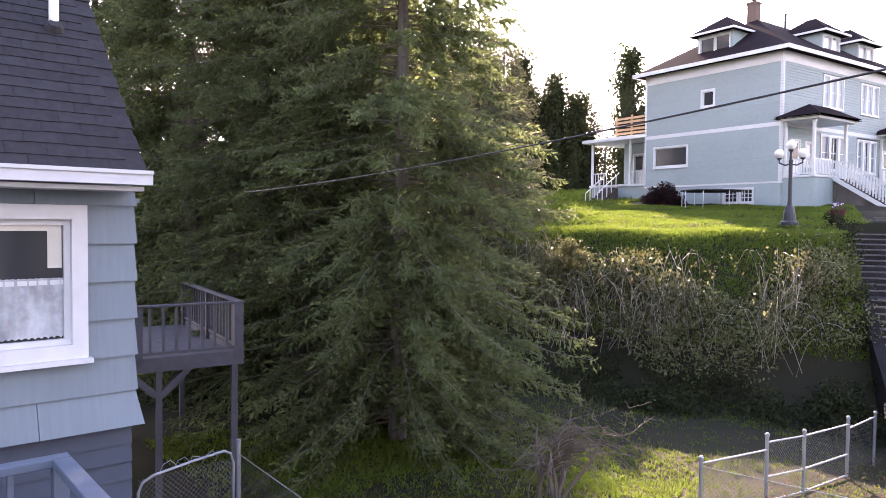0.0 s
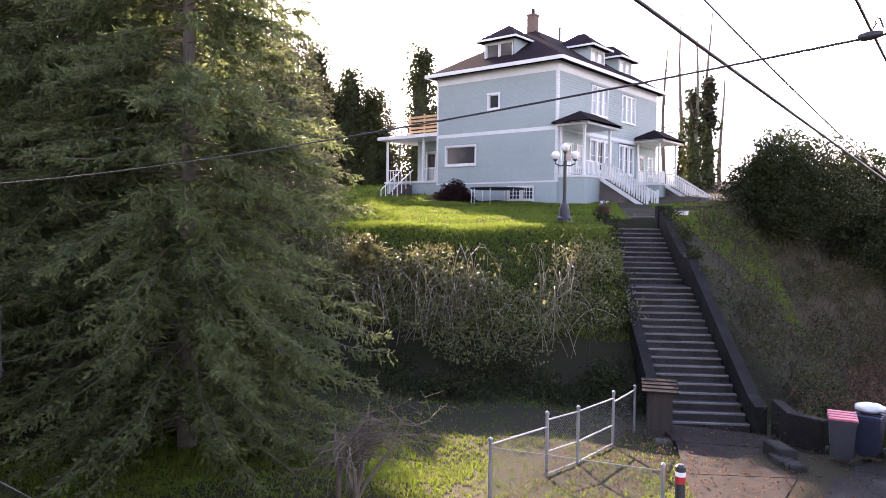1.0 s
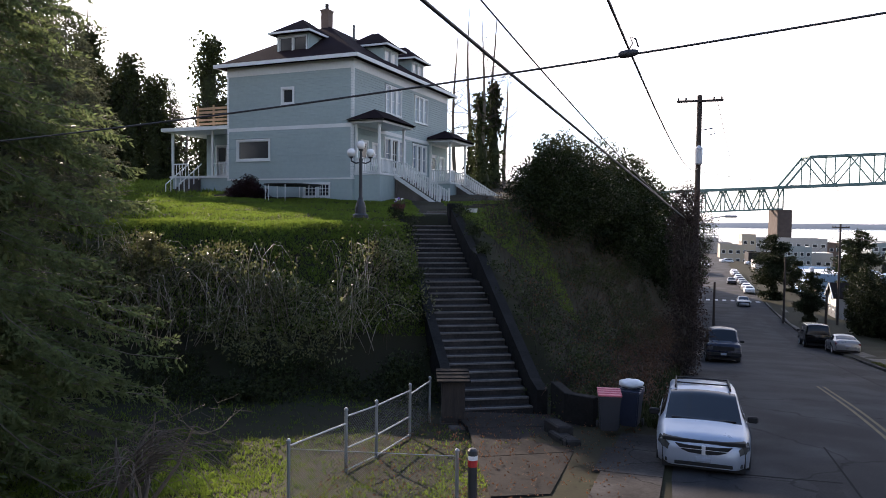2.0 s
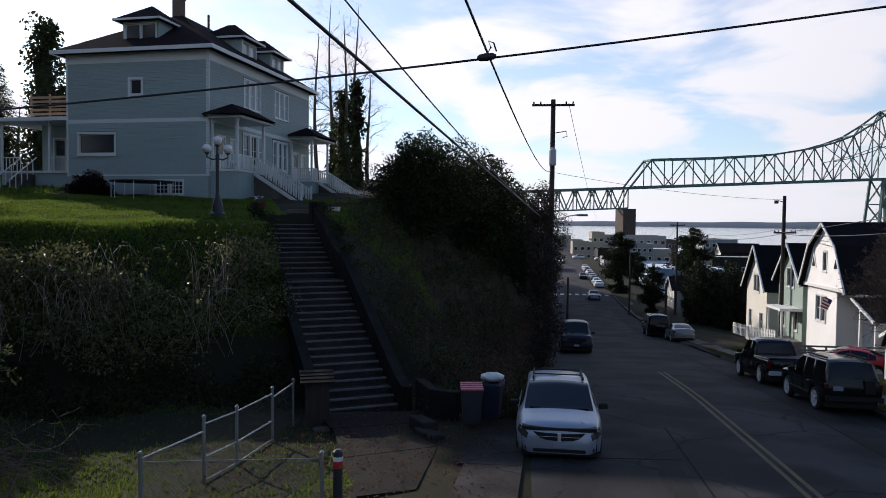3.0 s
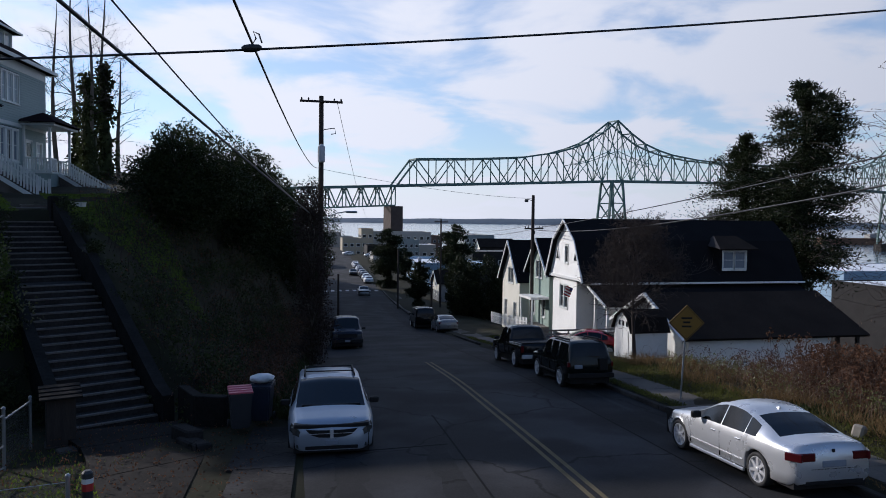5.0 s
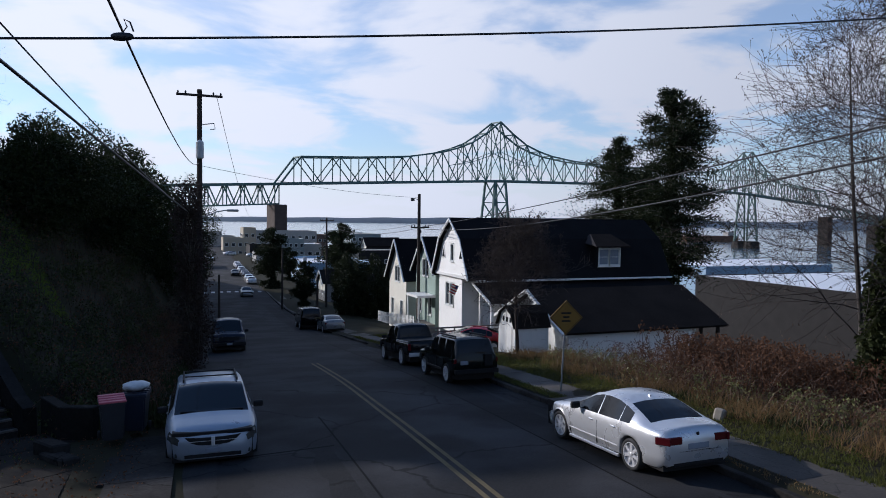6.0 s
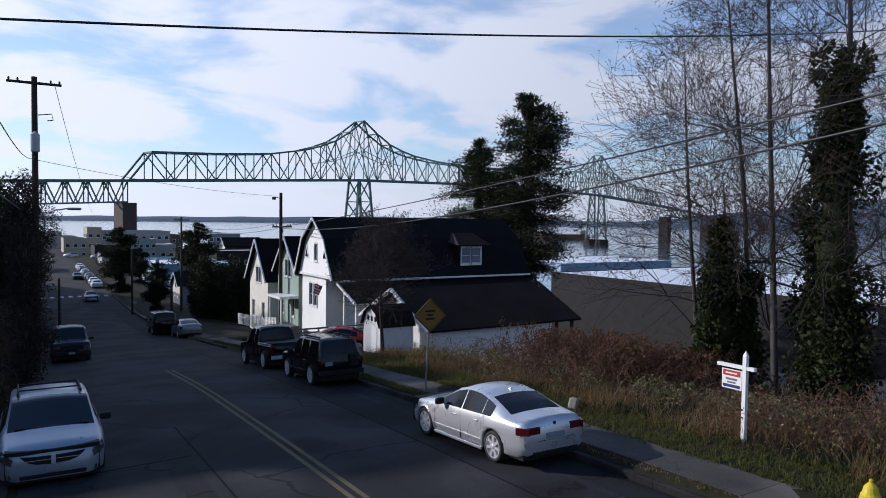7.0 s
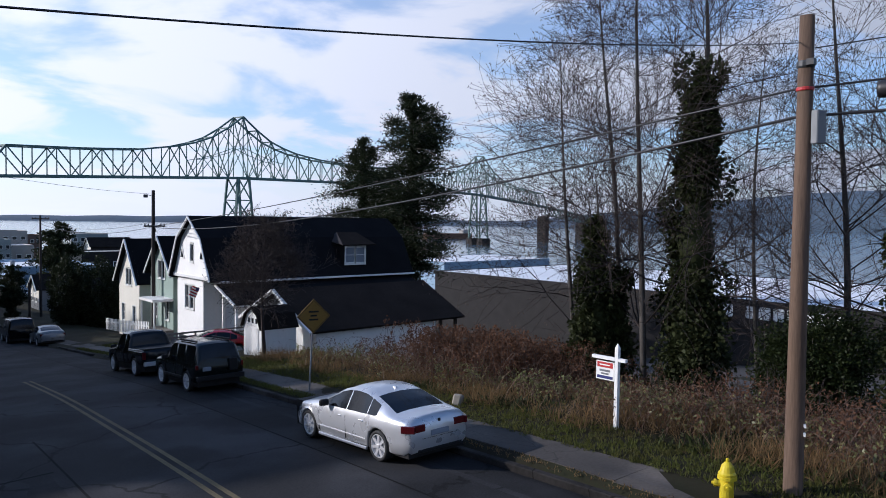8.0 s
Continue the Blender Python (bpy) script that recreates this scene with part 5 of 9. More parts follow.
def stair_box(bm, a0, a1, c0, c1, z0, z1, bevel=0.0):
    m = Matrix.Translation((ST0.x, ST0.y, 0)) @ Matrix.Rotation(radians(STURN), 4, "Z")      # x right, y uphill
    box(bm, c0, a0, z0, c1, a1, z1, bevel=bevel, m=m)


# the trees' shade over the stair is put into this dark colour
M["stair_concrete"] = mat("shade-darkened concrete", (0.040, 0.036, 0.034), 0.95, vary=0.6, scale=14, fine=120, bump=0.4, spec=0.08)
M["worn_edge"] = mat("worn pale concrete edge", (0.15, 0.135, 0.125), 0.92, vary=0.4, scale=20, fine=120, bump=0.3, spec=0.08)
zc, ac = ST0.z, 0.0
steps = []
for n, rise, run in ((18, 0.194, 0.405), (11, 0.198, 0.43)):
    for i in range(n):
        zc += rise
        last = 1.5 if (n == 18 and i == n - 1) else run
        steps.append((ac, ac + last, zc, rise))
        ac += last
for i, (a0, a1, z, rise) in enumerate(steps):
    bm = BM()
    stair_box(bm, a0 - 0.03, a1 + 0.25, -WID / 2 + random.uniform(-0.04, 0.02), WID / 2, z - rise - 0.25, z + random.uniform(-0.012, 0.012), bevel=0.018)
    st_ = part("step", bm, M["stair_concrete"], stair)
    bm = BM()
    stair_box(bm, a0 - 0.045, a0 + 0.06, -WID / 2, WID / 2 - 0.02, z - 0.045, z + 0.014, bevel=0.008)
    part("nosing", bm, M["worn_edge"], st_)
TOPA, TOPZ = ac, zc
# parapet on the uphill right, low kerb on the left
M["dirt"] = mat("packed brown dirt", (0.022, 0.019, 0.017), 0.97, vary=0.5, scale=10, fine=150, bump=0.6, spec=0.1)
# besides moss, the shade at the bank is put into this colour
M["dark_concrete"] = mat("mossy shade-darkened concrete", (0.020, 0.019, 0.018), 0.95, vary=0.5, scale=14, fine=120, bump=0.4, spec=0.08)


def stair_wall(c0, c1, pts, label):
    """A wall along the stair: pts are (distance up, top height)."""
    bm = BM()
    m = Matrix.Translation((ST0.x, ST0.y, 0)) @ Matrix.Rotation(radians(STURN), 4, "Z")
    for (a0, t0), (a1, t1) in zip(pts, pts[1:]):
        v = [bm.verts.new(m @ Vector(p)) for p in ((c0, a0, t0), (c1, a0, t0), (c1, a1, t1), (c0, a1, t1), (c0, a0, t0 - 3.4), (c1, a0, t0 - 3.4), (c1, a1, t1 - 3.4), (c0, a1, t1 - 3.4))]
        for f in ((0, 1, 2, 3), (0, 4, 5, 1), (1, 5, 6, 2), (2, 6, 7, 3), (3, 7, 4, 0)):
            bm.faces.new([v[k] for k in f])
    bmesh.ops.recalc_face_normals(bm, faces=bm.faces)
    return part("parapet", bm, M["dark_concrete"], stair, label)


stair_wall(WID / 2 + 0.02, WID / 2 + 0.36, [(-0.3, -5.2), (0.4, -5.0), (7.6, -1.45), (8.9, -1.25), (TOPA - 0.2, 0.45), (TOPA + 0.6, 0.6)], "mossy concrete parapet, darkened for shade")
stair_wall(-WID / 2 - 0.35, -WID / 2 - 0.02, [(-0.1, -5.6), (7.2, -2.25), (8.7, -2.15), (TOPA, 0.05), (TOPA + 0.4, 0.1)], "concrete side kerb, darkened for shade")
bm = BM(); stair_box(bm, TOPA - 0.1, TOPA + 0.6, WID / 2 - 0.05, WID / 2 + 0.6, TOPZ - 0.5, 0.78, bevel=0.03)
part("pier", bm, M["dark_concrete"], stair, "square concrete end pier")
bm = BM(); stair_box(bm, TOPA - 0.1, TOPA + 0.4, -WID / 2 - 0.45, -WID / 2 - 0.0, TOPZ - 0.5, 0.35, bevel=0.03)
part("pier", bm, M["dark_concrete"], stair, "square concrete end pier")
# the path from the stair's head to the porch
hp = thing("pavement", "pale concrete garden path across the lawn", "path", kind="structure")
for i in range(7):
    a0, a1 = TOPA + 1.35 * i, TOPA + 1.35 * (i + 1) - 0.03
    m = Matrix.Translation((ST0.x, ST0.y, 0)) @ Matrix.Rotation(radians(STURN - 2.2 * i), 4, "Z")
    c = [m @ Vector((s, a, 0)) for s, a in ((-0.75, a0), (0.75, a0), (0.75, a1), (-0.75, a1))]
    z = max(TOPZ - 0.02, float(ground_z(c[0].x, c[0].y)) + 0.1)
    bm = BM(); slab(bm, [(p.x, p.y, z + 0.03 * k) for p, k in zip(c, (0, 0, 1, 1))], 0.3)
    part("paving_slab", bm, M["concrete"], hp)
# low retaining wall at the stair's foot
rw = thing("retaining_wall", "low concrete retaining wall at the foot of the bank, darkened for shade", "wall", kind="structure")
for (x0, y0, x1, y1, h) in ((-3.0, 21.6, -2.45, 20.35, 0.95), (-2.45, 20.35, -1.75, 20.1, 0.85)):
    bm = BM()
    d = Vector((x1 - x0, y1 - y0, 0)); L = d.length; ang = math.atan2(d.y, d.x)
    z = float(street_z(y0)) 
    box(bm, 0, -0.15, -1.5, L + 0.1, 0.15, h, m=Matrix.Translation((x0, y0, z)) @ Matrix.Rotation(ang, 4, "Z"), bevel=0.02)
    part("wall_section", bm, M["dark_concrete"], rw)
# worn path, concrete apron and broken old steps
ap = thing("pavement", "worn concrete forecourt slabs beside the kerb", "pavement", kind="structure")
for s0, s1, y0, y1 in ((-6.75, -5.47, 13.0, 15.4), (-6.9, -5.47, 15.43, 17.6), (-6.7, -5.47, 17.63, 19.4), (-6.8, -5.47, 10.6, 12.97)):
    bm = BM()
    c = [(float(street_x(y)) + s, y, float(street_z(y)) + 0.05) for s, y in ((s0, y0), (s1, y0), (s1, y1), (s0, y1))]
    slab(bm, c, 0.3)
    part("paving_slab", bm, M["old_concrete"], ap)
lp = thing("pavement", "trodden dirt path at the foot of the stair", "path", kind="structure")
for c in ([(-6.0, 20.3), (-2.6, 21.3), (-2.1, 19.9), (-4.9, 18.4)], [(-4.9, 18.35), (-2.1, 19.85), (-1.9, 17.0), (-3.9, 15.6)], [(-3.9, 15.55), (-1.9, 16.95), (-1.95, 13.6), (-3.0, 13.0)]):
    bm = BM()
    slab(bm, [(x, y, float(street_z(y)) + 0.0) for x, y in c], 0.3)
    part("path_section", bm, M["dirt"], lp)
for i, (x, y, a, w, h) in enumerate(((-2.5, 18.6, 30, 1.0, 0.32), (-2.25, 17.9, 32, 1.1, 0.16))):
    bm = BM()
    box(bm, -w / 2, -0.22, -0.4, w / 2, 0.22, h, m=pose(x, y, float(street_z(y)), 4, 3, a + 90), bevel=0.04)
    tagged(part("broken_step", bm, M["old_concrete"]), "broken leaning concrete step on the forecourt", "step", "broken steps", kind="structure")

# ---------------------------------------------------------------- street furniture on this side
pil = thing("brick_pillar", "dark brown pillar with a sloped slatted lid beside the stair", "pillar", pose(-5.68, 19.55, -5.95, 0, 0, 20))
flat_part("shaft", pil, None, [(-0.33, -0.28, -0.2, 0.33, 0.28, 1.3), (-0.37, -0.32, -0.2, 0.37, 0.32, 0.12)], M["wood_dark"], bevel=0.01)
for k in range(4):
    bm = BM(); box(bm, -0.48, -0.45 + 0.225 * k, -0.02, 0.48, -0.24 + 0.225 * k, 0.03, m=pose(0, 0, 1.40 + 0.02 * k, 8, 0, 0), bevel=0.008)
    part("lid_board", bm, M["dark_concrete"], pil)
bm = BM(); box(bm, -0.3, -0.22, 0, 0.3, 0.2, 0.14, bevel=0.04, m=pose(-5.25, 18.75, -5.88, 0, 0, 30))
tagged(part("stone", bm, M["concrete"]), "pale broken concrete block on the ground", "stone")


def bollard(x, y):
    z = float(bumpy(np.array([x]), np.array([y]))[0])
    t = thing("bollard", "dark bollard with red and white reflective bands", "bollard", pose(x, y, z - 0.15))
    part("post", lathe(BM(), [(0.085, 0), (0.085, 1.02)], 12), M["iron"], t, smooth=False)
    part("red_band", lathe(BM(), [(0.09, 1.02), (0.09, 1.14)], 12), M["red_paint"], t, "red reflective band")
    part("white_band", lathe(BM(), [(0.09, 1.141), (0.09, 1.22)], 12), M["white_paint"], t, "white reflective band")
    part("cap", lathe(BM(), [(0.09, 1.221), (0.085, 1.30), (0.05, 1.34)], 12), M["iron"], t)


M["red_paint"] = mat("red paint", (0.45, 0.03, 0.03), 0.5, vary=0.2, bump=0.05)
bollard(-3.12, 12.05)


def bin_(x, y, turn, body, lid, label, extra=None):
    z = float(street_z(y)) + 0.08
    t = thing("wheelie_bin", label, "bin", pose(x, y, z, 0, 0, turn), group="bins by the wall")
    bm = BM()
    v = [bm.verts.new(p) for p in ((-0.23, -0.26, 0.06), (0.23, -0.26, 0.06), (0.23, 0.2, 0.06), (-0.23, 0.2, 0.06), (-0.29, -0.34, 1.0), (0.29, -0.34, 1.0), (0.29, 0.33, 1.0), (-0.29, 0.33, 1.0))]
    for f in ((0, 1, 2, 3), (4, 5, 6, 7), (0, 1, 5, 4), (1, 2, 6, 5), (2, 3, 7, 6), (3, 0, 4, 7)):
        bm.faces.new([v[k] for k in f])
    bmesh.ops.recalc_face_normals(bm, faces=bm.faces)
    bmesh.ops.bevel(bm, geom=list(bm.edges), offset=0.03, segments=2, affect="EDGES")
    box(bm, -0.31, -0.36, 0.95, 0.31, 0.35, 1.0)
    part("body", bm, body, t)
    bm = BM()
    for k in range(4):
        box(bm, -0.31, -0.37 + 0.18 * k, 1.003 + 0.015 * k, 0.31, -0.21 + 0.18 * k, 1.05 + 0.015 * k, bevel=0.012)
    box(bm, -0.30, -0.36, 1.002, 0.30, 0.36, 1.03)
    part("lid", bm, lid, t, "ribbed lid")
    for s in (-1, 1):
        bm = BM(); lathe(bm, [(0.04, -0.03), (0.1, -0.03), (0.1, 0.03), (0.04, 0.03)], 12, pose(s * 0.28, 0.27, 0.1, 0, 90, 0))
        part("wheel", bm, M["black"], t)
    bm = BM(); tube(bm, [(-0.22, 0.4, 0.98), (0.22, 0.4, 0.98)], 0.018, 6)
    part("handle", bm, body, t)
    return t


M["bin_blue"] = mat("dark blue plastic", (0.018, 0.026, 0.05), 0.5, vary=0.15, bump=0.05)
M["bin_grey"] = mat("dark grey plastic", (0.028, 0.030, 0.038), 0.55, vary=0.15, bump=0.05)
M["lid_pink"] = mat("faded red plastic", (0.50, 0.09, 0.13), 0.5, vary=0.2, bump=0.05)
bin_(-1.25, 19.3, 8, M["bin_grey"], M["lid_pink"], "dark wheeled bin with faded red ribbed lid")
bin_(-0.72, 20.15, -10, M["bin_blue"], M["bin_blue"], "dark blue wheeled bin heaped with bags")
M["bag"] = mat("white plastic bag", (0.6, 0.62, 0.63), 0.35, vary=0.2, bump=0.4)
bm = BM(); bmesh.ops.create_icosphere(bm, subdivisions=3, radius=0.3)
for v in bm.verts:
    v.co *= 1 + 0.18 * noise.noise(v.co * 7)
    v.co.z *= 0.42
    v.co.x *= 1.1
bmesh.ops.translate(bm, vec=(-0.72, 20.15, float(street_z(20)) + 1.27), verts=bm.verts)
tagged(part("rubbish_bag", bm, M["bag"], smooth=True), "white plastic rubbish bag lying on the bin", "bag")


# ---------------------------------------------------------------- chain-link fences
def chain_link(bm, p0, p1, h0, h1, cell=0.075, w=0.0026):
    """Diagonal wires between two posts; h0, h1: bottom and top above the foot line."""
    p0, p1 = Vector(p0), Vector(p1)
    L, H = (p1 - p0).length, h1 - h0
    d = (p1 - p0) / L
    side = d.cross(Vector((0, 0, 1))).normalized() * w
    k = -H
    while k < L:
        for s in (1, -1):
            a, b = k, k + H
            za, zb = (h0, h1) if s > 0 else (h1, h0)
            if a < 0:
                za += (zb - za) * (-a / H); a = 0
            if b > L:
                zb = za + (zb - za) * ((L - a) / (b - a)) if b > a else zb; b = L
            if b - a < 1e-3:
                continue
            q0, q1 = p0 + d * a + Vector((0, 0, za)), p0 + d * b + Vector((0, 0, zb))
            t = (q1 - q0).normalized()
            u = t.cross(side).normalized() * w
            v = [bm.verts.new(c) for c in (q0 - u, q1 - u, q1 + u, q0 + u)]
            bm.faces.new(v)
        k += cell


fence = thing("fence", "galvanised chain-link fence with a gate round the lower yard", "fence")
FP = [(-6.45, 11.45, 1.15), (-6.25, 13.5, 1.35), (-6.10, 14.8, 1.3), (-6.08, 17.0, 1.35), (-6.3, 19.3, 1.2)]
FG = lambda x, y: float(ground_z(x, y))
posts = [(x, y, FG(x, y), h) for x, y, h in FP] + [(-3.45, 12.2, FG(-3.45, 12.2) - 0.05, 1.1)]
for x, y, z, h in posts:
    bm = BM(); tube(bm, [(x, y, z - 0.3), (x, y, z + h)], 0.035, 10)
    lathe(bm, [(0.045, 0), (0.045, 0.04), (0.02, 0.07)], 10, Matrix.Translation((x, y, z + h)))
    part("post", bm, M["galv"], fence)


def fence_bay(a, b, mid=False, rail=0.02):
    (x0, y0, z0, h0), (x1, y1, z1, h1) = a, b
    t = min(h0, h1) - 0.07
    bm = BM(); tube(bm, [(x0, y0, z0 + t), (x1, y1, z1 + t)], rail, 8)
    part("top_rail", bm, M["galv"], fence)
    if mid:
        for hh in (0.55, 0.08):
            bm = BM(); tube(bm, [(x0, y0, z0 + hh), (x1, y1, z1 + hh)], 0.02, 8)
            part("rail", bm, M["galv"], fence)
    bm = BM(); chain_link(bm, (x0, y0, z0), (x1, y1, z1), 0.05, t)
    part("mesh", bm, M["mesh_wire"], fence, "diamond wire mesh")


for i, (a, b) in enumerate(zip(posts[:4], posts[1:5])):
    fence_bay(a, b, mid=i in (1, 2))
fence_bay(posts[0], posts[5], rail=0.008)
# gate beside the blue house, with a bent wire top
g2 = thing("gate", "galvanised chain-link gate with rounded frame and bent wires on top", "gate")
GZ = -4.72
bm = BM(); tube(bm, [(-9.9, 3.0, GZ), (-9.9, 3.0, GZ + 1.0), (-9.9, 3.06, GZ + 1.13), (-9.9, 3.2, GZ + 1.2), (-9.95, 3.8, GZ + 1.27), (-10.0, 4.25, GZ + 1.3), (-10.0, 4.36, GZ + 1.24), (-10.0, 4.4, GZ + 1.1), (-10.0, 4.4, GZ)], 0.02, 8)
part("frame", bm, M["galv"], g2)
bm = BM(); chain_link(bm, (-9.9, 3.0, GZ), (-10.0, 4.4, GZ), 0.05, 1.18)
part("mesh", bm, M["mesh_wire"], g2)
rw2 = random.Random(3)
for k in range(5):
    y = 3.3 + 0.2 * k
    bm = BM(); tube(bm, [(-9.95, y, GZ + 1.2), (-9.93, y + 0.05, GZ + 1.3 + rw2.uniform(0, 0.06)), (-9.96, y + 0.16, GZ + 1.31 + rw2.uniform(0, 0.06)), (-9.96, y + 0.24, GZ + 1.25)], 0.005, 4)
    part("bent_wire", bm, M["galv"], g2)
f2 = thing("fence", "chain-link fence running from the gate along the yard", "fence")
bm = BM(); tube(bm, [(-10.05, 4.5, GZ - 0.3), (-10.05, 4.5, GZ + 1.42)], 0.035, 10)
part("post", bm, M["galv"], f2)
bm = BM(); chain_link(bm, (-10.05, 4.5, GZ), (-5.2, 4.3, GZ - 0.05), 0.05, 1.2)
part("mesh", bm, M["mesh_wire"], f2)
bm = BM(); tube(bm, [(-10.05, 4.5, GZ + 1.2), (-5.2, 4.3, GZ + 1.15)], 0.006, 5)
part("top_wire", bm, M["galv"], f2)
# porch rail of the blue house
pr = thing("porch_railing", "slate blue painted porch railing beside the blue house", "railing", pose(-5.4, 1.12, -2.6))
M["rail_blue"] = mat("slate blue rail paint", (0.075, 0.105, 0.145), 0.5, vary=0.15, bump=0.08)
flat_part("top_rail", pr, None, [(-0.06, -2.5, 0.9, 0.06, 0.06, 0.96), (0.061, -0.06, 0.9, 1.6, 0.06, 0.96)], M["rail_blue"], bevel=0.006)
flat_part("bottom_rail", pr, None, [(-0.03, -2.5, 0.08, 0.03, 0.03, 0.14), (0.031, -0.03, 0.08, 1.6, 0.03, 0.14)], M["rail_blue"])
flat_part("post", pr, None, [(-0.05, -0.05, -2.4, 0.05, 0.05, 0.899)], M["rail_blue"])
flat_part("post", pr, None, [(1.5, -0.05, -2.4, 1.6, 0.05, 0.899)], M["rail_blue"])
flat_part("floor", pr, None, [(-0.2, -2.5, -0.06, 1.6, 0.05, 0.0)], M["deck_grey"])
for y in np.arange(-2.4, -0.1, 0.3):
    flat_part("baluster", pr, None, [(-0.018, y - 0.018, 0.14, 0.018, y + 0.018, 0.9)], M["rail_blue"])

# ---------------------------------------------------------------- lamp with three globes on the lawn
lamp = thing("lamp_post", "dark cast-iron lamp post with three white globes on the lawn", "lamp post", pose(*polar(-23.8, 33.0), 0.02))
part("column", lathe(BM(), [(0.36, 0), (0.36, 0.12), (0.26, 0.2), (0.24, 0.5), (0.17, 0.75), (0.11, 0.85), (0.085, 1.0), (0.07, 2.6), (0.09, 2.62), (0.09, 2.7), (0.06, 2.75), (0.05, 3.05), (0.1, 3.1), (0.1, 3.16)], 12), M["iron"], lamp)
M["globe"] = mat("milk glass", (0.82, 0.80, 0.76), 0.25, vary=0.05, bump=0)
for s in (-1, 0, 1):
    gx, gz = s * 0.44, 2.98 if s else 3.34
    dx, dy = math.cos(radians(24)) * gx, math.sin(radians(24)) * gx
    if s:
        bm = BM(); tube(bm, [(0, 0, 2.55), (dx * 0.5, dy * 0.5, 2.5), (dx, dy, 2.6), (dx, dy, 2.78)], 0.035, 6)
        lathe(bm, [(0.03, 0), (0.11, 0.05), (0.11, 0.08)], 10, Matrix.Translation((dx, dy, 2.72)))
        part("arm", bm, M["iron"], lamp)
    bm = BM(); bmesh.ops.create_uvsphere(bm, u_segments=16, v_segments=10, radius=0.2)
    bmesh.ops.translate(bm, vec=(dx, dy, gz), verts=bm.verts)
    part("globe", bm, M["globe"], lamp, "white glass globe", smooth=True)

# planter on the stair's end pier, and a tub on the lawn
M["terracotta"] = mat("dark red glazed pot", (0.11, 0.03, 0.03), 0.5, vary=0.3, bump=0.1)
pm = Matrix.Translation((ST0.x, ST0.y, 0)) @ Matrix.Rotation(radians(STURN), 4, "Z") @ Matrix.Translation((-WID / 2 - 0.22, TOPA + 0.15, 0.35))
pl = thing("planter", "dark red planter box with pale flowers on the stair pier", "planter", pm)
part("box", lathe(BM(), [(0.2, 0.0), (0.24, 0.02), (0.34, 0.3), (0.36, 0.34), (0.31, 0.34), (0.29, 0.27), (0.001, 0.27)], 16), M["terracotta"], pl)
prr = random.Random(3)
bm = BM()
for k in range(36):
    a, r = prr.uniform(0, 6.28), prr.uniform(0.02, 0.26)
    tube(bm, [(r * math.cos(a), r * math.sin(a), 0.28), (1.3 * r * math.cos(a), 1.3 * r * math.sin(a), prr.uniform(0.42, 0.62))], 0.012, 4)
tagged(part("stem_bunch", bm, mat("dry flower stems", (0.10, 0.09, 0.04), 0.8, vary=0.4), pl), kind="stuff")
for k in range(14):
    a, r = prr.uniform(0, 6.28), prr.uniform(0.03, 0.3)
    part("flower", lathe(BM(), [(0.002, -0.03), (0.05, 0.0), (0.06, 0.03), (0.02, 0.045)], 7, pose(r * math.cos(a), r * math.sin(a), prr.uniform(0.45, 0.64))), M["white_paint"] if k % 3 else mat("violet petals", (0.22, 0.12, 0.35), 0.7), pl)
tub = thing("tub", "low white plastic tub lying on the lawn", "tub", pose(-9.75, 36.7, float(ground_z(-9.75, 36.7)) + 0.02, 0, 0, 20))
part("bowl", lathe(BM(), [(0.001, 0.0), (0.28, 0.0), (0.34, 0.2), (0.37, 0.22), (0.33, 0.22), (0.27, 0.03), (0.001, 0.03)], 18), M["white_paint"], tub)
# ---------------------------------------------------------------- vehicles
def paint(name, color, metal=0.0, rough=0.3):
    return mat(name, color, rough, metal, vary=0.06, scale=3, fine=30, bump=0.0, coat=0.12, spec=0.3)


M["silver_blue"] = paint("pale silver blue car paint", (0.33, 0.375, 0.44), 0.4, 0.32)
M["silver"] = mat("silver car paint", (0.64, 0.65, 0.67), 0.30, 0.55, vary=0.05, scale=3, fine=30, bump=0.0, coat=0.3, spec=0.4)
M["white_car"] = paint("white car paint", (0.75, 0.75, 0.75))
M["black_car"] = paint("black car paint", (0.006, 0.006, 0.007), 0.0, 0.2)
M["green_car"] = paint("very dark green car paint", (0.005, 0.008, 0.0078), 0.0, 0.2)
M["blue_car"] = paint("dark blue car paint", (0.010, 0.013, 0.028), 0.0, 0.3)
M["grey_car"] = paint("grey car paint", (0.22, 0.23, 0.24), 0.3, 0.3)
M["car_glass"] = glass_mat("tinted car glass", (0.006, 0.007, 0.009))
M["lamp_clear"] = glass_mat("clear lamp glass", (0.065, 0.068, 0.068), 0.12)
M["lamp_red"] = glass_mat("red lamp glass", (0.085, 0.006, 0.009), 0.12)
M["chrome"] = mat("bright alloy", (0.62, 0.62, 0.63), 0.35, 0.35, vary=0.1, bump=0)
M["plate"] = mat("number plate", (0.22, 0.25, 0.30), 0.5, vary=0.1, bump=0)
M["trim_black"] = mat("black plastic trim", (0.012, 0.012, 0.013), 0.6, spec=0.25, vary=0.1, bump=0.03)


def ip(keys, y):
    return float(np.interp(y, [k[0] for k in keys], [k[1] for k in keys]))


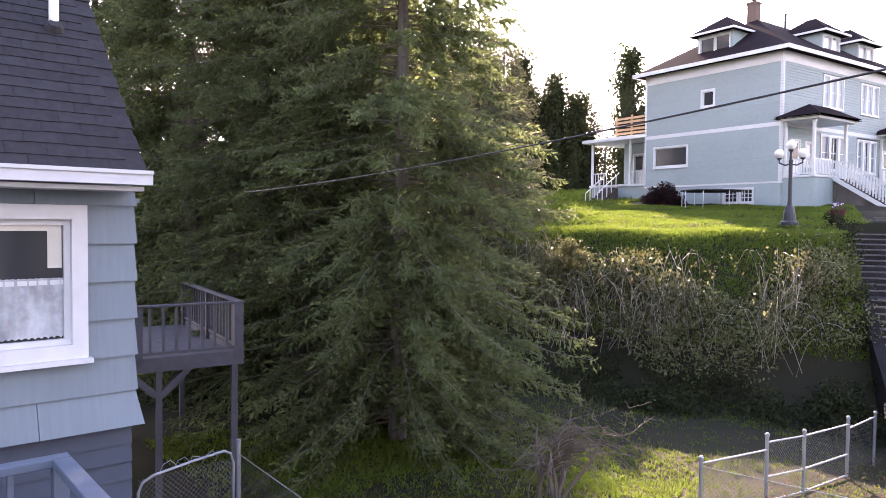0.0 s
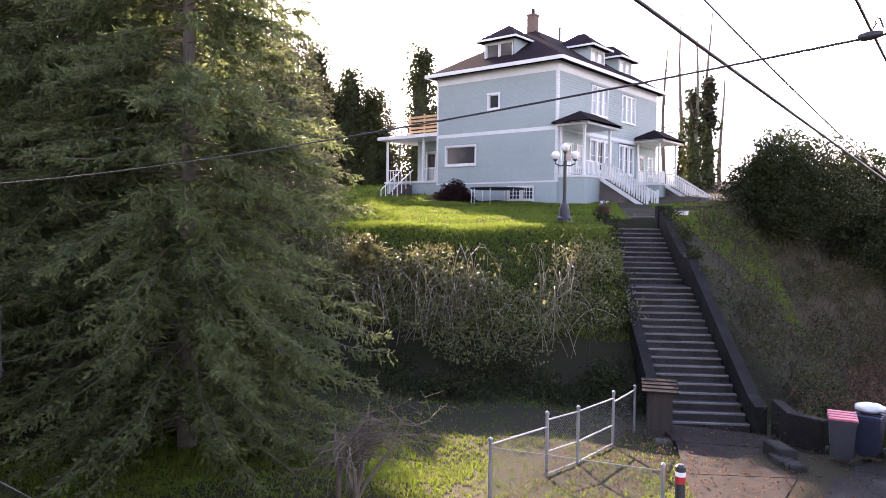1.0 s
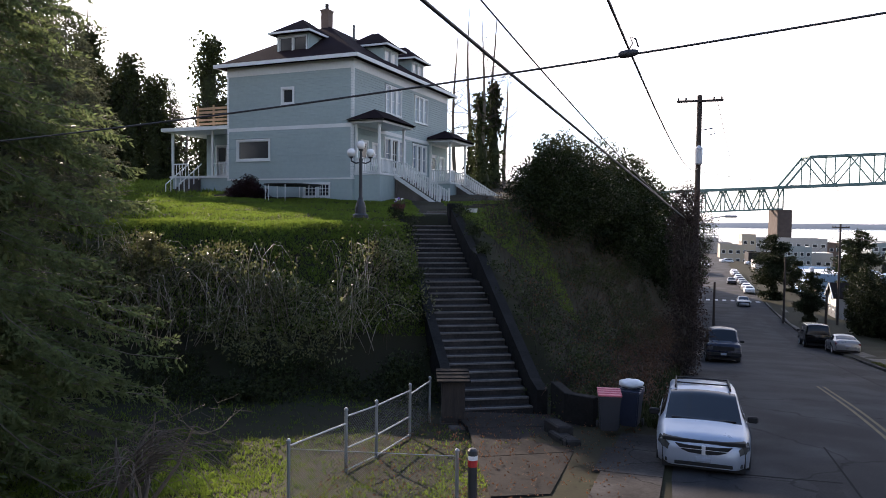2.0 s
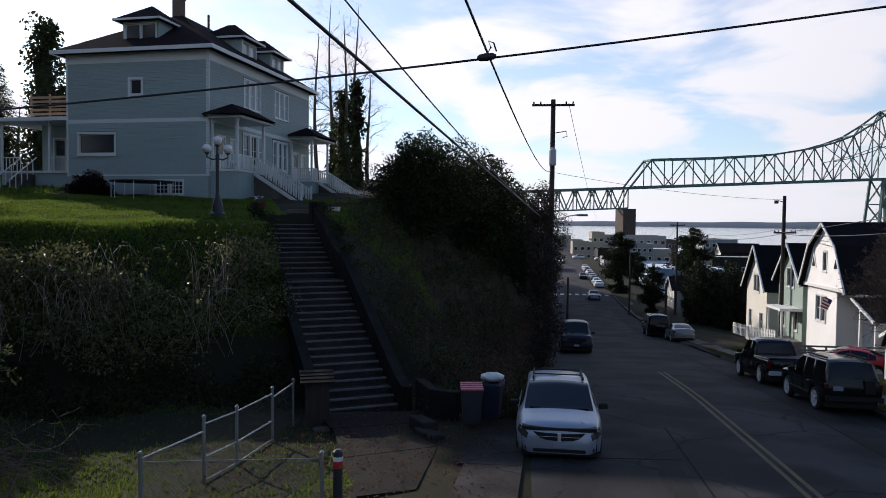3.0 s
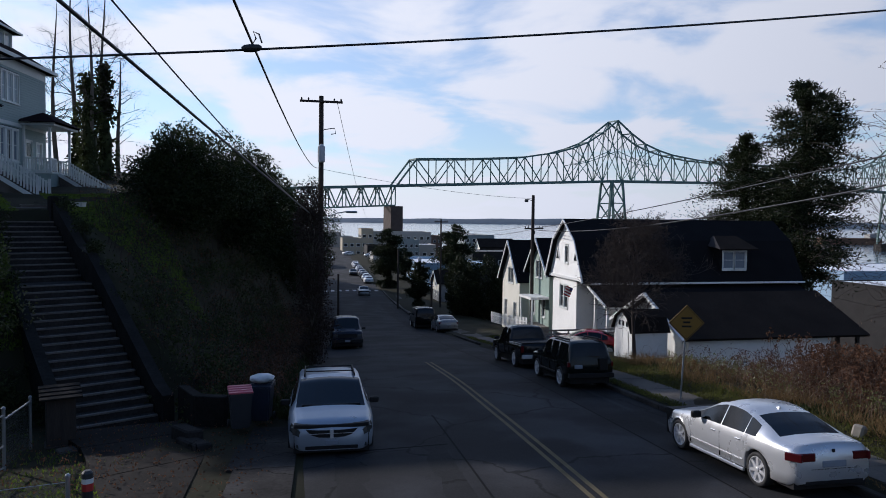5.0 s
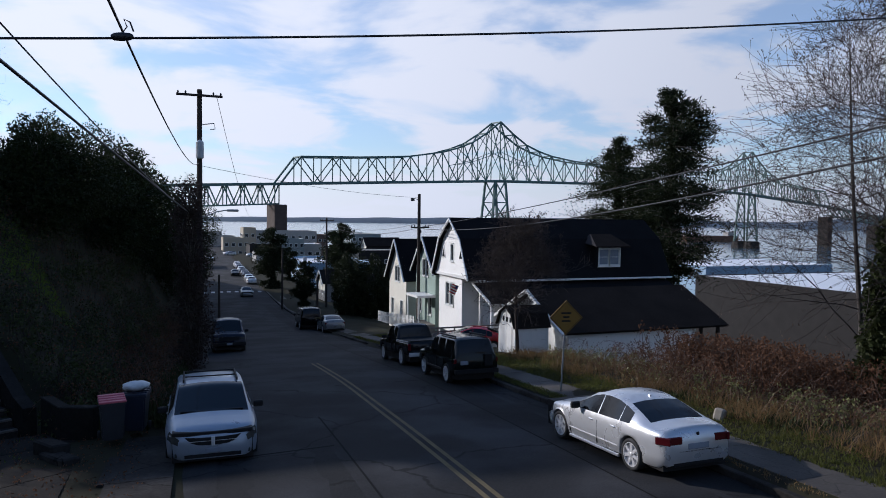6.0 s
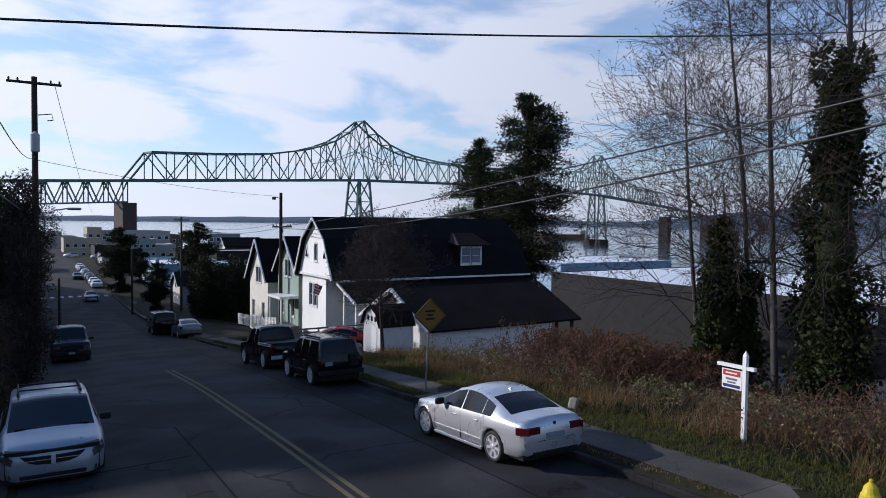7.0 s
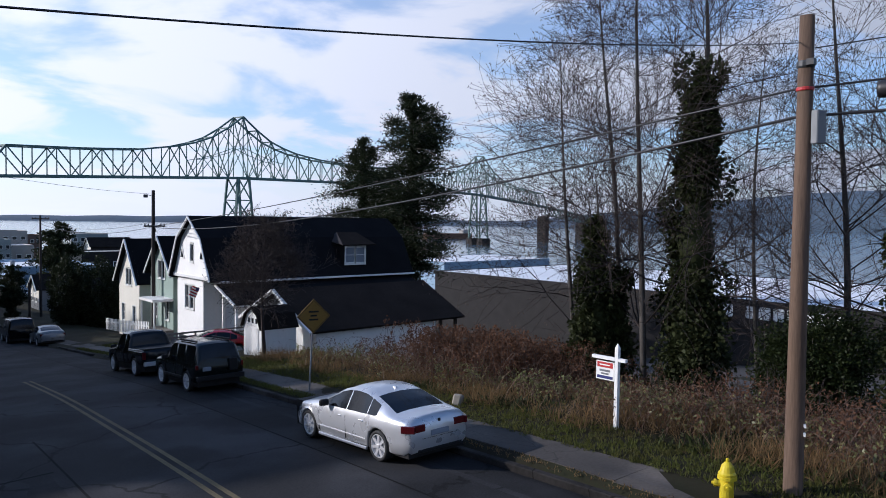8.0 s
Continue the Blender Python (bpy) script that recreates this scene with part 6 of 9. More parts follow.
def car_shell(P, n=54):
    """Rings of points along a car from its tail (y=0) to its nose (y=L)."""
    L, W, H = P["L"], P["W"] / 2, P["H"]
    ys = set(np.linspace(0, L, n))
    for k in ("screen", "rear"):
        if k in P:
            ys |= set(P[k])
    for a, b in P["glass"]:
        ys |= {a, b}
    for yw in P["wheels"]:
        ys |= set(yw + P["arch"] * np.array((-1, -0.92, -0.7, -0.4, 0, 0.4, 0.7, 0.92, 1)))
    ys = sorted(y for y in ys if 0 <= y <= L)
    keep = [ys[0]]
    for y in ys[1:]:
        if y - keep[-1] > 0.012:
            keep.append(y)
    rings = []
    for y in keep:
        top, belt, w = ip(P["top"], y), ip(P["belt"], y), W * ip(P["plan"], y)
        zb = ip(P["bottom"], y)
        arch = 0.0
        for yw in P["wheels"]:
            if abs(y - yw) < P["arch"]:
                arch = P["wr"] + math.sqrt(P["arch"] ** 2 - (y - yw) ** 2)
        g = min(1, max(0, (top - belt) / max(0.05, H - belt)))
        x5 = w * (0.9 * (1 - g) + P["roofw"] * g)
        z5 = belt + (top - belt) * (0.6 + 0.28 * g)
        pts = [(w * 0.86, zb), (w * 0.975, zb + 0.06), (w * 0.995, zb + (belt - zb) * 0.36), (w * 1.002, zb + (belt - zb) * 0.55), (w, zb + (belt - zb) * 0.72), (w * 0.985, zb + (belt - zb) * 0.89), (w * 0.95, belt), (x5, z5), (x5 * P.get("inset", 0.88), top - 0.014), (x5 * 0.45, top + 0.012 * (1 + g)), (0, top + 0.018 * (1 + g))]
        if arch:
            pts = [(x, max(z, min(arch, belt - 0.05))) for x, z in pts[:5]] + pts[5:]
        rings.append((y, pts))
    return rings


def car(name, label, m, P, body_mat, group="parked cars", detail=True):
    t = thing(name, label, "car", m, group=group)
    rings = car_shell(P, 54 if detail else 26)
    K = len(rings[0][1])
    kinds = {}
    bms = {"body": BM(), "windscreen": BM(), "rear_window": BM()}
    bms |= {f"{k}{s}": BM() for k in ("tail", "head") for s in (-1, 1)}
    for i in range(len(P["glass"])):
        bms[f"s{i}-1"], bms[f"s{i}1"] = BM(), BM()
    cache = {k: {} for k in bms}

    def vert(key, i, j, s):
        c = cache[key]
        if (i, j, s) not in c:
            y, pts = rings[i]
            x, z = pts[j]
            s = 1 if j == K - 1 else s
            if (i, j, s) in c:
                return c[(i, j, s)]
            c[(i, j, s)] = bms[key].verts.new((s * x, y, z))
        return c[(i, j, s)]

    def face(key, vs):
        vs = list(dict.fromkeys(vs))
        if len(vs) > 2:
            try:
                bms[key].faces.new(vs)
            except ValueError:
                pass

    for i in range(len(rings) - 1):
        ym = (rings[i][0] + rings[i + 1][0]) / 2
        for j in range(K - 1):
            for s in (-1, 1):
                key = "body"
                if j == 6:
                    for q, (a, b) in enumerate(P["glass"]):
                        if a < ym < b:
                            key = f"s{q}{s}"
                if j >= P.get("screen_row", 8) and "screen" in P and P["screen"][0] < ym < P["screen"][1]:
                    key = "windscreen"
                if j >= P.get("screen_row", 8) and "rear" in P and P["rear"][0] < ym < P["rear"][1]:
                    key = "rear_window"
                for q in ("tail", "head"):
                    if q in P and P[q][0] < ym < P[q][1] and j in P[q][2]:
                        key = f"{q}{s}"
                face(key, (vert(key, i, j, s), vert(key, i + 1, j, s), vert(key, i + 1, j + 1, s), vert(key, i, j + 1, s)))
    for i in (0, len(rings) - 1):
        loop = [vert("body", i, j, 1) for j in range(K)] + [vert("body", i, j, -1) for j in range(K - 2, -1, -1)]
        face("body", loop)
    body = None
    for key, b in bms.items():
        bmesh.ops.remove_doubles(b, verts=b.verts, dist=1e-4)
        bmesh.ops.recalc_face_normals(b, faces=b.faces)
        if not b.faces:
            b.free()
            continue
        if key == "body":
            body = part("body", b, body_mat, t, smooth=True)
        elif key[:4] in ("tail", "head"):
            part({"tail": "tail_light", "head": "headlight"}[key[:4]], b, M["lamp_red" if key[:4] == "tail" else "lamp_clear"], t, smooth=True)
        else:
            part("side_window" if key.startswith("s") else key, b, M["car_glass"], t, smooth=True)
    L, W = P["L"], P["W"] / 2
    bm = BM(); box(bm, -W * 0.84, 0.12, 0.2, W * 0.84, L - 0.12, ip(P["belt"], L / 2) - 0.12)
    part("underbody", bm, M["trim_black"], t)
    # wheels
    for yw in P["wheels"]:
        for s in (-1, 1):
            r, x = P["wr"], s * (W - 0.12)
            mm = pose(x, yw, r, 0, 90 * s, 0)
            wb = lathe(BM(), [(r * 0.74, -0.10), (r * 0.95, -0.11), (r, -0.07), (r, 0.07), (r * 0.95, 0.105), (r * 0.76, 0.10), (r * 0.74, 0.0)], 24, mm)
            wheel = part("wheel", wb, M["black"], t, "black tyre with alloy rim", smooth=True)
            rb = BM()
            lathe(rb, [(r * 0.77, 0.03), (r * 0.77, 0.1), (r * 0.71, 0.1), (r * 0.68, 0.04)], 24, mm)
            for k in range(P.get("spokes", 7)):
                a = 2 * math.pi * k / P.get("spokes", 7)
                box(rb, r * 0.08, -r * 0.10, 0.05, r * 0.72, r * 0.10, 0.09, m=mm @ Matrix.Rotation(a, 4, "Z"))
            lathe(rb, [(r * 0.16, 0.04), (r * 0.16, 0.1), (r * 0.08, 0.11)], 12, mm)
            part("rim", rb, M["chrome"], wheel, "silver spoked rim")
            db = lathe(BM(), [(r * 0.70, 0.0), (r * 0.70, 0.02)], 16, mm)
            part("brake_disc", db, M["trim_black"], wheel)
    # lamps, bumpers, plates
    for nm, mt, boxes in P.get("fit", ()):
        for b in boxes:
            bm = BM()
            turn = b[6] if len(b) > 6 else 0.0
            cx, cy = (b[0] + b[3]) / 2, (b[1] + b[4]) / 2
            box(bm, b[0] - cx, b[1] - cy, b[2], b[3] - cx, b[4] - cy, b[5], bevel=0.012, m=pose(cx, cy, 0, 0, 0, turn))
            part(nm, bm, M[mt], t)
    for nm, mt, outline, y0, y1 in P.get("poly", ()):
        b = prism(BM(), outline, "y", y0, y1)
        bmesh.ops.bevel(b, geom=list(b.edges), offset=0.012, segments=1, affect="EDGES")
        part(nm, b, M[mt], t)
    if detail:
        for s in (-1, 1):
            y, z = P["mirror"]
            bm = BM(); box(bm, s * (W - 0.03), y - 0.05, z, s * (W + 0.2), y + 0.07, z + 0.15, bevel=0.03)
            part("mirror", bm, M["trim_black"] if P.get("black_mirror") else body_mat, t)
            for yh, zh in P.get("handles", ()):
                bm = BM(); box(bm, s * (W - 0.015), yh, zh, s * (W + 0.02), yh + 0.16, zh + 0.03, bevel=0.008)
                part("door_handle", bm, body_mat, t)
            for yd, z0, z1 in P.get("seams", ()):
                bm = BM(); box(bm, s * (W * 0.97), yd - 0.003, z0, s * (W + 0.003), yd + 0.003, z1)
                part("door_gap", bm, M["trim_black"], t)
    return t


def on_road(x, y, turn, nose=1.0):
    """A pose on the sloping street."""
    dz = (float(street_z(y + 1.5)) - float(street_z(y - 1.5))) / 3
    tilt = math.degrees(math.atan(dz))
    return pose(x, y, float(street_z(y)) + 0.0, 0, 0, 0) @ pose(0, 0, 0, tilt, 0, 0) @ pose(0, 0, 0, 0, 0, turn)


MINIVAN = dict(L=5.0, W=2.05, H=1.64, wr=0.33, arch=0.40, wheels=(0.95, 3.98), roofw=0.76, inset=0.93, head=(4.62, 5.1, (4, 5)),
    top=[(0, 0.95), (0.06, 1.2), (0.3, 1.36), (0.7, 1.47), (1.6, 1.58), (2.6, 1.61), (3.05, 1.53), (3.95, 1.08), (4.2, 1.02), (4.75, 0.93), (4.9, 0.86), (5.0, 0.76)],
    belt=[(0, 0.92), (0.3, 1.0), (3.6, 0.98), (4.1, 0.93), (4.8, 0.82), (5.0, 0.72)], bottom=[(0, 0.36), (0.3, 0.24), (4.6, 0.22), (5.0, 0.28)],
    plan=[(0, 0.86), (0.25, 0.95), (1, 1), (4.0, 1), (4.6, 0.95), (4.85, 0.86), (5.0, 0.72)],
    glass=[(0.35, 1.38), (1.42, 2.54), (2.58, 3.6)], screen=(2.85, 3.98), rear=(0.06, 0.4), mirror=(3.35, 1.0), black_mirror=True, spokes=5,
    handles=((2.5, 0.82), (1.55, 0.82)), seams=((2.55, 0.3, 0.84), (1.4, 0.3, 0.84), (3.6, 0.35, 0.8)),
    poly=[("grille", "trim_black", [(-0.60, 0.765), (-0.30, 0.74), (-0.04, 0.735), (-0.04, 0.56), (-0.30, 0.575), (-0.46, 0.63)], 4.7, 5.012),
          ("grille", "trim_black", [(0.60, 0.765), (0.30, 0.74), (0.04, 0.735), (0.04, 0.56), (0.30, 0.575), (0.46, 0.63)], 4.7, 5.012),
          ("headlight", "lamp_clear", [(-0.92, 0.80), (-0.62, 0.755), (-0.52, 0.64), (-0.66, 0.60), (-0.88, 0.63)], 4.55, 4.905),
          ("headlight", "lamp_clear", [(0.92, 0.80), (0.62, 0.755), (0.52, 0.64), (0.66, 0.60), (0.88, 0.63)], 4.55, 4.905),
          ("hood_guard", "trim_black", [(-0.86, 0.80), (-0.5, 0.775), (0.0, 0.765), (0.5, 0.775), (0.86, 0.80), (0.84, 0.88), (0.45, 0.86), (0.0, 0.85), (-0.45, 0.86), (-0.84, 0.88)], 4.70, 4.985)],
    fit=[("grille_bar", "chrome", [(-0.04, 4.8, 0.55, 0.04, 5.03, 0.755), (-0.5, 4.8, 0.652, 0.5, 5.02, 0.668)]),
         ("bumper_vent", "trim_black", [(-0.6, 4.8, 0.30, 0.6, 5.015, 0.38)]),
         ("number_plate", "plate", [(-0.16, 4.9, 0.40, 0.16, 5.03, 0.50)]),
         ("fog_lamp", "lamp_clear", [(-0.78, 4.8, 0.33, -0.64, 4.98, 0.42, 20), (0.64, 4.8, 0.33, 0.78, 4.98, 0.42, -20)]),
         ("roof_rail", "trim_black", [(-0.66, 1.3, 1.54, -0.62, 2.75, 1.66), (0.62, 1.3, 1.54, 0.66, 2.75, 1.66)]),
         ("crossbar", "trim_black", [(-0.62, 1.4, 1.63, 0.62, 1.46, 1.66), (-0.62, 2.35, 1.65, 0.62, 2.41, 1.68)]),
         ("wiper", "trim_black", [(-0.72, 3.90, 1.09, 0.7, 3.94, 1.115)]),
         ("tail_light", "lamp_red", [(-0.93, 0.02, 0.8, -0.8, 0.2, 1.1), (0.8, 0.02, 0.8, 0.93, 0.2, 1.1)])])
SEDAN = dict(L=4.84, W=1.85, H=1.44, wr=0.335, arch=0.385, wheels=(1.02, 3.91), roofw=0.70, inset=0.86, head=(4.3, 4.72, (4, 5)),
    top=[(0, 0.84), (0.04, 0.98), (0.10, 1.03), (0.3, 1.04), (0.62, 1.065), (1.0, 1.21), (1.35, 1.325), (1.7, 1.40), (2.05, 1.42), (2.35, 1.405), (2.65, 1.34), (3.1, 1.13), (3.42, 0.99), (3.7, 0.955), (4.2, 0.88), (4.5, 0.80), (4.72, 0.70), (4.84, 0.56)],
    belt=[(0, 0.78), (0.1, 0.93), (0.6, 0.97), (3.3, 0.92), (4.3, 0.8), (4.84, 0.52)], bottom=[(0, 0.34), (0.25, 0.22), (4.6, 0.18), (4.84, 0.26)],
    plan=[(0, 0.80), (0.12, 0.89), (0.5, 0.97), (1.2, 1), (3.9, 1), (4.4, 0.94), (4.7, 0.82), (4.84, 0.62)],
    glass=[(1.10, 1.44), (1.455, 2.24), (2.27, 3.22)], screen=(2.42, 3.40), rear=(0.64, 1.36), mirror=(3.0, 0.93), black_mirror=True, spokes=7,
    handles=((1.55, 0.78), (2.42, 0.76)), seams=((2.26, 0.28, 0.80), (1.42, 0.62, 0.80), (3.4, 0.3, 0.76)),
    fit=[("tail_light", "lamp_red", [(-0.735, -0.008, 0.735, -0.40, 0.05, 0.89), (0.40, -0.008, 0.735, 0.735, 0.05, 0.89), (-0.95, 0.06, 0.738, -0.64, 0.12, 0.888, -58), (0.64, 0.06, 0.738, 0.95, 0.12, 0.888, 58)]),
         ("number_plate", "plate", [(-0.26, -0.012, 0.62, 0.26, 0.05, 0.74)]),
         ("bumper_strip", "trim_black", [(-0.62, -0.008, 0.30, 0.62, 0.1, 0.38)]),
         ("badge", "trim_black", [(-0.035, 0.005, 0.88, 0.035, 0.04, 0.95)]),
         ("boot_gap", "trim_black", [(-0.5, 0.0, 0.585, 0.5, 0.02, 0.592)]),
         ("aerial_fin", "silver", [(-0.02, 1.5, 1.38, 0.02, 1.6, 1.435)]),
         ("side_skirt", "silver", [(-0.92, 1.45, 0.17, -0.86, 3.45, 0.235), (0.86, 1.45, 0.17, 0.92, 3.45, 0.235)]),
         ("rubbing_strip", "chrome", [(-0.93, 1.46, 0.405, -0.915, 3.44, 0.425), (0.915, 1.46, 0.405, 0.93, 3.44, 0.425)])])
SUV = dict(L=4.3, W=1.76, H=1.68, wr=0.36, arch=0.43, wheels=(0.92, 3.50), roofw=0.80,
    top=[(0, 0.95), (0.05, 1.15), (0.22, 1.60), (0.45, 1.68), (2.3, 1.68), (2.6, 1.60), (3.05, 1.10), (3.3, 1.06), (4.1, 0.97), (4.25, 0.85), (4.3, 0.7)],
    belt=[(0, 1.0), (3.0, 1.0), (4.1, 0.92), (4.3, 0.68)], bottom=[(0, 0.42), (0.3, 0.34), (4.0, 0.34), (4.3, 0.42)],
    plan=[(0, 0.93), (0.2, 0.98), (4.0, 0.98), (4.3, 0.9)],
    glass=[(0.3, 1.15), (1.25, 1.95), (2.02, 2.75)], screen=(2.5, 3.06), rear=(0.05, 0.24), mirror=(2.7, 1.02), black_mirror=True, spokes=6,
    handles=((1.3, 0.86), (2.05, 0.86)), seams=((1.98, 0.45, 0.88), (1.2, 0.5, 0.88), (2.95, 0.45, 0.88)),
    fit=[("tail_light", "lamp_red", [(-0.85, -0.004, 0.80, -0.76, 0.1, 0.97), (0.76, -0.004, 0.80, 0.85, 0.1, 0.97)]),
         ("rear_bumper", "trim_black", [(-0.84, -0.1, 0.42, 0.84, 0.08, 0.58)]),
         ("number_plate", "plate", [(-0.62, -0.02, 0.74, -0.32, 0.03, 0.88)]),
         ("spare_wheel", "trim_black", [(0.3, -0.1, 0.68, 0.6, -0.005, 1.1)]),
         ("roof_rail", "trim_black", [(-0.62, 0.5, 1.69, -0.57, 2.1, 1.75), (0.57, 0.5, 1.69, 0.62, 2.1, 1.75)]),
         ("sill_trim", "trim_black", [(-0.895, 1.3, 0.42, -0.86, 3.1, 0.52), (0.86, 1.3, 0.42, 0.895, 3.1, 0.52)])])
PICKUP = dict(L=5.3, W=1.95, H=1.80, wr=0.38, arch=0.46, wheels=(1.15, 4.35), roofw=0.78,
    top=[(0, 1.08), (1.95, 1.10), (2.02, 1.14), (2.12, 1.70), (2.4, 1.80), (3.3, 1.80), (3.55, 1.72), (4.1, 1.20), (4.3, 1.16), (5.1, 1.05), (5.25, 0.9), (5.3, 0.7)],
    belt=[(0, 1.05), (3.9, 1.08), (5.0, 1.0), (5.3, 0.7)], bottom=[(0, 0.5), (5.0, 0.42), (5.3, 0.5)],
    plan=[(0, 0.95), (0.1, 0.98), (4.9, 0.98), (5.3, 0.9)],
    glass=[(2.15, 2.65), (2.75, 3.75)], screen=(3.45, 4.1), rear=(2.03, 2.2), mirror=(3.7, 1.1), black_mirror=True, spokes=6,
    handles=((2.8, 0.92),), seams=((2.7, 0.5, 0.98), (2.0, 0.5, 0.98), (3.85, 0.5, 0.98)),
    fit=[("tail_light", "lamp_red", [(-0.94, -0.01, 0.72, -0.8, 0.1, 1.02), (0.8, -0.01, 0.72, 0.94, 0.1, 1.02)]),
         ("rear_bumper", "chrome", [(-0.9, -0.14, 0.46, 0.9, 0.05, 0.62)]),
         ("bed_cover", "trim_black", [(-0.8, 0.1, 1.10, 0.8, 1.9, 1.145)]),
         ("bed_rail", "grey_car", [(-0.93, 0.1, 1.06, -0.86, 1.95, 1.125), (0.86, 0.1, 1.06, 0.93, 1.95, 1.125)]),
         ("number_plate", "plate", [(-0.15, -0.16, 0.5, 0.15, -0.1, 0.6)])])
BIGVAN = dict(L=4.9, W=1.97, H=1.92, wr=0.35, arch=0.42, wheels=(0.95, 3.75), roofw=0.82,
    top=[(0, 1.1), (0.05, 1.4), (0.2, 1.85), (0.5, 1.92), (3.1, 1.92), (3.35, 1.84), (4.0, 1.22), (4.15, 1.18), (4.75, 1.10), (4.85, 0.98), (4.9, 0.75)],
    belt=[(0, 1.12), (3.9, 1.1), (4.7, 1.05), (4.9, 0.75)], bottom=[(0, 0.4), (4.9, 0.36)],
    plan=[(0, 0.93), (0.2, 0.98), (4.6, 0.98), (4.9, 0.93)],
    glass=[(0.4, 1.4), (1.5, 2.6), (2.7, 3.6)], screen=(3.3, 4.0), rear=(0.05, 0.22), mirror=(3.6, 1.15), black_mirror=True, spokes=5,
    fit=[("headlight", "lamp_clear", [(-0.88, 4.8, 0.80, -0.6, 4.915, 0.93), (0.6, 4.8, 0.80, 0.88, 4.915, 0.93)]),
         ("grille", "trim_black", [(-0.58, 4.8, 0.72, 0.58, 4.91, 0.96)]),
         ("bumper", "trim_black", [(-0.95, 4.78, 0.42, 0.95, 5.0, 0.62)]),
         ("number_plate", "plate", [(-0.16, 4.9, 0.46, 0.16, 5.012, 0.58)])])
PLAIN = dict(SEDAN, wr=0.31, spokes=5, fit=[("tail_light", "lamp_red", [(-0.83, 0.01, 0.72, -0.55, 0.2, 0.86), (0.55, 0.01, 0.72, 0.83, 0.2, 0.86)]), ("number_plate", "plate", [(-0.2, -0.012, 0.6, 0.2, 0.05, 0.7)]),
             ("headlight", "lamp_clear", [(-0.74, 4.45, 0.6, -0.45, 4.72, 0.72), (0.45, 4.45, 0.6, 0.74, 4.72, 0.72)])])

car("minivan", "pale silver blue minivan with roof rails parked at the kerb", on_road(1.15, 21.25, 180 - 2.0) @ pose(0, 0, -0.02, -1.5, 0, 0), MINIVAN, M["silver_blue"])
car("sedan", "silver four-door saloon parked beside the verge", on_road(9.95, 11.15, -0.5), SEDAN, M["silver"])
car("sport_utility_car", "very dark green off-road car with roof rails parked at the kerb", on_road(10.5, 23.25, -1.5), SUV, M["green_car"])
car("pickup_truck", "black pickup truck with covered bed parked at the kerb", on_road(10.95, 29.5, -2.0), PICKUP, M["black_car"])
car("van", "dark van facing uphill parked below the hedge", on_road(3.72, 48.4, 178), BIGVAN, M["blue_car"])
car("sedan", "grey saloon parked far down the street", on_road(13.2, 58.0, -3), PLAIN, M["grey_car"])
car("van", "black boxy van parked far down the street", on_road(12.3, 63.5, -3), BIGVAN, M["black_car"])
# ---------------------------------------------------------------- the white gambrel house below the street
white_house = thing("house", "white clapboard house with steep black gambrel roof and front porch", "house", pose(20.6, 50.4, -8.2))
Q = lambda z: z + 8.2
gm = wall_frame(0, 3.45, -90)                # gable wall facing the street; u runs from far to near, 0..6.9
gz, gw = [Q(-4.2), Q(-1.5), Q(0.0)], [3.45, 2.1, 0.02]
up_holes = [(3.0, 3.7, Q(-3.3), Q(-1.85))]
lap_wall(white_house, gm, 6.9, Q(-4.2), Q(-0.05), 0.12, M["white_paint"], up_holes, gable=lambda z: (3.45 - float(np.interp(z, gz, gw)), 3.45 + float(np.interp(z, gz, gw))))
bm = BM(); prism(bm, [(-3.4, Q(-4.2)), (3.4, Q(-4.2)), (2.05, Q(-1.5)), (0, Q(-0.05)), (-2.05, Q(-1.5))], "x", 0.09, 0.2)
part("gable_wall", bm, M["white_paint"], white_house)
window(white_house, gm, 3.07, 3.63, Q(-3.2), Q(-1.95), 1, 2, 0.07, sill=True, recess=0.02)
for c in (1.6, 5.1):
    bm = BM()
    prism(bm, [(c - 0.42, Q(-3.05)), (c + 0.42, Q(-3.05)), (c, Q(-2.0))], "y", -0.06, 0.03)
    bmesh.ops.transform(bm, matrix=gm, verts=bm.verts)
    w = part("window", bm, M["white_paint"], white_house, "small triangular window")
    bm = BM(); prism(bm, [(c - 0.27, Q(-2.97)), (c + 0.27, Q(-2.97)), (c, Q(-2.28))], "y", -0.07, -0.055)
    bmesh.ops.transform(bm, matrix=gm, verts=bm.verts)
    part("pane", bm, M["glass"], w)
flat_part("belt", white_house, gm, [(0.0, -0.1, Q(-4.42), 6.9, 0.05, Q(-4.2))], M["white_paint"])
# ground floor: a projecting front bay and a recessed entrance
fm = wall_frame(0.15, 3.2, -90)
lap_wall(white_house, fm, 4.75, -0.6, Q(-4.42), 0.12, M["white_paint"], [(1.35, 3.25, Q(-6.85), Q(-4.85))])
w = 0.75
for k in range(2):
    window(white_house, fm, 1.5 + k * 0.85, 2.2 + k * 0.85, Q(-6.7), Q(-5.0), 1, 2, 0.07)
lap_wall(white_house, wall_frame(0.15, -1.55, 0), 1.7, -0.6, Q(-4.42), 0.12, M["white_paint"])
rm2 = wall_frame(1.85, -1.55, -90)
lap_wall(white_house, rm2, 1.7, -0.6, Q(-4.42), 0.12, M["white_paint"])
window(white_house, rm2, 0.4, 1.25, Q(-6.1), Q(-5.0), 1, 1, 0.08)
nm = wall_frame(1.85, -3.25, 0)
lap_wall(white_house, nm, 15.6, -1.5, Q(-4.42), 0.14, M["white_paint"])
lap_wall(white_house, wall_frame(17.45, 3.2, 180), 17.3, -1.5, Q(-4.42), 0.3, M["white_paint"])
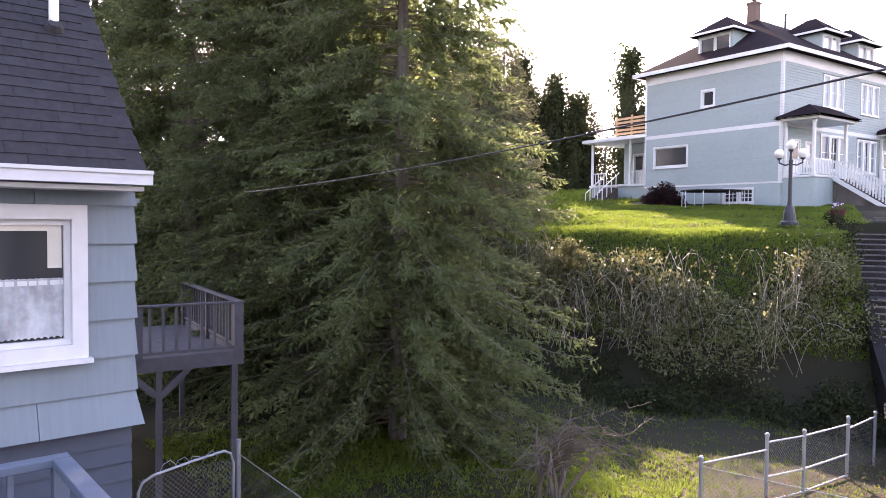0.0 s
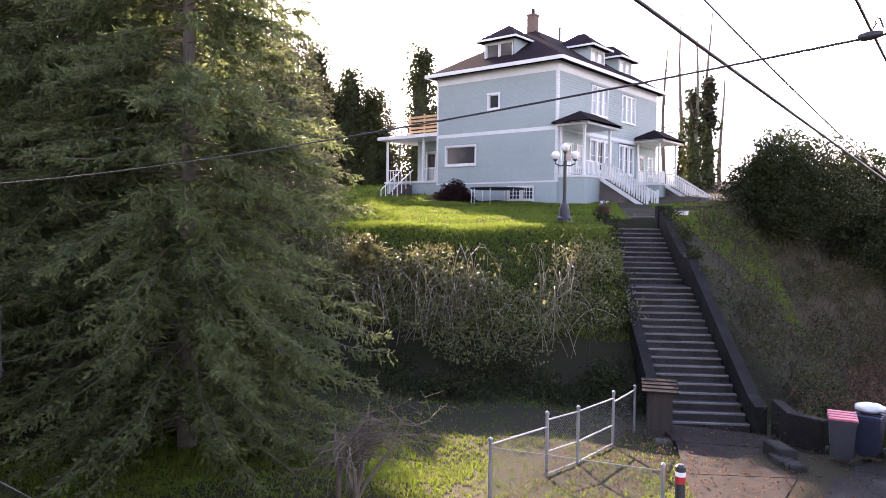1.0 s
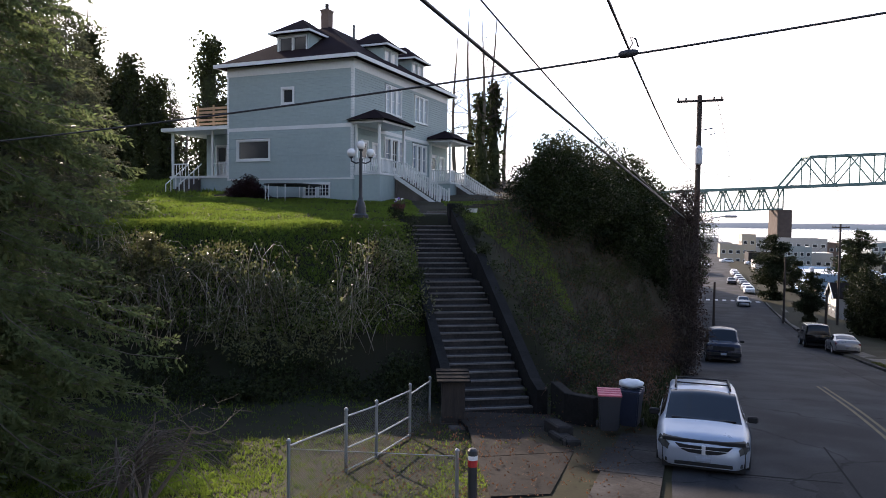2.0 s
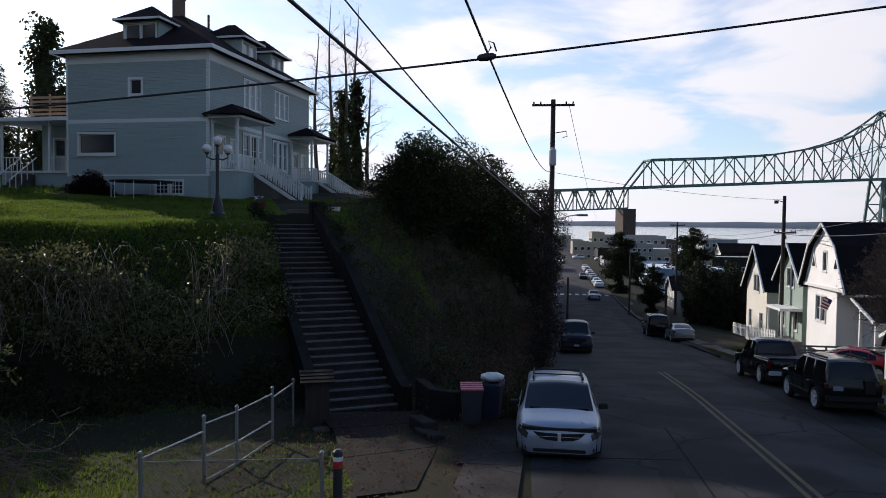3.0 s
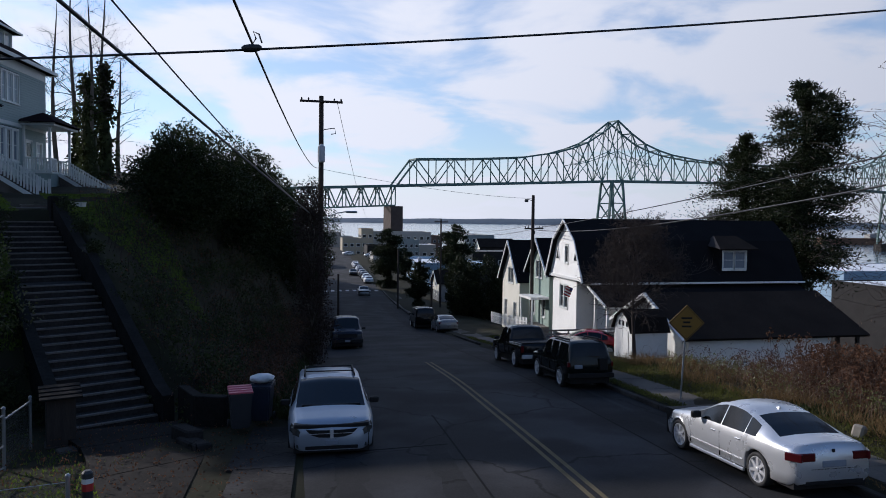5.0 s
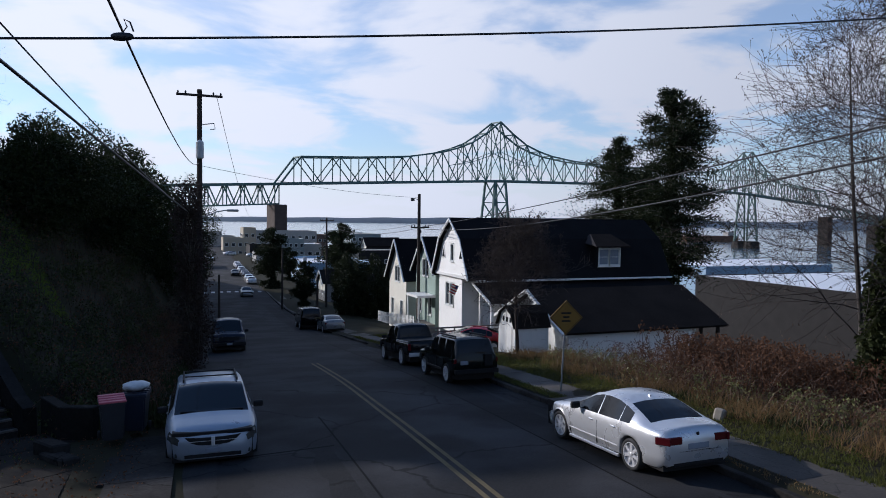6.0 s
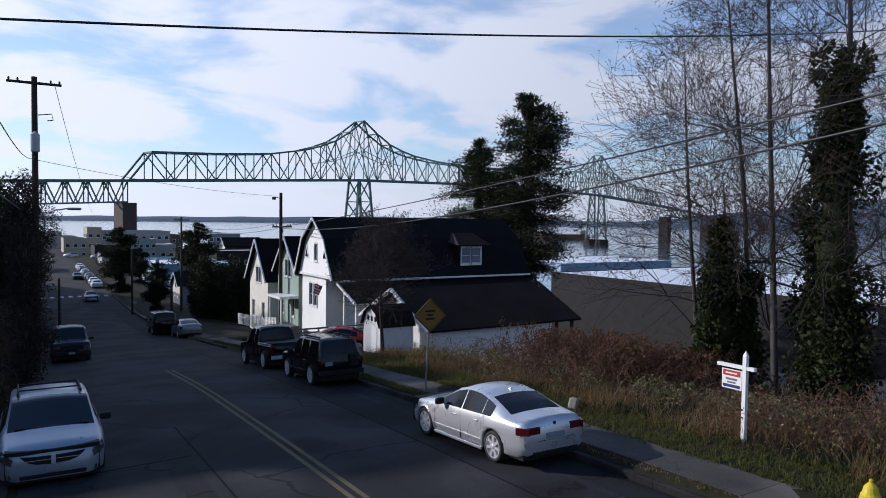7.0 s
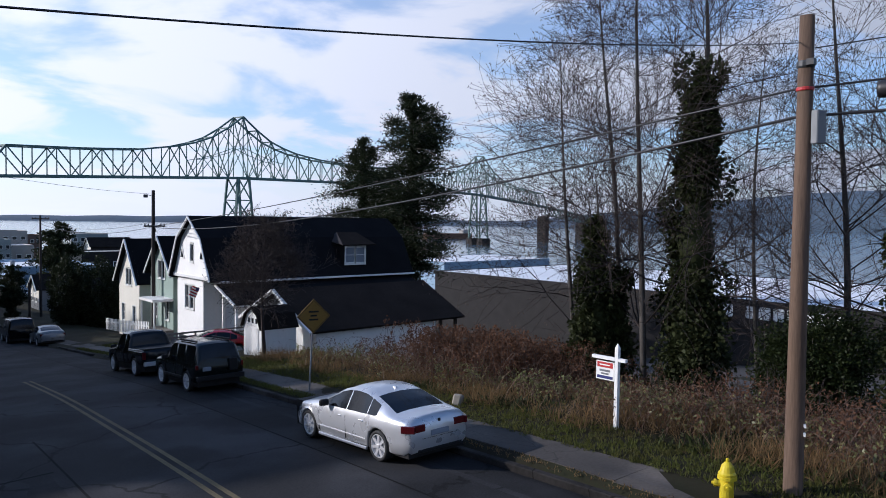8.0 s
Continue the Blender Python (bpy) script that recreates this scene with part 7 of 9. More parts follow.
lap_wall(white_house, wall_frame(17.45, -3.25, 90), 6.45, -1.5, Q(-4.42), 0.3, M["white_paint"])
bm = BM(); prism(bm, [(-3.4, Q(-4.4)), (3.4, Q(-4.4)), (2.05, Q(-1.5)), (0, Q(-0.05)), (-2.05, Q(-1.5))], "x", 17.3, 17.44)
part("gable_wall", bm, M["white_paint"], white_house)
# gambrel roof: four slopes with overhang
X0, X1 = -0.35, 17.6
for s in (-1, 1):
    bm = slab(BM(), [(X0, s * 3.75, Q(-4.42)), (X1, s * 3.75, Q(-4.42)), (X1, s * 2.15, Q(-1.42)), (X0, s * 2.15, Q(-1.42))], 0.14)
    part("roof_slope", bm, M["roof_black"], white_house, "steep black shingle slope")
    bm = slab(BM(), [(X0, s * 2.15, Q(-1.42)), (X1, s * 2.15, Q(-1.42)), (X1, 0, Q(0.12)), (X0, 0, Q(0.12))], 0.14)
    part("roof_slope", bm, M["roof_black"], white_house, "black shingle upper slope")
for s in (-1, 1):
    bm = BM()
    for a, b in (((s * 3.7, Q(-4.45)), (s * 2.12, Q(-1.5))), ((s * 2.12, Q(-1.5)), (0, Q(0.02)))):
        bar(bm, (X0 - 0.02, a[0], a[1]), (X0 - 0.02, b[0], b[1]), 0.06)
    part("bargeboard", bm, M["white_paint"], white_house)
flat_part("gutter", white_house, None, [(0.3, -3.9, Q(-4.52), X1, -3.76, Q(-4.41))], M["white_paint"], "white gutter")
# shed dormer on the near slope
dm = pose(11.8, -3.5, Q(-3.62))
d = flat_part("dormer", white_house, dm, [(-1.02, 0.0, 0.0, 1.02, 0.08, 0.1), (-1.02, 0, 1.5, 1.02, 0.08, 1.62), (-1.02, 0.12, 0.1, 1.02, 0.2, 1.5)], M["white_paint"], "white boxed dormer")
for u in (-1.06, 1.06):
    flat_part("cheek", d, dm, [(u - 0.04, 0.03, 0.0, u + 0.04, 2.2, 1.62)], M["roof_black"], "dark shingled dormer cheek")
window(white_house, dm, -0.93, -0.05, 0.17, 1.42, 1, 2, 0.08, M["glass_blue"], sill=False)
window(white_house, dm, 0.05, 0.93, 0.17, 1.42, 1, 2, 0.08, M["glass_blue"], sill=False)
bm = slab(BM(), [(10.3, -3.95, Q(-1.98)), (13.5, -3.95, Q(-1.98)), (12.9, -2.0, Q(-1.05)), (11.0, -2.0, Q(-1.05))], 0.1)
part("dormer_roof", bm, M["roof_brown"], white_house, "dormer roof with brown shingles")
# this hip takes a paler shingle colour, in place of sunlight on it
bm = slab(BM(), [(10.3, -3.95, Q(-1.98)), (11.0, -2.0, Q(-1.05)), (10.3, -1.6, Q(-1.7))], 0.08)
part("dormer_roof", bm, M["roof_dark"], white_house, "hipped side of the dormer roof, paler for sunlight")
# front side porch: lean-to roof on posts
bm = BM(); slab(bm, [(0.3, -6.2, Q(-5.75)), (17.3, -6.2, Q(-5.75)), (17.3, -3.3, Q(-4.62)), (0.3, -3.3, Q(-4.62))], 0.12)
wp = part("porch", bm, M["roof_black"], white_house, "lean-to porch roof on white posts")
bm = BM(); bar(bm, (0.26, -6.25, Q(-5.83)), (0.26, -3.3, Q(-4.7)), 0.07)
part("bargeboard", bm, M["white_paint"], wp)
for x in (0.5, 3.0, 5.5, 8.8):
    flat_part("post", wp, None, [(x - 0.07, -6.1, -0.4, x + 0.07, -5.96, Q(-5.85))], M["white_paint"])
flat_part("post", wp, None, [(0.4, -4.2, -0.4, 0.54, -4.06, Q(-5.1))], M["white_paint"])
flat_part("floor", wp, None, [(0.3, -6.15, -0.5, 9.0, -3.3, -0.02)], M["old_concrete"])
flat_part("beam", wp, None, [(0.3, -6.12, Q(-5.95), 9.0, -5.98, Q(-5.8))], M["white_paint"])
flat_part("screen_board", wp, None, [(3.5 + 0.3 * k, -5.95, 0.0, 3.78 + 0.3 * k, -5.91, 1.9) for k in range(9)], M["white_paint"])
# striped flag on a short staff
M["flag_red"] = mat("red cloth", (0.42, 0.03, 0.045), 0.8, vary=0.2, bump=0.1)
M["flag_blue"] = mat("blue cloth", (0.03, 0.04, 0.16), 0.8, vary=0.2, bump=0.1)
fl = thing("flag", "small red and white striped flag on a staff", "flag", pose(20.5, 49.0, -5.2))
bm = BM(); tube(bm, [(0.05, 0, 0), (-0.7, 0, 0.35)], 0.015, 6)
part("staff", bm, M["white_paint"], fl)
for k in range(7):
    bm = BM(); box(bm, -0.62, -0.01, -0.55 + 0.1 * k, -0.05, 0.01, -0.455 + 0.1 * k, m=pose(0, 0, 0, 0, 25, 8))
    part("stripe", bm, M["flag_red"] if k % 2 == 0 else M["white_paint"], fl)
bm = BM(); box(bm, -0.3, -0.015, -0.1, -0.05, 0.015, 0.15, m=pose(0, 0, 0, 0, 25, 8))
part("canton", bm, M["flag_blue"], fl)
# ramp with wooden rails
ramp = thing("ramp", "grey weathered wooden ramp with rails before the porch", "ramp", pose(18.7, 41.7, -8.0, 0, 0, 90))
M["wood_grey"] = mat("weathered grey wood", (0.17, 0.155, 0.14), 0.85, vary=0.35, bump=0.3, rand=0.1)
flat_part("deck", ramp, None, [(-0.7, -3.5, 0.05, 0.7, 3.5, 0.15)], M["wood_grey"])
for x in (-0.7, 0.7):
    for y in np.arange(-3.4, 3.6, 1.15):
        flat_part("post", ramp, None, [(x - 0.045, y - 0.045, -0.6, x + 0.045, y + 0.045, 1.0)], M["wood_grey"])
    flat_part("rail", ramp, None, [(x - 0.03, -3.5, 0.92, x + 0.03, 3.5, 1.02)], M["wood_grey"])
    flat_part("rail", ramp, None, [(x - 0.02, -3.5, 0.5, x + 0.02, 3.5, 0.58)], M["wood_grey"])
# red car and folded things by the porch
car("sedan", "small red car parked beside the porch", pose(19.6, 38.6, -7.95, 0, 0, 66), PLAIN, mat("red car paint", (0.28, 0.012, 0.018), 0.25, coat=0.6, vary=0.05, bump=0), detail=False)

# ---------------------------------------------------------------- long garage with low gable roof
gar = thing("garage", "long white boarded garage with low dark brown roof", "garage", pose(19.3, 31.4, -8.2))
lap_wall(gar, wall_frame(0, 0, 0), 8.1, -0.6, Q(-5.65), 0.28, M["white_paint"], depth=0.012, label="white wall with peeling paint")
lap_wall(gar, wall_frame(0, 7.2, -90), 7.2, -0.6, Q(-5.65), 0.2, M["white_paint"])
lap_wall(gar, wall_frame(8.1, 0, 90), 7.2, -0.6, Q(-5.65), 0.2, M["white_paint"])
lap_wall(gar, wall_frame(8.1, 7.2, 180), 8.1, -0.6, Q(-5.65), 0.2, M["white_paint"])
bm = BM(); prism(bm, [(0, Q(-5.65)), (7.2, Q(-5.65)), (3.6, Q(-4.0))], "x", 0.0, 0.12); prism(bm, [(0, Q(-5.65)), (7.2, Q(-5.65)), (3.6, Q(-4.0))], "x", 7.95, 8.1)
part("gable", bm, M["white_paint"], gar)
for y in (-0.35, 7.55):
    bm = slab(BM(), [(-0.5, y, Q(-5.75)), (10.2, y, Q(-5.75)), (10.2, 3.6, Q(-3.85)), (-0.5, 3.6, Q(-3.85))], 0.12)
    part("roof_slope", bm, M["roof_brown"], gar, "dark brown shingle roof")
for a, b in (((-0.4, Q(-5.85)), (3.6, Q(-3.93))), ((7.6, Q(-5.85)), (3.6, Q(-3.93)))):
    bm = BM(); bar(bm, (-0.54, *a), (-0.54, *b), 0.08)
    part("bargeboard", bm, M["white_paint"], gar)
flat_part("corner_board", gar, None, [(7.98, -0.04, -0.4, 8.14, 0.0, Q(-5.7))], M["white_paint"])
M["peeled"] = mat("bare weathered board", (0.22, 0.24, 0.28), 0.85, vary=0.4, bump=0.2)
rp2 = random.Random(8)
for k in range(9):
    u = rp2.uniform(2.0, 6.2); z = rp2.uniform(0.55, 1.15)
    flat_part("peeled_patch", gar, None, [(u, -0.018, z, u + rp2.uniform(0.2, 1.2), -0.013, z + rp2.uniform(0.03, 0.12))], M["peeled"])
for x in (8.7, 9.9):
    flat_part("post", gar, None, [(x - 0.08, 0.1, -1.0, x + 0.08, 0.26, Q(-5.85))], M["wood_dark"])
# little gambrel shed
shed = thing("garden_shed", "small white shed with dark gambrel roof and double doors", "shed", pose(16.4, 32.65, -6.75))
lap_wall(shed, wall_frame(0, 0.95, -90), 1.9, -0.3, 1.35, 0.2, M["white_paint"], depth=0.01)
lap_wall(shed, wall_frame(0, -0.95, 0), 1.9, -0.3, 1.35, 0.2, M["white_paint"], depth=0.01)
lap_wall(shed, wall_frame(1.9, -0.95, 90), 1.9, -0.3, 1.35, 0.2, M["white_paint"], depth=0.01)
bm = BM(); prism(bm, [(-0.95, 1.35), (0.95, 1.35), (0.62, 1.95), (0, 2.25), (-0.62, 1.95)], "x", -0.0, 0.1)
part("gable", bm, M["white_paint"], shed)
bm = BM()
for s in (-1, 1):
    slab(bm, [(-0.15, s * 1.08, 1.28), (2.0, s * 1.08, 1.28), (2.0, s * 0.66, 1.99), (-0.15, s * 0.66, 1.99)], 0.06)
    slab(bm, [(-0.15, s * 0.66, 1.99), (2.0, s * 0.66, 1.99), (2.0, 0, 2.33), (-0.15, 0, 2.33)], 0.06)
part("roof", bm, M["roof_brown"], shed)
for y in (-0.62, 0.02):
    flat_part("door", shed, None, [(-0.04, y, -0.05, -0.016, y + 0.6, 1.3)], M["white_paint"])
for y in (-0.4, 0.0, 0.4):
    flat_part("pane", shed, None, [(-0.012, y - 0.1, 1.5, -0.002, y + 0.1, 1.75)], M["glass"])


# ---------------------------------------------------------------- the two gabled houses beyond
def gable_house(label, x, y, zb, half, eave, apex, depth, upper, lower, roof_m, porch=False):
    h = thing("house", label, "house", pose(x, y, zb))
    e, a = eave - zb, apex - zb
    gmm = wall_frame(0, half, -90)
    L = 2 * half
    mid = (e - 0.3)
    lap_wall(h, gmm, L, -0.8, mid - 1.2, 0.14, lower, [(0.7, 1.6, 0.9, 2.6), (L - 1.7, L - 0.8, 0.9, 2.6)])
    lap_wall(h, gmm, L, mid - 1.2, e, 0.14, upper, [(half - 0.85, half + 0.85, mid - 0.6, e)])
    lap_wall(h, gmm, L, e, a - 0.05, 0.14, upper, [(half - 0.85, half + 0.85, e, mid + 1.0)], gable=lambda z: (half - half * (a - z) / (a - e), half + half * (a - z) / (a - e)))
    bm = BM(); prism(bm, [(-half, e), (half, e), (0, a)], "x", 0.09, 0.2)
    part("gable_wall", bm, upper, h)
    for k in range(2):
        window(h, gmm, half - 0.7 + 0.75 * k, half - 0.05 + 0.75 * k, mid - 0.5, mid + 0.9, 1, 2, 0.07, recess=0.03)
    window(h, gmm, 0.8, 1.5, 1.0, 2.5, 1, 2, 0.08)
    window(h, gmm, L - 1.6, L - 0.9, 1.0, 2.5, 1, 2, 0.08)
    lap_wall(h, wall_frame(0, -half, 0), depth, -1.5, e, 0.14, lower)
    lap_wall(h, wall_frame(depth, half, 180), depth, -1.5, e, 0.3, lower)
    lap_wall(h, wall_frame(depth, -half, 90), L, -1.5, e, 0.3, lower)
    k = (a - e) / half
    for s in (-1, 1):
        bm = slab(BM(), [(-0.4, s * (half + 0.45), e - 0.45 * k), (depth + 0.3, s * (half + 0.45), e - 0.45 * k), (depth + 0.3, 0, a + 0.08), (-0.4, 0, a + 0.08)], 0.12)
        part("roof_slope", bm, roof_m, h)
    for s in (-1, 1):
        bm = BM(); bar(bm, (-0.42, s * (half + 0.45), e - 0.45 * k - 0.08), (-0.42, 0, a), 0.06)
        part("bargeboard", bm, M["white_paint"], h)
    if porch:
        p = flat_part("porch", h, None, [(-1.6, -half, 2.55, 0.0, half * 0.2, 2.75)], M["white_paint"], "small front porch")
        flat_part("floor", p, None, [(-1.5, -half, -0.5, 0, half * 0.2, 0.3)], M["wood_grey"])
        for yy in (-half + 0.1, half * 0.2 - 0.1):
            flat_part("post", p, None, [(-1.5, yy - 0.06, 0.3, -1.38, yy + 0.06, 2.55)], M["white_paint"])
        flat_part("step", p, None, [(-1.5 - 0.3 * (k2 + 1), -half + 0.5, -0.6, -1.5 - 0.3 * k2, -half + 1.6, 0.3 - 0.2 * (k2 + 1)) for k2 in range(4)], M["wood_grey"])
    return h


M["sage"] = mat("sage green paint", (0.22, 0.30, 0.26), 0.65, vary=0.1, bump=0.05)
M["cream"] = mat("cream paint", (0.62, 0.60, 0.52), 0.65, vary=0.1, bump=0.05)
gable_house("sage green house with white gable, tall windows and dark roof", 20.9, 57.3, -9.1, 2.45, -4.1, -1.6, 11, M["sage"], M["sage"], M["roof_black"], porch=True)
gable_house("cream clapboard house with steep dark gable roof", 20.6, 64.2, -10.2, 2.6, -5.15, -2.0, 12, M["cream"], M["cream"], M["roof_black"])
gable_house("small grey house with pale gable down the street", 22.2, 107, -12.5, 2.2, -9.5, -8.0, 10, M["cream"], M["grey_car"], M["roof_brown"])
pf = thing("fence", "white picket fence before the cream house", "fence")
for k in range(30):
    y = 54.6 + k * 0.42
    z = float(street_z(y)) + 0.3
    bm = BM(); box(bm, -0.015, -0.08, 0, 0.015, 0.08, 1.0, m=pose(18.9 + 0.02 * k, y, z)); 
    part("picket", bm, M["white_paint"], pf)
bm = BM(); bar(bm, (18.95, 54.5, float(street_z(54.5)) + 0.95), (19.5, 67, float(street_z(67)) + 0.95), 0.04)
part("rail", bm, M["white_paint"], pf)

# ---------------------------------------------------------------- poles, wires, signs
def utility_pole(x, y, zb, zt, r, label, arms=(), material=None, sides=12):
    p = thing("utility_pole", label, "utility pole", pose(x, y, zb))
    part("shaft", lathe(BM(), [(r * 1.15, -0.6), (r, (zt - zb) * 0.3), (r * 0.8, zt - zb)], sides), material or M["wood_pole"], p, smooth=sides > 12)
    for z, w, turn in arms:
        b = BM(); box(b, -w / 2, -0.06 - r, z - zb - 0.06, w / 2, 0.05 - r, z - zb + 0.06, m=pose(0, 0, 0, 0, 0, turn), bevel=0.01)
        part("crossarm", b, M["wood_dark"], p)
        for k in (-0.46, -0.3, 0.3, 0.46):
            b = lathe(BM(), [(0.03, 0), (0.05, 0.04), (0.05, 0.1), (0.02, 0.15)], 8, pose(0, 0, 0, 0, 0, turn) @ Matrix.Translation((k * w, -r, z - zb + 0.06)))
            part("insulator", b, M["iron"], p)
    return p


p1 = utility_pole(1.75, 40.4, -8.0, 6.75, 0.16, "tall dark utility pole with crossarm, transformer and street light", [(6.42, 2.35, 0)], M["wood_dark"])
M["cabinet_grey"] = mat("dull grey cabinet paint", (0.20, 0.21, 0.22), 0.6, vary=0.15, bump=0.03)
M["transformer"] = mat("pale grey transformer paint", (0.45, 0.47, 0.49), 0.5, vary=0.1, bump=0.03)
part("transformer", lathe(BM(), [(0.16, 0), (0.2, 0.05), (0.2, 0.85), (0.14, 0.92), (0.05, 1.0)], 14, Matrix.Translation((0, -0.36, 11.05))), M["transformer"], p1, "grey can transformer")
b = BM(); tube(b, [(0.15, 0, 12.9), (0.75, 0, 13.0), (0.8, 0, 12.7), (0.55, 0, 12.65)], 0.03, 6)
part("bracket", b, M["galv"], p1)
b = BM(); tube(b, [(0.1, 0, 7.9), (0.9, -0.2, 8.25), (1.5, -0.3, 8.35)], 0.035, 6)
part("lamp_arm", b, M["galv"], p1)
b = BM(); box(b, 1.35, -0.45, 8.25, 2.0, -0.18, 8.38, bevel=0.05)
part("lamp_head", b, M["galv"], p1, "grey street light head")
p2 = utility_pole(20.35, 57.6, -9.6, 2.1, 0.16, "dark utility pole with double crossarm beside the houses", [(-0.75, 2.0, 20), (-1.15, 1.3, 70)], M["wood_dark"])
b = BM(); tube(b, [(0, 0, 11.2), (-0.5, 0, 11.35)], 0.03, 6); box(b, -0.75, -0.1, 11.1, -0.45, 0.1, 11.35, bevel=0.03)
part("floodlight", b, M["iron"], p2)
p3 = utility_pole(12.69, 4.99, -4.95, 3.52, 0.147, "brown wooden utility pole with cabinet and clamps beside the pavement", sides=24)
p3.matrix_basis = pose(12.72, 5.02, -4.95, 0.3, -1.15, 0)
b = BM(); box(b, -0.04, -0.28, 6.32, 0.19, -0.15, 6.88, bevel=0.015, m=pose(0, 0, 0, 0, 0, -15))
part("cabinet", b, M["cabinet_grey"], p3, "pale grey metal cabinet")
b = lathe(BM(), [(0.135, 7.6), (0.145, 7.63), (0.145, 7.69), (0.135, 7.72)], 16); box(b, -0.2, -0.2, 7.62, -0.08, -0.08, 7.72)
part("clamp", b, M["iron"], p3)
b = lathe(BM(), [(0.135, 7.22), (0.142, 7.235), (0.142, 7.265), (0.135, 7.28)], 16)
part("red_tie", b, M["red_paint"], p3, "red tie band")
for z in (4.0 - 2.5, 3.9 - 2.55):
    b = BM(); box(b, -0.17, -0.165, z, -0.06, -0.13, z + 0.045, m=pose(0, 0, 0, 0, 0, 25))
    part("tag", b, M["white_paint"], p3, "small pale tag")
for (x, y, h) in ((14.0, 92, 7.8), (19.6, 91.5, 11.8), (16.5, 82, 4.5), (5.3, 78, 5.0)):
    utility_pole(x, y, float(street_z(y)) - 0.2, float(street_z(y)) + h, 0.13, "dark utility pole far down the street", [(float(street_z(y)) + h - 0.4, 1.8, 0)] if h > 10 else [], M["wood_dark"])


def wire(name, label, a, b, sag, r, n=24, parent=None):
    pts = []
    for i in range(n + 1):
        s = i / n
        p = Vector(a).lerp(Vector(b), s)
        p.z -= 4 * sag * s * (1 - s)
        pts.append(p)
    w = part(name, tube(BM(), pts, r, 6), M["cable"], smooth=True)
    return tagged(w, label, "cable", "overhead wires")


pts = [Vector((12.64 - s, 5.03 + 0.0175 * s, 3.1 - 0.1959 * s + 0.003654 * s * s)) for s in np.linspace(-0.05, 24.6, 40)]
tagged(part("overhead_wire", tube(BM(), pts, 0.0085, 6), M["cable"], smooth=True), "black service wire slung across the street", "cable", "overhead wires")
W_LAB = "black overhead cable strung between poles above the street"
# towards the pole by the hedge and on behind
wire("overhead_wire", W_LAB, (1.75, 40.3, -0.28), (-4.74, -1.5, 4.02), 0.05, 0.03, 40)
wire("overhead_wire", W_LAB, (1.75, 40.3, -0.33), (-6.9, -1.5, 8.63), 0.83, 0.02, 40)
wire("overhead_wire", W_LAB, (1.75, 40.3, 2.88), (-0.89, -1.5, 2.02), 0.83, 0.012, 60)
wire("overhead_wire", W_LAB, (1.75, 40.3, 0.9), (9.0, 130, -4.5), 1.0, 0.03)
wire("overhead_wire", W_LAB, (2.6, 40.2, 6.5), (14.0, 130, 0), 1.0, 0.015)
wire("overhead_wire", W_LAB, (1.75, 40.3, 2.7), (20.3, 57.5, 1.8), 0.3, 0.012)
# from the near pole to the pole by the houses
wire("overhead_wire", W_LAB, (12.66, 5.1, 2.34), (20.2, 57.5, -0.75), 0.25, 0.022, 40)
wire("overhead_wire", W_LAB, (12.66, 5.1, 1.86), (20.4, 57.5, -0.85), 0.75, 0.028, 40)
wire("overhead_wire", W_LAB, (12.72, 4.9, 2.34), (11.2, -26, 3.2), 0.3, 0.02)
wire("overhead_wire", W_LAB, (12.72, 4.9, 1.86), (11.2, -26, 2.7), 0.4, 0.028)
wire("overhead_wire", W_LAB, (12.72, 4.9, 3.0), (11.2, -26, 3.6), 0.3, 0.011)
wire("overhead_wire", W_LAB, (20.3, 57.5, -0.8), (19.6, 91.4, -1.0), 0.8, 0.02)
wire("overhead_wire", W_LAB, (20.3, 57.5, -0.4), (19.6, 91.4, -0.6), 0.8, 0.015)
wire("overhead_wire", W_LAB, (19.6, 91.4, -0.6), (14.0, 92, -4.2), 1.2, 0.015)
bm = lathe(BM(), [(0.03, -0.28), (0.13, -0.26), (0.14, -0.2), (0.14, 0.22), (0.12, 0.27), (0.03, 0.28)], 12, pose(12.55, 3.6, 2.15, 90, 0, 4))
tagged(part("splice_case", bm, M["cable"], smooth=True), "black cylindrical cable splice case hanging on the wires", "cable box")

knot = thing("wire_tie", "black taped tie with a loose end on the service wire", "cable tie", pose(-0.26, 5.25, 1.19))
part("tape", lathe(BM(), [(0.012, -0.07), (0.026, -0.05), (0.03, 0.0), (0.024, 0.05), (0.012, 0.07)], 8, pose(0, 0, 0, 0, 84, 0)), M["cable"], knot, smooth=True)
part("loose_end", tube(BM(), [(0, 0, 0.02), (0.03, 0, 0.07), (0.01, 0.01, 0.12), (0.05, 0.0, 0.10), (0.07, 0, 0.04)], 0.006, 5), M["cable"], knot)

# yellow diamond sign
sg = thing("road_sign", "yellow diamond warning sign on a thin steel post", "road sign", pose(12.05, 20.05, -5.72, 0, 0, -12))
M["sign_yellow"] = mat("yellow sign face", (0.19, 0.105, 0.010), 0.6, vary=0.15, bump=0.02)
b = BM(); tube(b, [(0, 0, -0.5), (0.12, 0, 2.1), (0.16, 0, 2.9)], 0.03, 6)
part("post", b, M["galv"], sg)
b = BM(); box(b, -0.40, -0.012, -0.40, 0.40, 0.012, 0.40, m=pose(0.14, -0.05, 2.55, 0, 45, 0))
part("panel", b, M["sign_yellow"], sg, "yellow diamond panel")
for k, (w, z) in enumerate(((0.34, 2.70), (0.22, 2.57), (0.30, 2.44))):
    b = BM(); box(b, 0.14 - w / 2, -0.07, z - 0.028, 0.14 + w / 2, -0.064, z + 0.028)
    part("writing_bar", b, M["trim_black"], sg)
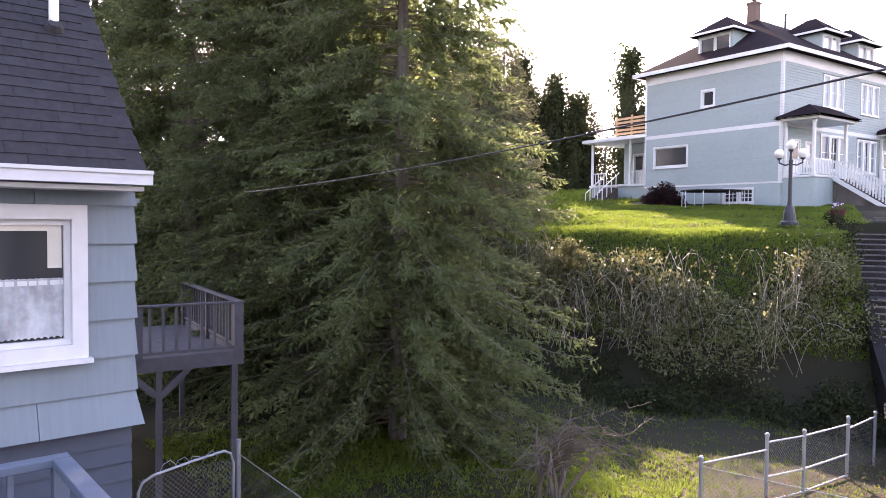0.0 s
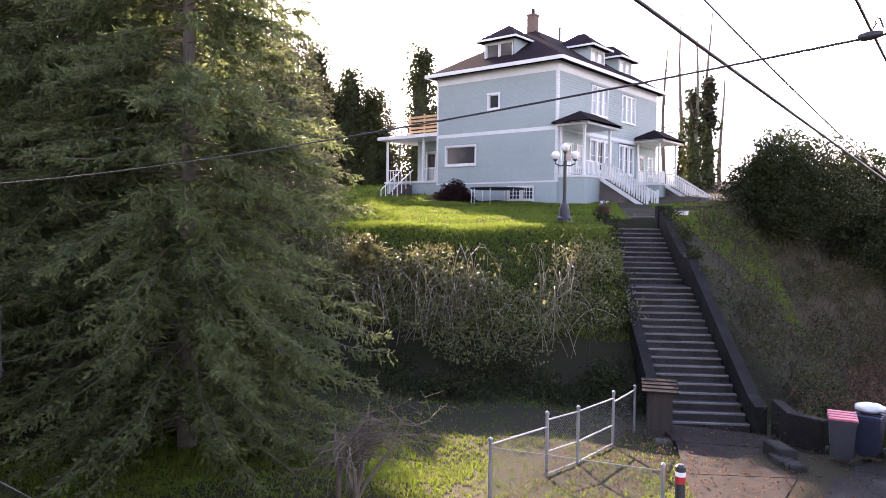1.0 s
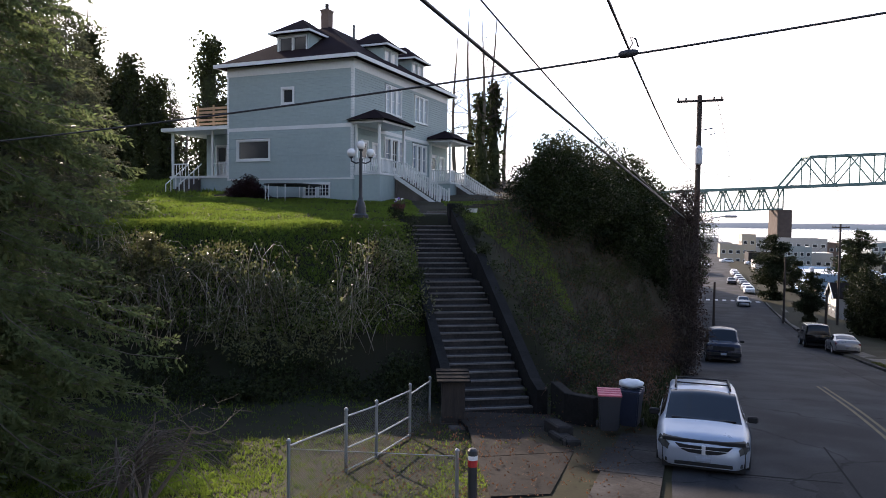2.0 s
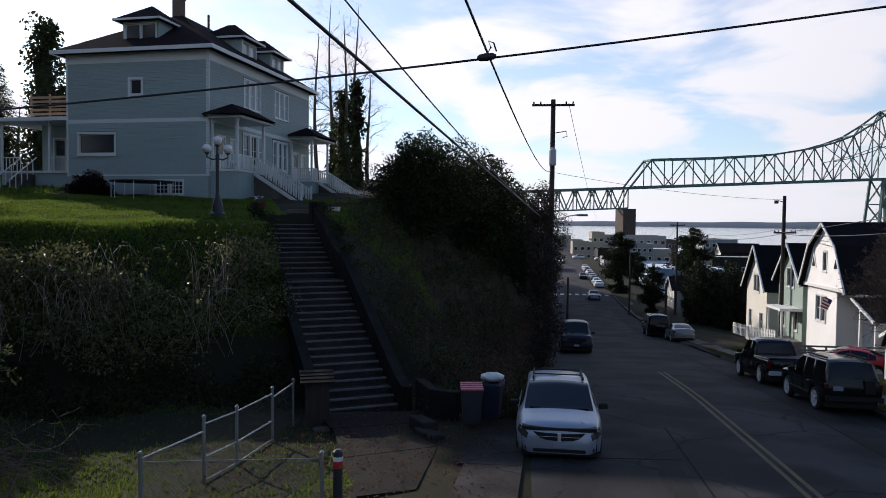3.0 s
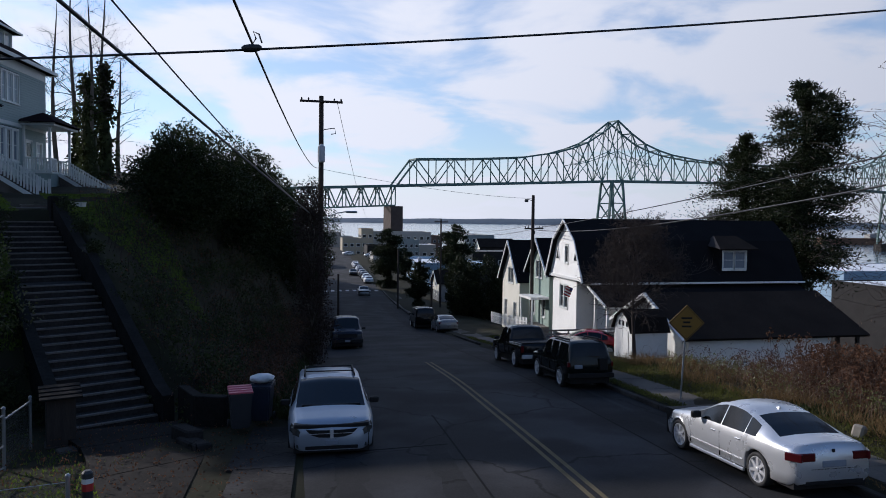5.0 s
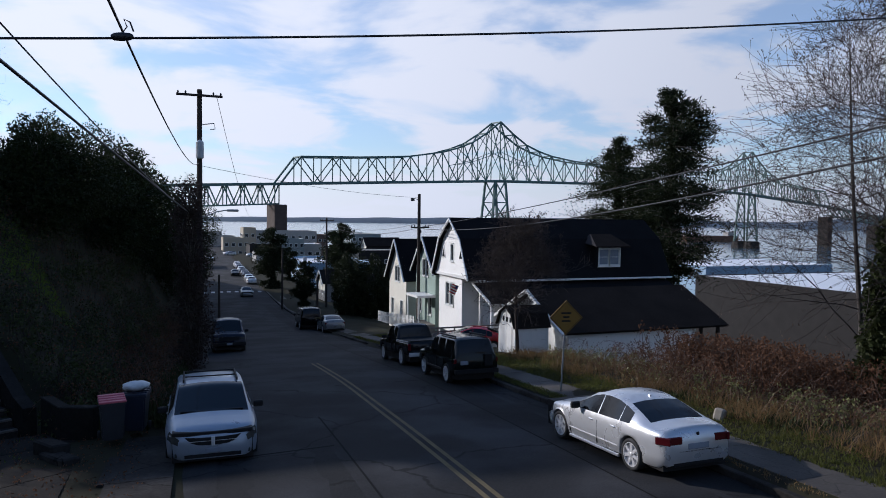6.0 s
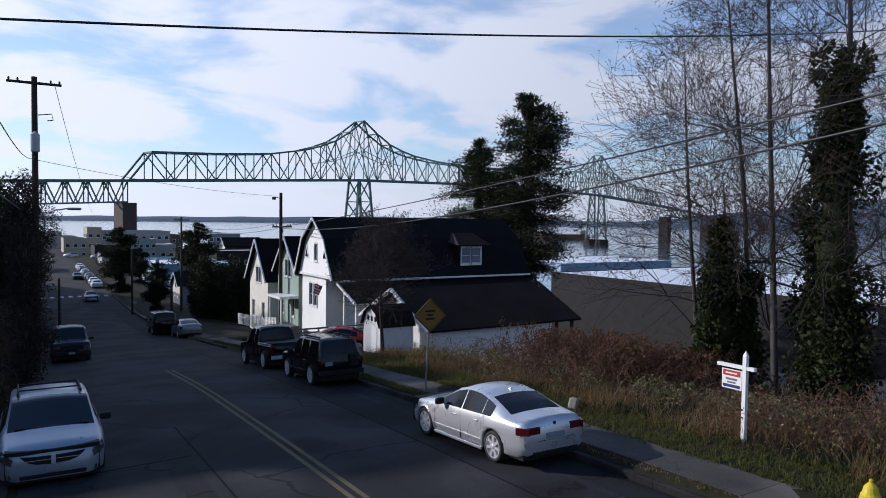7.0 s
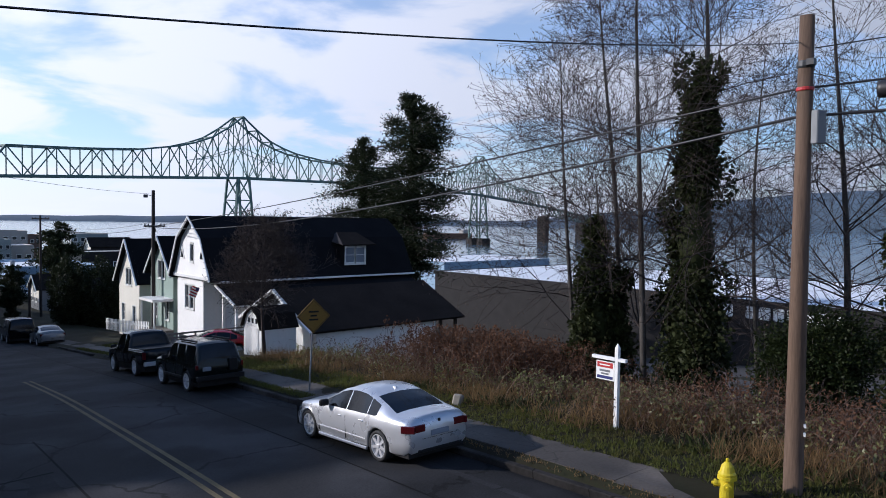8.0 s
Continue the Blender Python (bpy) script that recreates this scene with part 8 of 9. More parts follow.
b = BM(); box(b, -0.375, -0.07, -0.375, 0.375, -0.0635, -0.36, m=pose(0.14, 0, 2.55, 0, 45, 0)); box(b, -0.375, -0.07, 0.36, 0.375, -0.0635, 0.375, m=pose(0.14, 0, 2.55, 0, 45, 0))
box(b, -0.375, -0.07, -0.359, -0.36, -0.0635, 0.359, m=pose(0.14, 0, 2.55, 0, 45, 0)); box(b, 0.36, -0.07, -0.359, 0.375, -0.0635, 0.359, m=pose(0.14, 0, 2.55, 0, 45, 0))
part("border", b, M["trim_black"], sg)

# white yard-arm sign post
ys_ = thing("sale_sign", "white wooden yard-arm sign post with hanging red and white panel", "sign", pose(14.4, 9.82, -5.0, 0, 0, 0))
flat_part("post", ys_, None, [(-0.05, -0.05, -0.4, 0.05, 0.05, 2.0)], M["white_paint"], bevel=0.006)
b = BM(); lathe(b, [(0.07, 2.0), (0.001, 2.12)], 4, pose(0, 0, 0, 0, 0, 45))
part("cap", b, M["white_paint"], ys_)
b = BM(); box(b, -0.045, -0.25, 1.68, 0.045, -0.051, 1.76); box(b, -0.045, 0.051, 1.68, 0.045, 0.72, 1.76, bevel=0.005)
part("arm", b, M["white_paint"], ys_)
pnl = flat_part("panel", ys_, None, [(-0.012, 0.09, 1.18, 0.012, 0.60, 1.63)], M["white_paint"])
flat_part("red_band", pnl, None, [(-0.018, 0.12, 1.48, -0.013, 0.57, 1.61)], M["red_paint"])
flat_part("writing_bar", pnl, None, [(-0.018, 0.2, 1.53, -0.0185, 0.5, 1.56)], M["white_paint"])
flat_part("writing_bar", pnl, None, [(-0.018, 0.12, 1.21, -0.013, 0.57, 1.28)], M["flag_blue"])
flat_part("writing_bar", pnl, None, [(-0.018, 0.2, 1.38, -0.013, 0.5, 1.43)], M["grey_car"])
flat_part("writing_bar", pnl, None, [(-0.018, 0.24, 1.31, -0.013, 0.46, 1.35)], M["grey_car"])
for y in (0.15, 0.55):
    b = BM(); tube(b, [(0, y, 1.62), (0, y, 1.69)], 0.006, 5)
    part("hook", b, M["galv"], ys_)

# fire hydrant
hy = thing("fire_hydrant", "yellow fire hydrant beside the pavement", "hydrant", pose(11.72, 5.72, -4.85))
M["hydrant"] = mat("yellow hydrant paint", (0.60, 0.47, 0.015), 0.45, vary=0.15, bump=0.1)
part("barrel", lathe(BM(), [(0.17, -0.1), (0.17, 0.04), (0.12, 0.06), (0.115, 0.45), (0.16, 0.47), (0.16, 0.52), (0.125, 0.54)], 16), M["hydrant"], hy)
part("bonnet", lathe(BM(), [(0.15, 0.541), (0.15, 0.57), (0.125, 0.60), (0.10, 0.70), (0.05, 0.76), (0.03, 0.77), (0.03, 0.82), (0.012, 0.83)], 16), M["hydrant"], hy)
for k, a in enumerate((30, 120, 210)):
    b = lathe(BM(), [(0.055, 0.09), (0.055, 0.17), (0.07, 0.17), (0.07, 0.21), (0.03, 0.215), (0.025, 0.25)], 10, pose(0, 0, 0.38, 0, 0, a) @ pose(0, 0, 0, 0, 90, 0))
    part("outlet", b, M["hydrant"], hy, "capped outlet")
# pale block on the verge
b = BM(); box(b, -0.17, -0.13, 0, 0.17, 0.13, 0.36, bevel=0.05, m=pose(13.6, 14.6, float(ground_z(13.6, 14.6)) - 0.05, 8, 14, 30))
tagged(part("stone", b, mat("pale tan stone", (0.30, 0.27, 0.22), 0.9, vary=0.35, bump=0.4)), "pale stone block standing in the verge", "stone")
# ---------------------------------------------------------------- trees of the wooded side
big = conifer("conifer", "tall dark green conifer with drooping branches beside the yard", 16.5, 4.6, 0.03, 52, 10, 64, droop=0.42, frond=0.5, needles=6, power=0.62, group="dark conifers")
place(big, *polar(-53.5, 17.0), turn=0)
for az, r, turn, s in ((-61, 20.5, 100, 1.12), (-69, 25, 200, 1.15), (-57, 29, 310, 1.05), (-76, 33, 20, 1.2)):
    x, y = polar(az, r)
    c = copy_thing(big, Matrix())
    place(c, x, y, turn=turn, size=s)
wood = conifer("conifer", "dark conifer on the wooded hillside", 15.0, 4.3, 0.05, 40, 8, 34, droop=0.3, frond=0.8, needles=4, material=M["needles_far"], power=0.75, group="hillside conifers")
place(wood, *polar(-54, 34))
for az, r, turn, s in ((-57, 44, 50, 1.25), (-50.5, 40, 130, 0.85), (-62, 40, 220, 1.3), (-66, 48, 20, 1.3), (-54, 56, 80, 1.25), (-72, 44, 10, 1.2), (-59, 60, 33, 1.4),
                       (-47.2, 31, 15, 0.72), (-45.0, 35, 115, 0.62), (-49.3, 84, 200, 1.25), (-47.6, 96, 10, 1.3), (-45.9, 104, 70, 1.15), (-44.2, 112, 140, 1.2), (-42.6, 108, 200, 1.0), (-41.2, 118, 90, 1.15), (-39.6, 112, 250, 0.95), (-38.2, 122, 30, 1.0), (-46.8, 118, 300, 1.5), (-43.4, 128, 170, 1.35)):
    x, y = polar(az, r)
    place(copy_thing(wood, Matrix()), x, y, turn=turn, size=s)
# ---------------------------------------------------------------- plants of the bank and the lawns
def bank_xy(p, d):
    """From distance along (p, to the right) and up (d) the bank to x, y."""
    return 0.914 * p - 0.407 * d, 0.407 * p + 0.914 * d


def scatter(n, p0, p1, d0, d1):
    p, d = rng.uniform(p0, p1, n), rng.uniform(d0, d1, n)
    return np.stack(bank_xy(p, d), -1)


def canes(name, label, xy, length, height, material, radius=0.006, seg=7, kind="stuff", leaf=None, leaves_per=0, leaf_size=0.07, upright=0.0, category="brambles"):
    """Arching canes rooted at xy, with small leaves along them."""
    z = bumpy(xy[:, 0], xy[:, 1])
    lines, LP, LD = [], [], []
    for (x, y), zz in zip(xy, z):
        a = rng.uniform(0, 2 * np.pi)
        L, H = length * rng.uniform(0.5, 1.3), height * rng.uniform(0.5, 1.3)
        s = np.linspace(0, 1, seg)
        w = rng.normal(size=2) * 0.12
        out = np.stack([np.cos(a + w[0] * 3 * s), np.sin(a + w[0] * 3 * s)], -1) * (L * s * (1 - upright))[:, None]
        up = H * (np.sin(np.pi * (0.02 + 0.85 * s)) * (1 - upright) + s * upright)
        pts = np.column_stack([x + out[:, 0] + rng.normal(size=seg) * 0.03, y + out[:, 1] + rng.normal(size=seg) * 0.03, zz + up - 0.05])
        lines.append((pts, radius * rng.uniform(0.5, 1.4) * (1.1 - 0.7 * s)))
        if leaves_per:
            u = rng.uniform(0.2, 1, leaves_per)
            LP.append(np.stack([np.interp(u, s, pts[:, c]) for c in range(3)], -1) + rng.normal(size=(leaves_per, 3)) * 0.05)
            LD.append(rng.normal(size=(leaves_per, 3)) + [0, 0, 0.3])
    t = thing(name, label, category)
    tagged(under("cane_tangle", tube_mesh("cane_tangle", lines, material, 3), t), kind="stuff")
    if leaves_per:
        LP, LD = np.concatenate(LP), np.concatenate(LD)
        tagged(under("foliage", leaf_mesh("foliage", LP, LD, leaf_size * rng.uniform(0.6, 1.4, len(LP)), leaf_size * 0.7, leaf), t), kind="stuff")
    return t


def mound(n, p0, p1, d0, d1):
    xy = scatter(n, p0, p1, d0, d1)
    keep = rng.uniform(0, 1, n) < 0.55 + 0.45 * np.sin(xy[:, 0] * 1.3 + 1) * np.cos(xy[:, 1] * 1.1)
    return xy[keep]


M["straw_cane"] = mat("dry straw canes", (0.21, 0.135, 0.075), 0.6, vary=0.3, bump=0, rand=0.4)
M["pale_cane"] = mat("pale dead canes", (0.48, 0.40, 0.31), 0.5, vary=0.3, bump=0, rand=0.4)
def edge(p):
    """How far up the bank the thicket reaches."""
    return np.interp(p, (-13, -5, -2.6, -1.2, -0.3, 3), (27.4, 27.4, 26.2, 26.0, 27.7, 28.2)) + 0.25 * np.sin(p * 1.9)


def below_edge(xy):
    p, d = 0.914 * xy[:, 0] + 0.407 * xy[:, 1], -0.407 * xy[:, 0] + 0.914 * xy[:, 1]
    return xy[d < edge(p)]


hummocks = []
for k in range(120):
    p = rng.uniform(-13, 2.0)
    d = edge(p) - 2.5 * rng.uniform(0, 1) ** 1.2
    x, y = bank_xy(p, d)
    r = rng.uniform(0.4, 0.95)
    hummocks.append(((x, y, float(ground_z(x, y)) + 0.55 + 0.45 * r), (r * 1.1, r * 1.1, r * 0.75)))
blob_leaves("bramble_thicket", "leafy bramble thicket arching over the bank", "brambles", hummocks, 16000, 0.13, M["bramble_leaf"], kind="stuff", shell=0.9)
low_growth = []
for k in range(90):
    p, d = rng.uniform(-13, 2.0), rng.uniform(22.2, 24.8)
    x, y = bank_xy(p, d)
    r = rng.uniform(0.4, 0.8)
    low_growth.append(((x, y, float(ground_z(x, y)) + 0.2), (r, r, r * 0.7)))
blob_leaves("ivy_bank", "dark ivy at the shaded foot of the bank", "undergrowth", low_growth, 18000, 0.12, M["ivy"], kind="stuff", shell=0.85)
canes("brambles", "brown arching bramble canes over the thicket", below_edge(mound(560, -13, 1.2, 24.9, 28.5)), 1.8, 2.0, M["cane"], 0.008, leaf=M["bramble_leaf"], leaves_per=6, leaf_size=0.12)
canes("brambles", "pale bare arching bramble canes above the thicket", below_edge(mound(620, -13, 0.6, 24.9, 28.5)), 1.7, 1.9, M["pale_cane"], 0.009)
# the rough grass below the lawn, and the lawn
tufts("rough_grass", "rough grass on the bank below the lawn", "grass", scatter(30000, -14, 3.0, 25.6, 31.5), 0.14, M["grass"], width=0.03)
tufts("lawn_grass", "bright sunlit mown lawn before the house", "lawn", scatter(64000, -36, 3.2, 30.3, 46), 0.11, M["grass"], width=0.035)
tufts("rough_grass", "rough grass on the rise behind the lawn", "grass", scatter(30000, -70, -9, 45, 85), 0.25, M["grass"], width=0.07)
tufts("lawn_grass", "mown lawn beside the stair's head", "lawn", scatter(9000, 5.2, 11, 33.5, 46), 0.11, M["grass"], width=0.035)
# the lower yard
xy = np.column_stack([rng.uniform(-16, -3.2, 60000), rng.uniform(5, 22.5, 60000)])
dd = -0.407 * xy[:, 0] + 0.914 * xy[:, 1]
# sparser towards the bank, thinned further so dark soil gives its shade
xy = xy[rng.uniform(0, 1, len(xy)) < np.interp(dd, (14.6, 16.5, 19), (1.0, 0.3, 0.1))]
xy = xy[(rng.uniform(0, 1, len(xy)) < 0.35 + 0.65 * (np.sin(xy[:, 0] * 0.9 + 0.6) * np.cos(xy[:, 1] * 0.7 + 0.4) > -0.1)) & (xy[:, 1] < 21.5 + 0.3 * xy[:, 0] + 3)]
# thinned by the fence too: bare dark soil in place of shade
xy = xy[rng.uniform(0, 1, len(xy)) < np.interp(xy[:, 0], (-9, -6.5), (1.0, 0.35))]
tufts("yard_grass", "bright green grass of the lower yard, patchy and thinned where shade falls", "grass", xy, 0.10, M["grass"], width=0.022, clump=4)
# bare shrub with many stems
shrub = thing("shrub", "leafless many-stemmed shrub with a spreading twiggy top", "shrub")
lines, tips = [], []
M["shrub_twig"] = mat("grey brown shrub twigs", (0.115, 0.085, 0.062), 0.8, vary=0.35, bump=0.2, rand=0.3)
for k in range(8):
    a = rng.uniform(0, 6.28)
    b = (0.16 * math.cos(a), 0.16 * math.sin(a), 0)
    grow(b, (0.12 * math.cos(a) + 0.1, 0.12 * math.sin(a) + 0.05, 1), rng.uniform(1.3, 1.9), 0.05, 3, lines, tips, kids=(2, 4), spread_=0.75, wander=0.22, shrink=0.6, rise=-0.02)
# long thin shoots that arch out and droop
for k in range(46):
    a, l, h = rng.uniform(-1.5, 1.7), rng.uniform(0.7, 1.7), rng.uniform(1.2, 2.3)
    q = np.linspace(0, 1, 8)
    lines.append((np.column_stack([0.1 + l * q * math.cos(a) + rng.normal(size=8) * 0.02, l * q * math.sin(a) + rng.normal(size=8) * 0.02, h * (0.55 + 0.75 * q - 0.85 * q * q * rng.uniform(0.6, 1.2))]), 0.012 * (1.1 - 0.7 * q)))
lines = [(pts, np.maximum(rad, 0.0045)) for pts, rad in lines]
stems = [q for q in lines if q[0][0][2] == 0]
for q in stems:
    under("stem", tube_mesh("stem", [q], M["shrub_twig"], 6), shrub)
lines = [q for q in lines if q[0][0][2] != 0]
tagged(under("branchwork", tube_mesh("branchwork", lines, M["shrub_twig"], 4), shrub), kind="stuff")
place(shrub, *polar(-41.0, 13.0))
px, py = polar(-39.65, 27.5)
pz = float(ground_z(px, py))
pine = blob_leaves("small_tree", "small grey green tree with clumped foliage at the lawn's edge", "tree", [((px, py, pz + 2.25), (0.36, 0.36, 0.42)), ((px + 0.42, py + 0.2, pz + 1.95), (0.34, 0.34, 0.28)), ((px - 0.4, py - 0.1, pz + 1.75), (0.36, 0.36, 0.26)), ((px + 0.12, py, pz + 1.5), (0.36, 0.36, 0.3)), ((px - 0.3, py, pz + 0.9), (0.3, 0.3, 0.2))], 3600, 0.09, M["bramble_leaf"], shell=0.7, twigs=16)
under("trunk", tube_mesh("trunk", [(np.array([(px, py, pz - 0.2), (px + 0.04, py, pz + 0.9), (px - 0.03, py, pz + 1.6), (px, py, pz + 2.3)]), [0.075, 0.06, 0.045, 0.02])], M["bark"], 7), pine)
blob_leaves("bush", "dark red rounded bush at the house wall", "bush", [((-25.7, 40.3, 1.5), (1.2, 0.9, 1.2)), ((-25.0, 40.2, 1.2), (0.75, 0.7, 0.8)), ((-26.5, 40.3, 1.25), (0.8, 0.7, 0.9))], 20000, 0.11, M["red_leaf"], shell=0.75)

# ---------------------------------------------------------------- the overgrown bank along the street
def bank_line(e, y):
    return float(street_x(y)) - 6.6 - e, y


blobs = []
for k in range(230):
    y, e = rng.uniform(21, 75), rng.uniform(0.9, 9.5)
    x, y = bank_line(e, y)
    if 0.914 * x + 0.407 * y < 6.3 and y < 36:
        continue
    z = float(ground_z(x, y))
    r = rng.uniform(0.5, 1.15)
    blobs.append(((x, y, z + 0.25), (r, r, r * 0.8)))
blob_leaves("ivy_bank", "ivy and evergreen undergrowth smothering the bank", "undergrowth", blobs, 52000, 0.13, M["ivy"], kind="stuff", shell=0.8)
xy = []
for k in range(1700):
    y, e = rng.uniform(21.5, 80), rng.uniform(0.6, 9.5)
    x, y = bank_line(e, y)
    if 0.914 * x + 0.407 * y > 6.2 or y > 36:
        xy.append((x, y))
canes("brambles", "brown leafless brush on the bank", np.array(xy), 1.5, 1.5, M["twig"], 0.010, leaf=M["dead_leaf"], leaves_per=4, leaf_size=0.09, upright=0.35, category="brush")
for x, y, top, r in ((-6.9, 42.0, 5.1, 2.2), (-6.6, 46.0, 5.5, 2.8), (-6.0, 51, 5.5, 3.2), (-4.9, 58, 5.3, 3.4), (-3.6, 68, 5.6, 3.8), (-2.0, 80, 4.8, 4.0), (0.2, 94, 2.8, 4.2), (2.0, 108, 1.5, 4.2)):
    zb = float(ground_z(x, y))
    h = top - zb
    bl = [((x + rng.normal() * r * 0.3, y + rng.normal() * r * 0.35, zb + h * f), (r * w * rng.uniform(0.85, 1.1), r * w * rng.uniform(0.85, 1.1), h * 0.24)) for f, w in ((0.2, 0.9), (0.42, 1.0), (0.5, 0.9), (0.66, 0.85), (0.78, 0.6), (0.35, 1.1))]
    blob_leaves("evergreen_bush", "tall dark rounded evergreen bush above the street", "bush", bl, 20000, 0.17 if y < 55 else 0.27, M["laurel"], shell=0.85, twigs=14)
# a brown bush that leans out over the kerb before the pole
bl = [((1.15 + rng.normal() * 0.15, 36.0 + rng.normal() * 0.5, -7.6 + 9.3 * f), (1.05 - 0.25 * f, 1.2, 1.25)) for f in (0.05, 0.2, 0.36, 0.5, 0.64, 0.78, 0.9)]
blob_leaves("bush", "tall brown bush leaning out over the kerb before the pole", "bush", bl, 17000, 0.11, M["brush_leaf"], shell=0.75, twigs=40)
# rank weeds between bank and kerb
xy = np.column_stack([np.zeros(9000), rng.uniform(20.5, 78, 9000)])
xy[:, 0] = street_x(xy[:, 1]) - 5.6 - rng.uniform(0, 2.6, 9000)
tufts("weeds", "dark rank weeds between the bank and the kerb", "weeds", xy, 0.35, M["ivy"], width=0.06, clump=4, lean=0.7)
xy2 = xy[rng.permutation(len(xy))[:1100]] - [0.4, 0]
canes("brambles", "brown leafless brush at the foot of the bank", xy2, 1.0, 1.0, M["cane"], 0.009, leaf=M["dead_leaf"], leaves_per=7, leaf_size=0.09, upright=0.2, category="brush")
def ivy_on(t, height, radius, n, size=0.15):
    """Ivy round a trunk: overlapping lumps that grow slimmer upwards, with hanging ragged sides."""
    lumps = int(height * 5)
    lz = height * np.sort(rng.uniform(0, 1, lumps) ** 1.1)
    la, lr = rng.uniform(0, 6.28, lumps), radius * (1.0 - 0.5 * lz / height) * rng.uniform(0.4, 1.15, lumps)
    off = radius * 0.62 * (1.15 - 0.65 * lz / height) * rng.uniform(0.1, 1.3, lumps)
    k = rng.integers(0, lumps, n)
    d = unit(rng.normal(size=(n, 3)))
    pos = np.column_stack([off[k] * np.cos(la[k]), off[k] * np.sin(la[k]), lz[k]]) + d * (lr[k] * rng.uniform(0.55, 1.08, n))[:, None] * [1, 1, 1.25]
    pos[:, 2] = np.maximum(pos[:, 2], 0.05)
    under("ivy", leaf_mesh("ivy", pos, d + rng.normal(size=(n, 3)) * 0.6 + [0, 0, -0.5], size * rng.uniform(0.6, 1.4, n), size * 0.9, M["ivy"]), t, "dense dark green ivy")
    # an added solid core keeps the bright background from showing through the leaves
    f = np.linspace(0, 1, 14)
    core = np.column_stack([0.1 * np.sin(7 * f), 0.1 * np.cos(5 * f), f * height * 0.96])
    under("ivy_stem", tube_mesh("ivy_stem", [(core, radius * (0.7 - 0.45 * f) * (1 + 0.2 * np.sin(f * height * 2.1)) * (1 - 0.8 * f ** 9))], M["ivy"], 9), t, "solid core added inside the ivy")


# bare ivy-clad trees behind the house: bearing, distance, height over the eye, ivy's share, its spread
for az, r, top, ivy, spread in ((-16.2, 72, 19, 0.0, 0), (-15.0, 70, 21, 0.3, 0.5), (-14.2, 66, 18.5, 0.55, 0.95), (-13.2, 69, 20.5, 0.58, 0.9), (-12.3, 76, 16, 0.0, 0), (-17.4, 80, 15, 0, 0),
                                (-35.3, 74, 17.4, 0.97, 1.9), (-34.4, 75, 13.0, 0.95, 1.8), (-33.8, 84, 16, 0.0, 0), (-37.0, 80, 10.5, 0.0, 0), (-38.3, 78, 10.0, 0.9, 1.6), (-39.2, 78, 14.2, 0.94, 1.7), (-40.9, 79, 17.2, 0.92, 2.1),
                                (-41.6, 80, 14.5, 0.9, 2.0), (-42.7, 82, 16.5, 0.75, 2.2), (-43.8, 80, 21.5, 0.84, 2.3), (-44.9, 82, 18.5, 0.7, 2.0), (-46.2, 80, 22.0, 0.8, 2.0)):
    x, y = polar(az, r)
    h = top - float(ground_z(x, y))
    t = bare_tree("bare_tree", "tall bare tree thick with ivy behind the house" if ivy else "tall bare leafless tree behind the house", h, 0.22, 26, depth=2, first=0.25, bark=M["bark"], length=0.22, kids=(2, 5))
    place(t, x, y)
    if ivy:
        ivy_on(t, ivy * h, spread, int(240 * ivy * h * spread), 0.32)

# ivy creeping over the stair's side walls
for sx in (-1.35, 1.45):
    bl = []
    for k in range(26):
        a = rng.uniform(0.5, 13)
        u = sx + rng.uniform(-0.1, 0.25) * (1 if sx > 0 else -1)
        x, y = -4.72 + 0.8805 * u - 0.4741 * a, 21.2 + 0.4741 * u + 0.8805 * a
        bl.append(((x, y, float(ground_z(x, y)) + (0.55 if sx > 0 else 0.35)), (0.4, 0.4, 0.3)))
    blob_leaves("ivy", "ivy creeping over the stair's side wall", "ivy", bl, 3200, 0.11, M["ivy"], kind="stuff", shell=0.7)
# leaf litter on the forecourt and the path
n = 1000
xy = np.column_stack([rng.uniform(-6.5, -0.5, n), rng.uniform(11, 21, n)])
xy = xy[(xy[:, 0] < street_x(xy[:, 1]) - 5.5)]
tufts("leaf_litter", "brown leaf litter strewn over the forecourt", "leaf litter", xy, 0.06, M["dead_leaf"], zf=lambda x, y: street_z(y) + 0.07, width=0.04, clump=2, lean=2.5)
# ---------------------------------------------------------------- plants on the river side
def verge_xy(n, s0, s1, y0, y1):
    y = rng.uniform(y0, y1, n)
    return np.column_stack([street_x(y) + rng.uniform(s0, s1, n), y])


tufts("verge_grass", "green grass strip between pavement and thicket", "grass", verge_xy(12000, 7.0, 9.1, -6, 50), 0.12, M["verge_blades"], width=0.022, clump=4)
tufts("verge_grass", "patchy grass strip along the kerb", "grass", verge_xy(3400, 5.5, 5.95, 14, 50), 0.08, M["verge_blades"], width=0.02, clump=4)
tufts("verge_grass", "thin worn grass strip along the kerb", "grass", verge_xy(500, 5.5, 5.9, -8, 14), 0.08, M["dry_grass"], width=0.02, clump=3)
def clumped(xy, k=0.62, cut=0.0):
    """Keeps points where a slow pattern is high, so that growth stands in clumps."""
    f = np.sin(xy[:, 0] * k + 0.7) * np.cos(xy[:, 1] * k * 0.8 + 0.3) + 0.6 * np.sin(xy[:, 1] * 1.7 * k + xy[:, 0] * 1.1 * k)
    return xy[f + rng.normal(size=len(xy)) * 0.35 > cut]


def open_view(xy, y0=23.0):
    """Leaves the ground about the garage clear of tall growth."""
    return xy[~((xy[:, 1] > y0) & (xy[:, 0] > 14.5 + 0.35 * (30 - xy[:, 1])) & (xy[:, 0] < 31))]


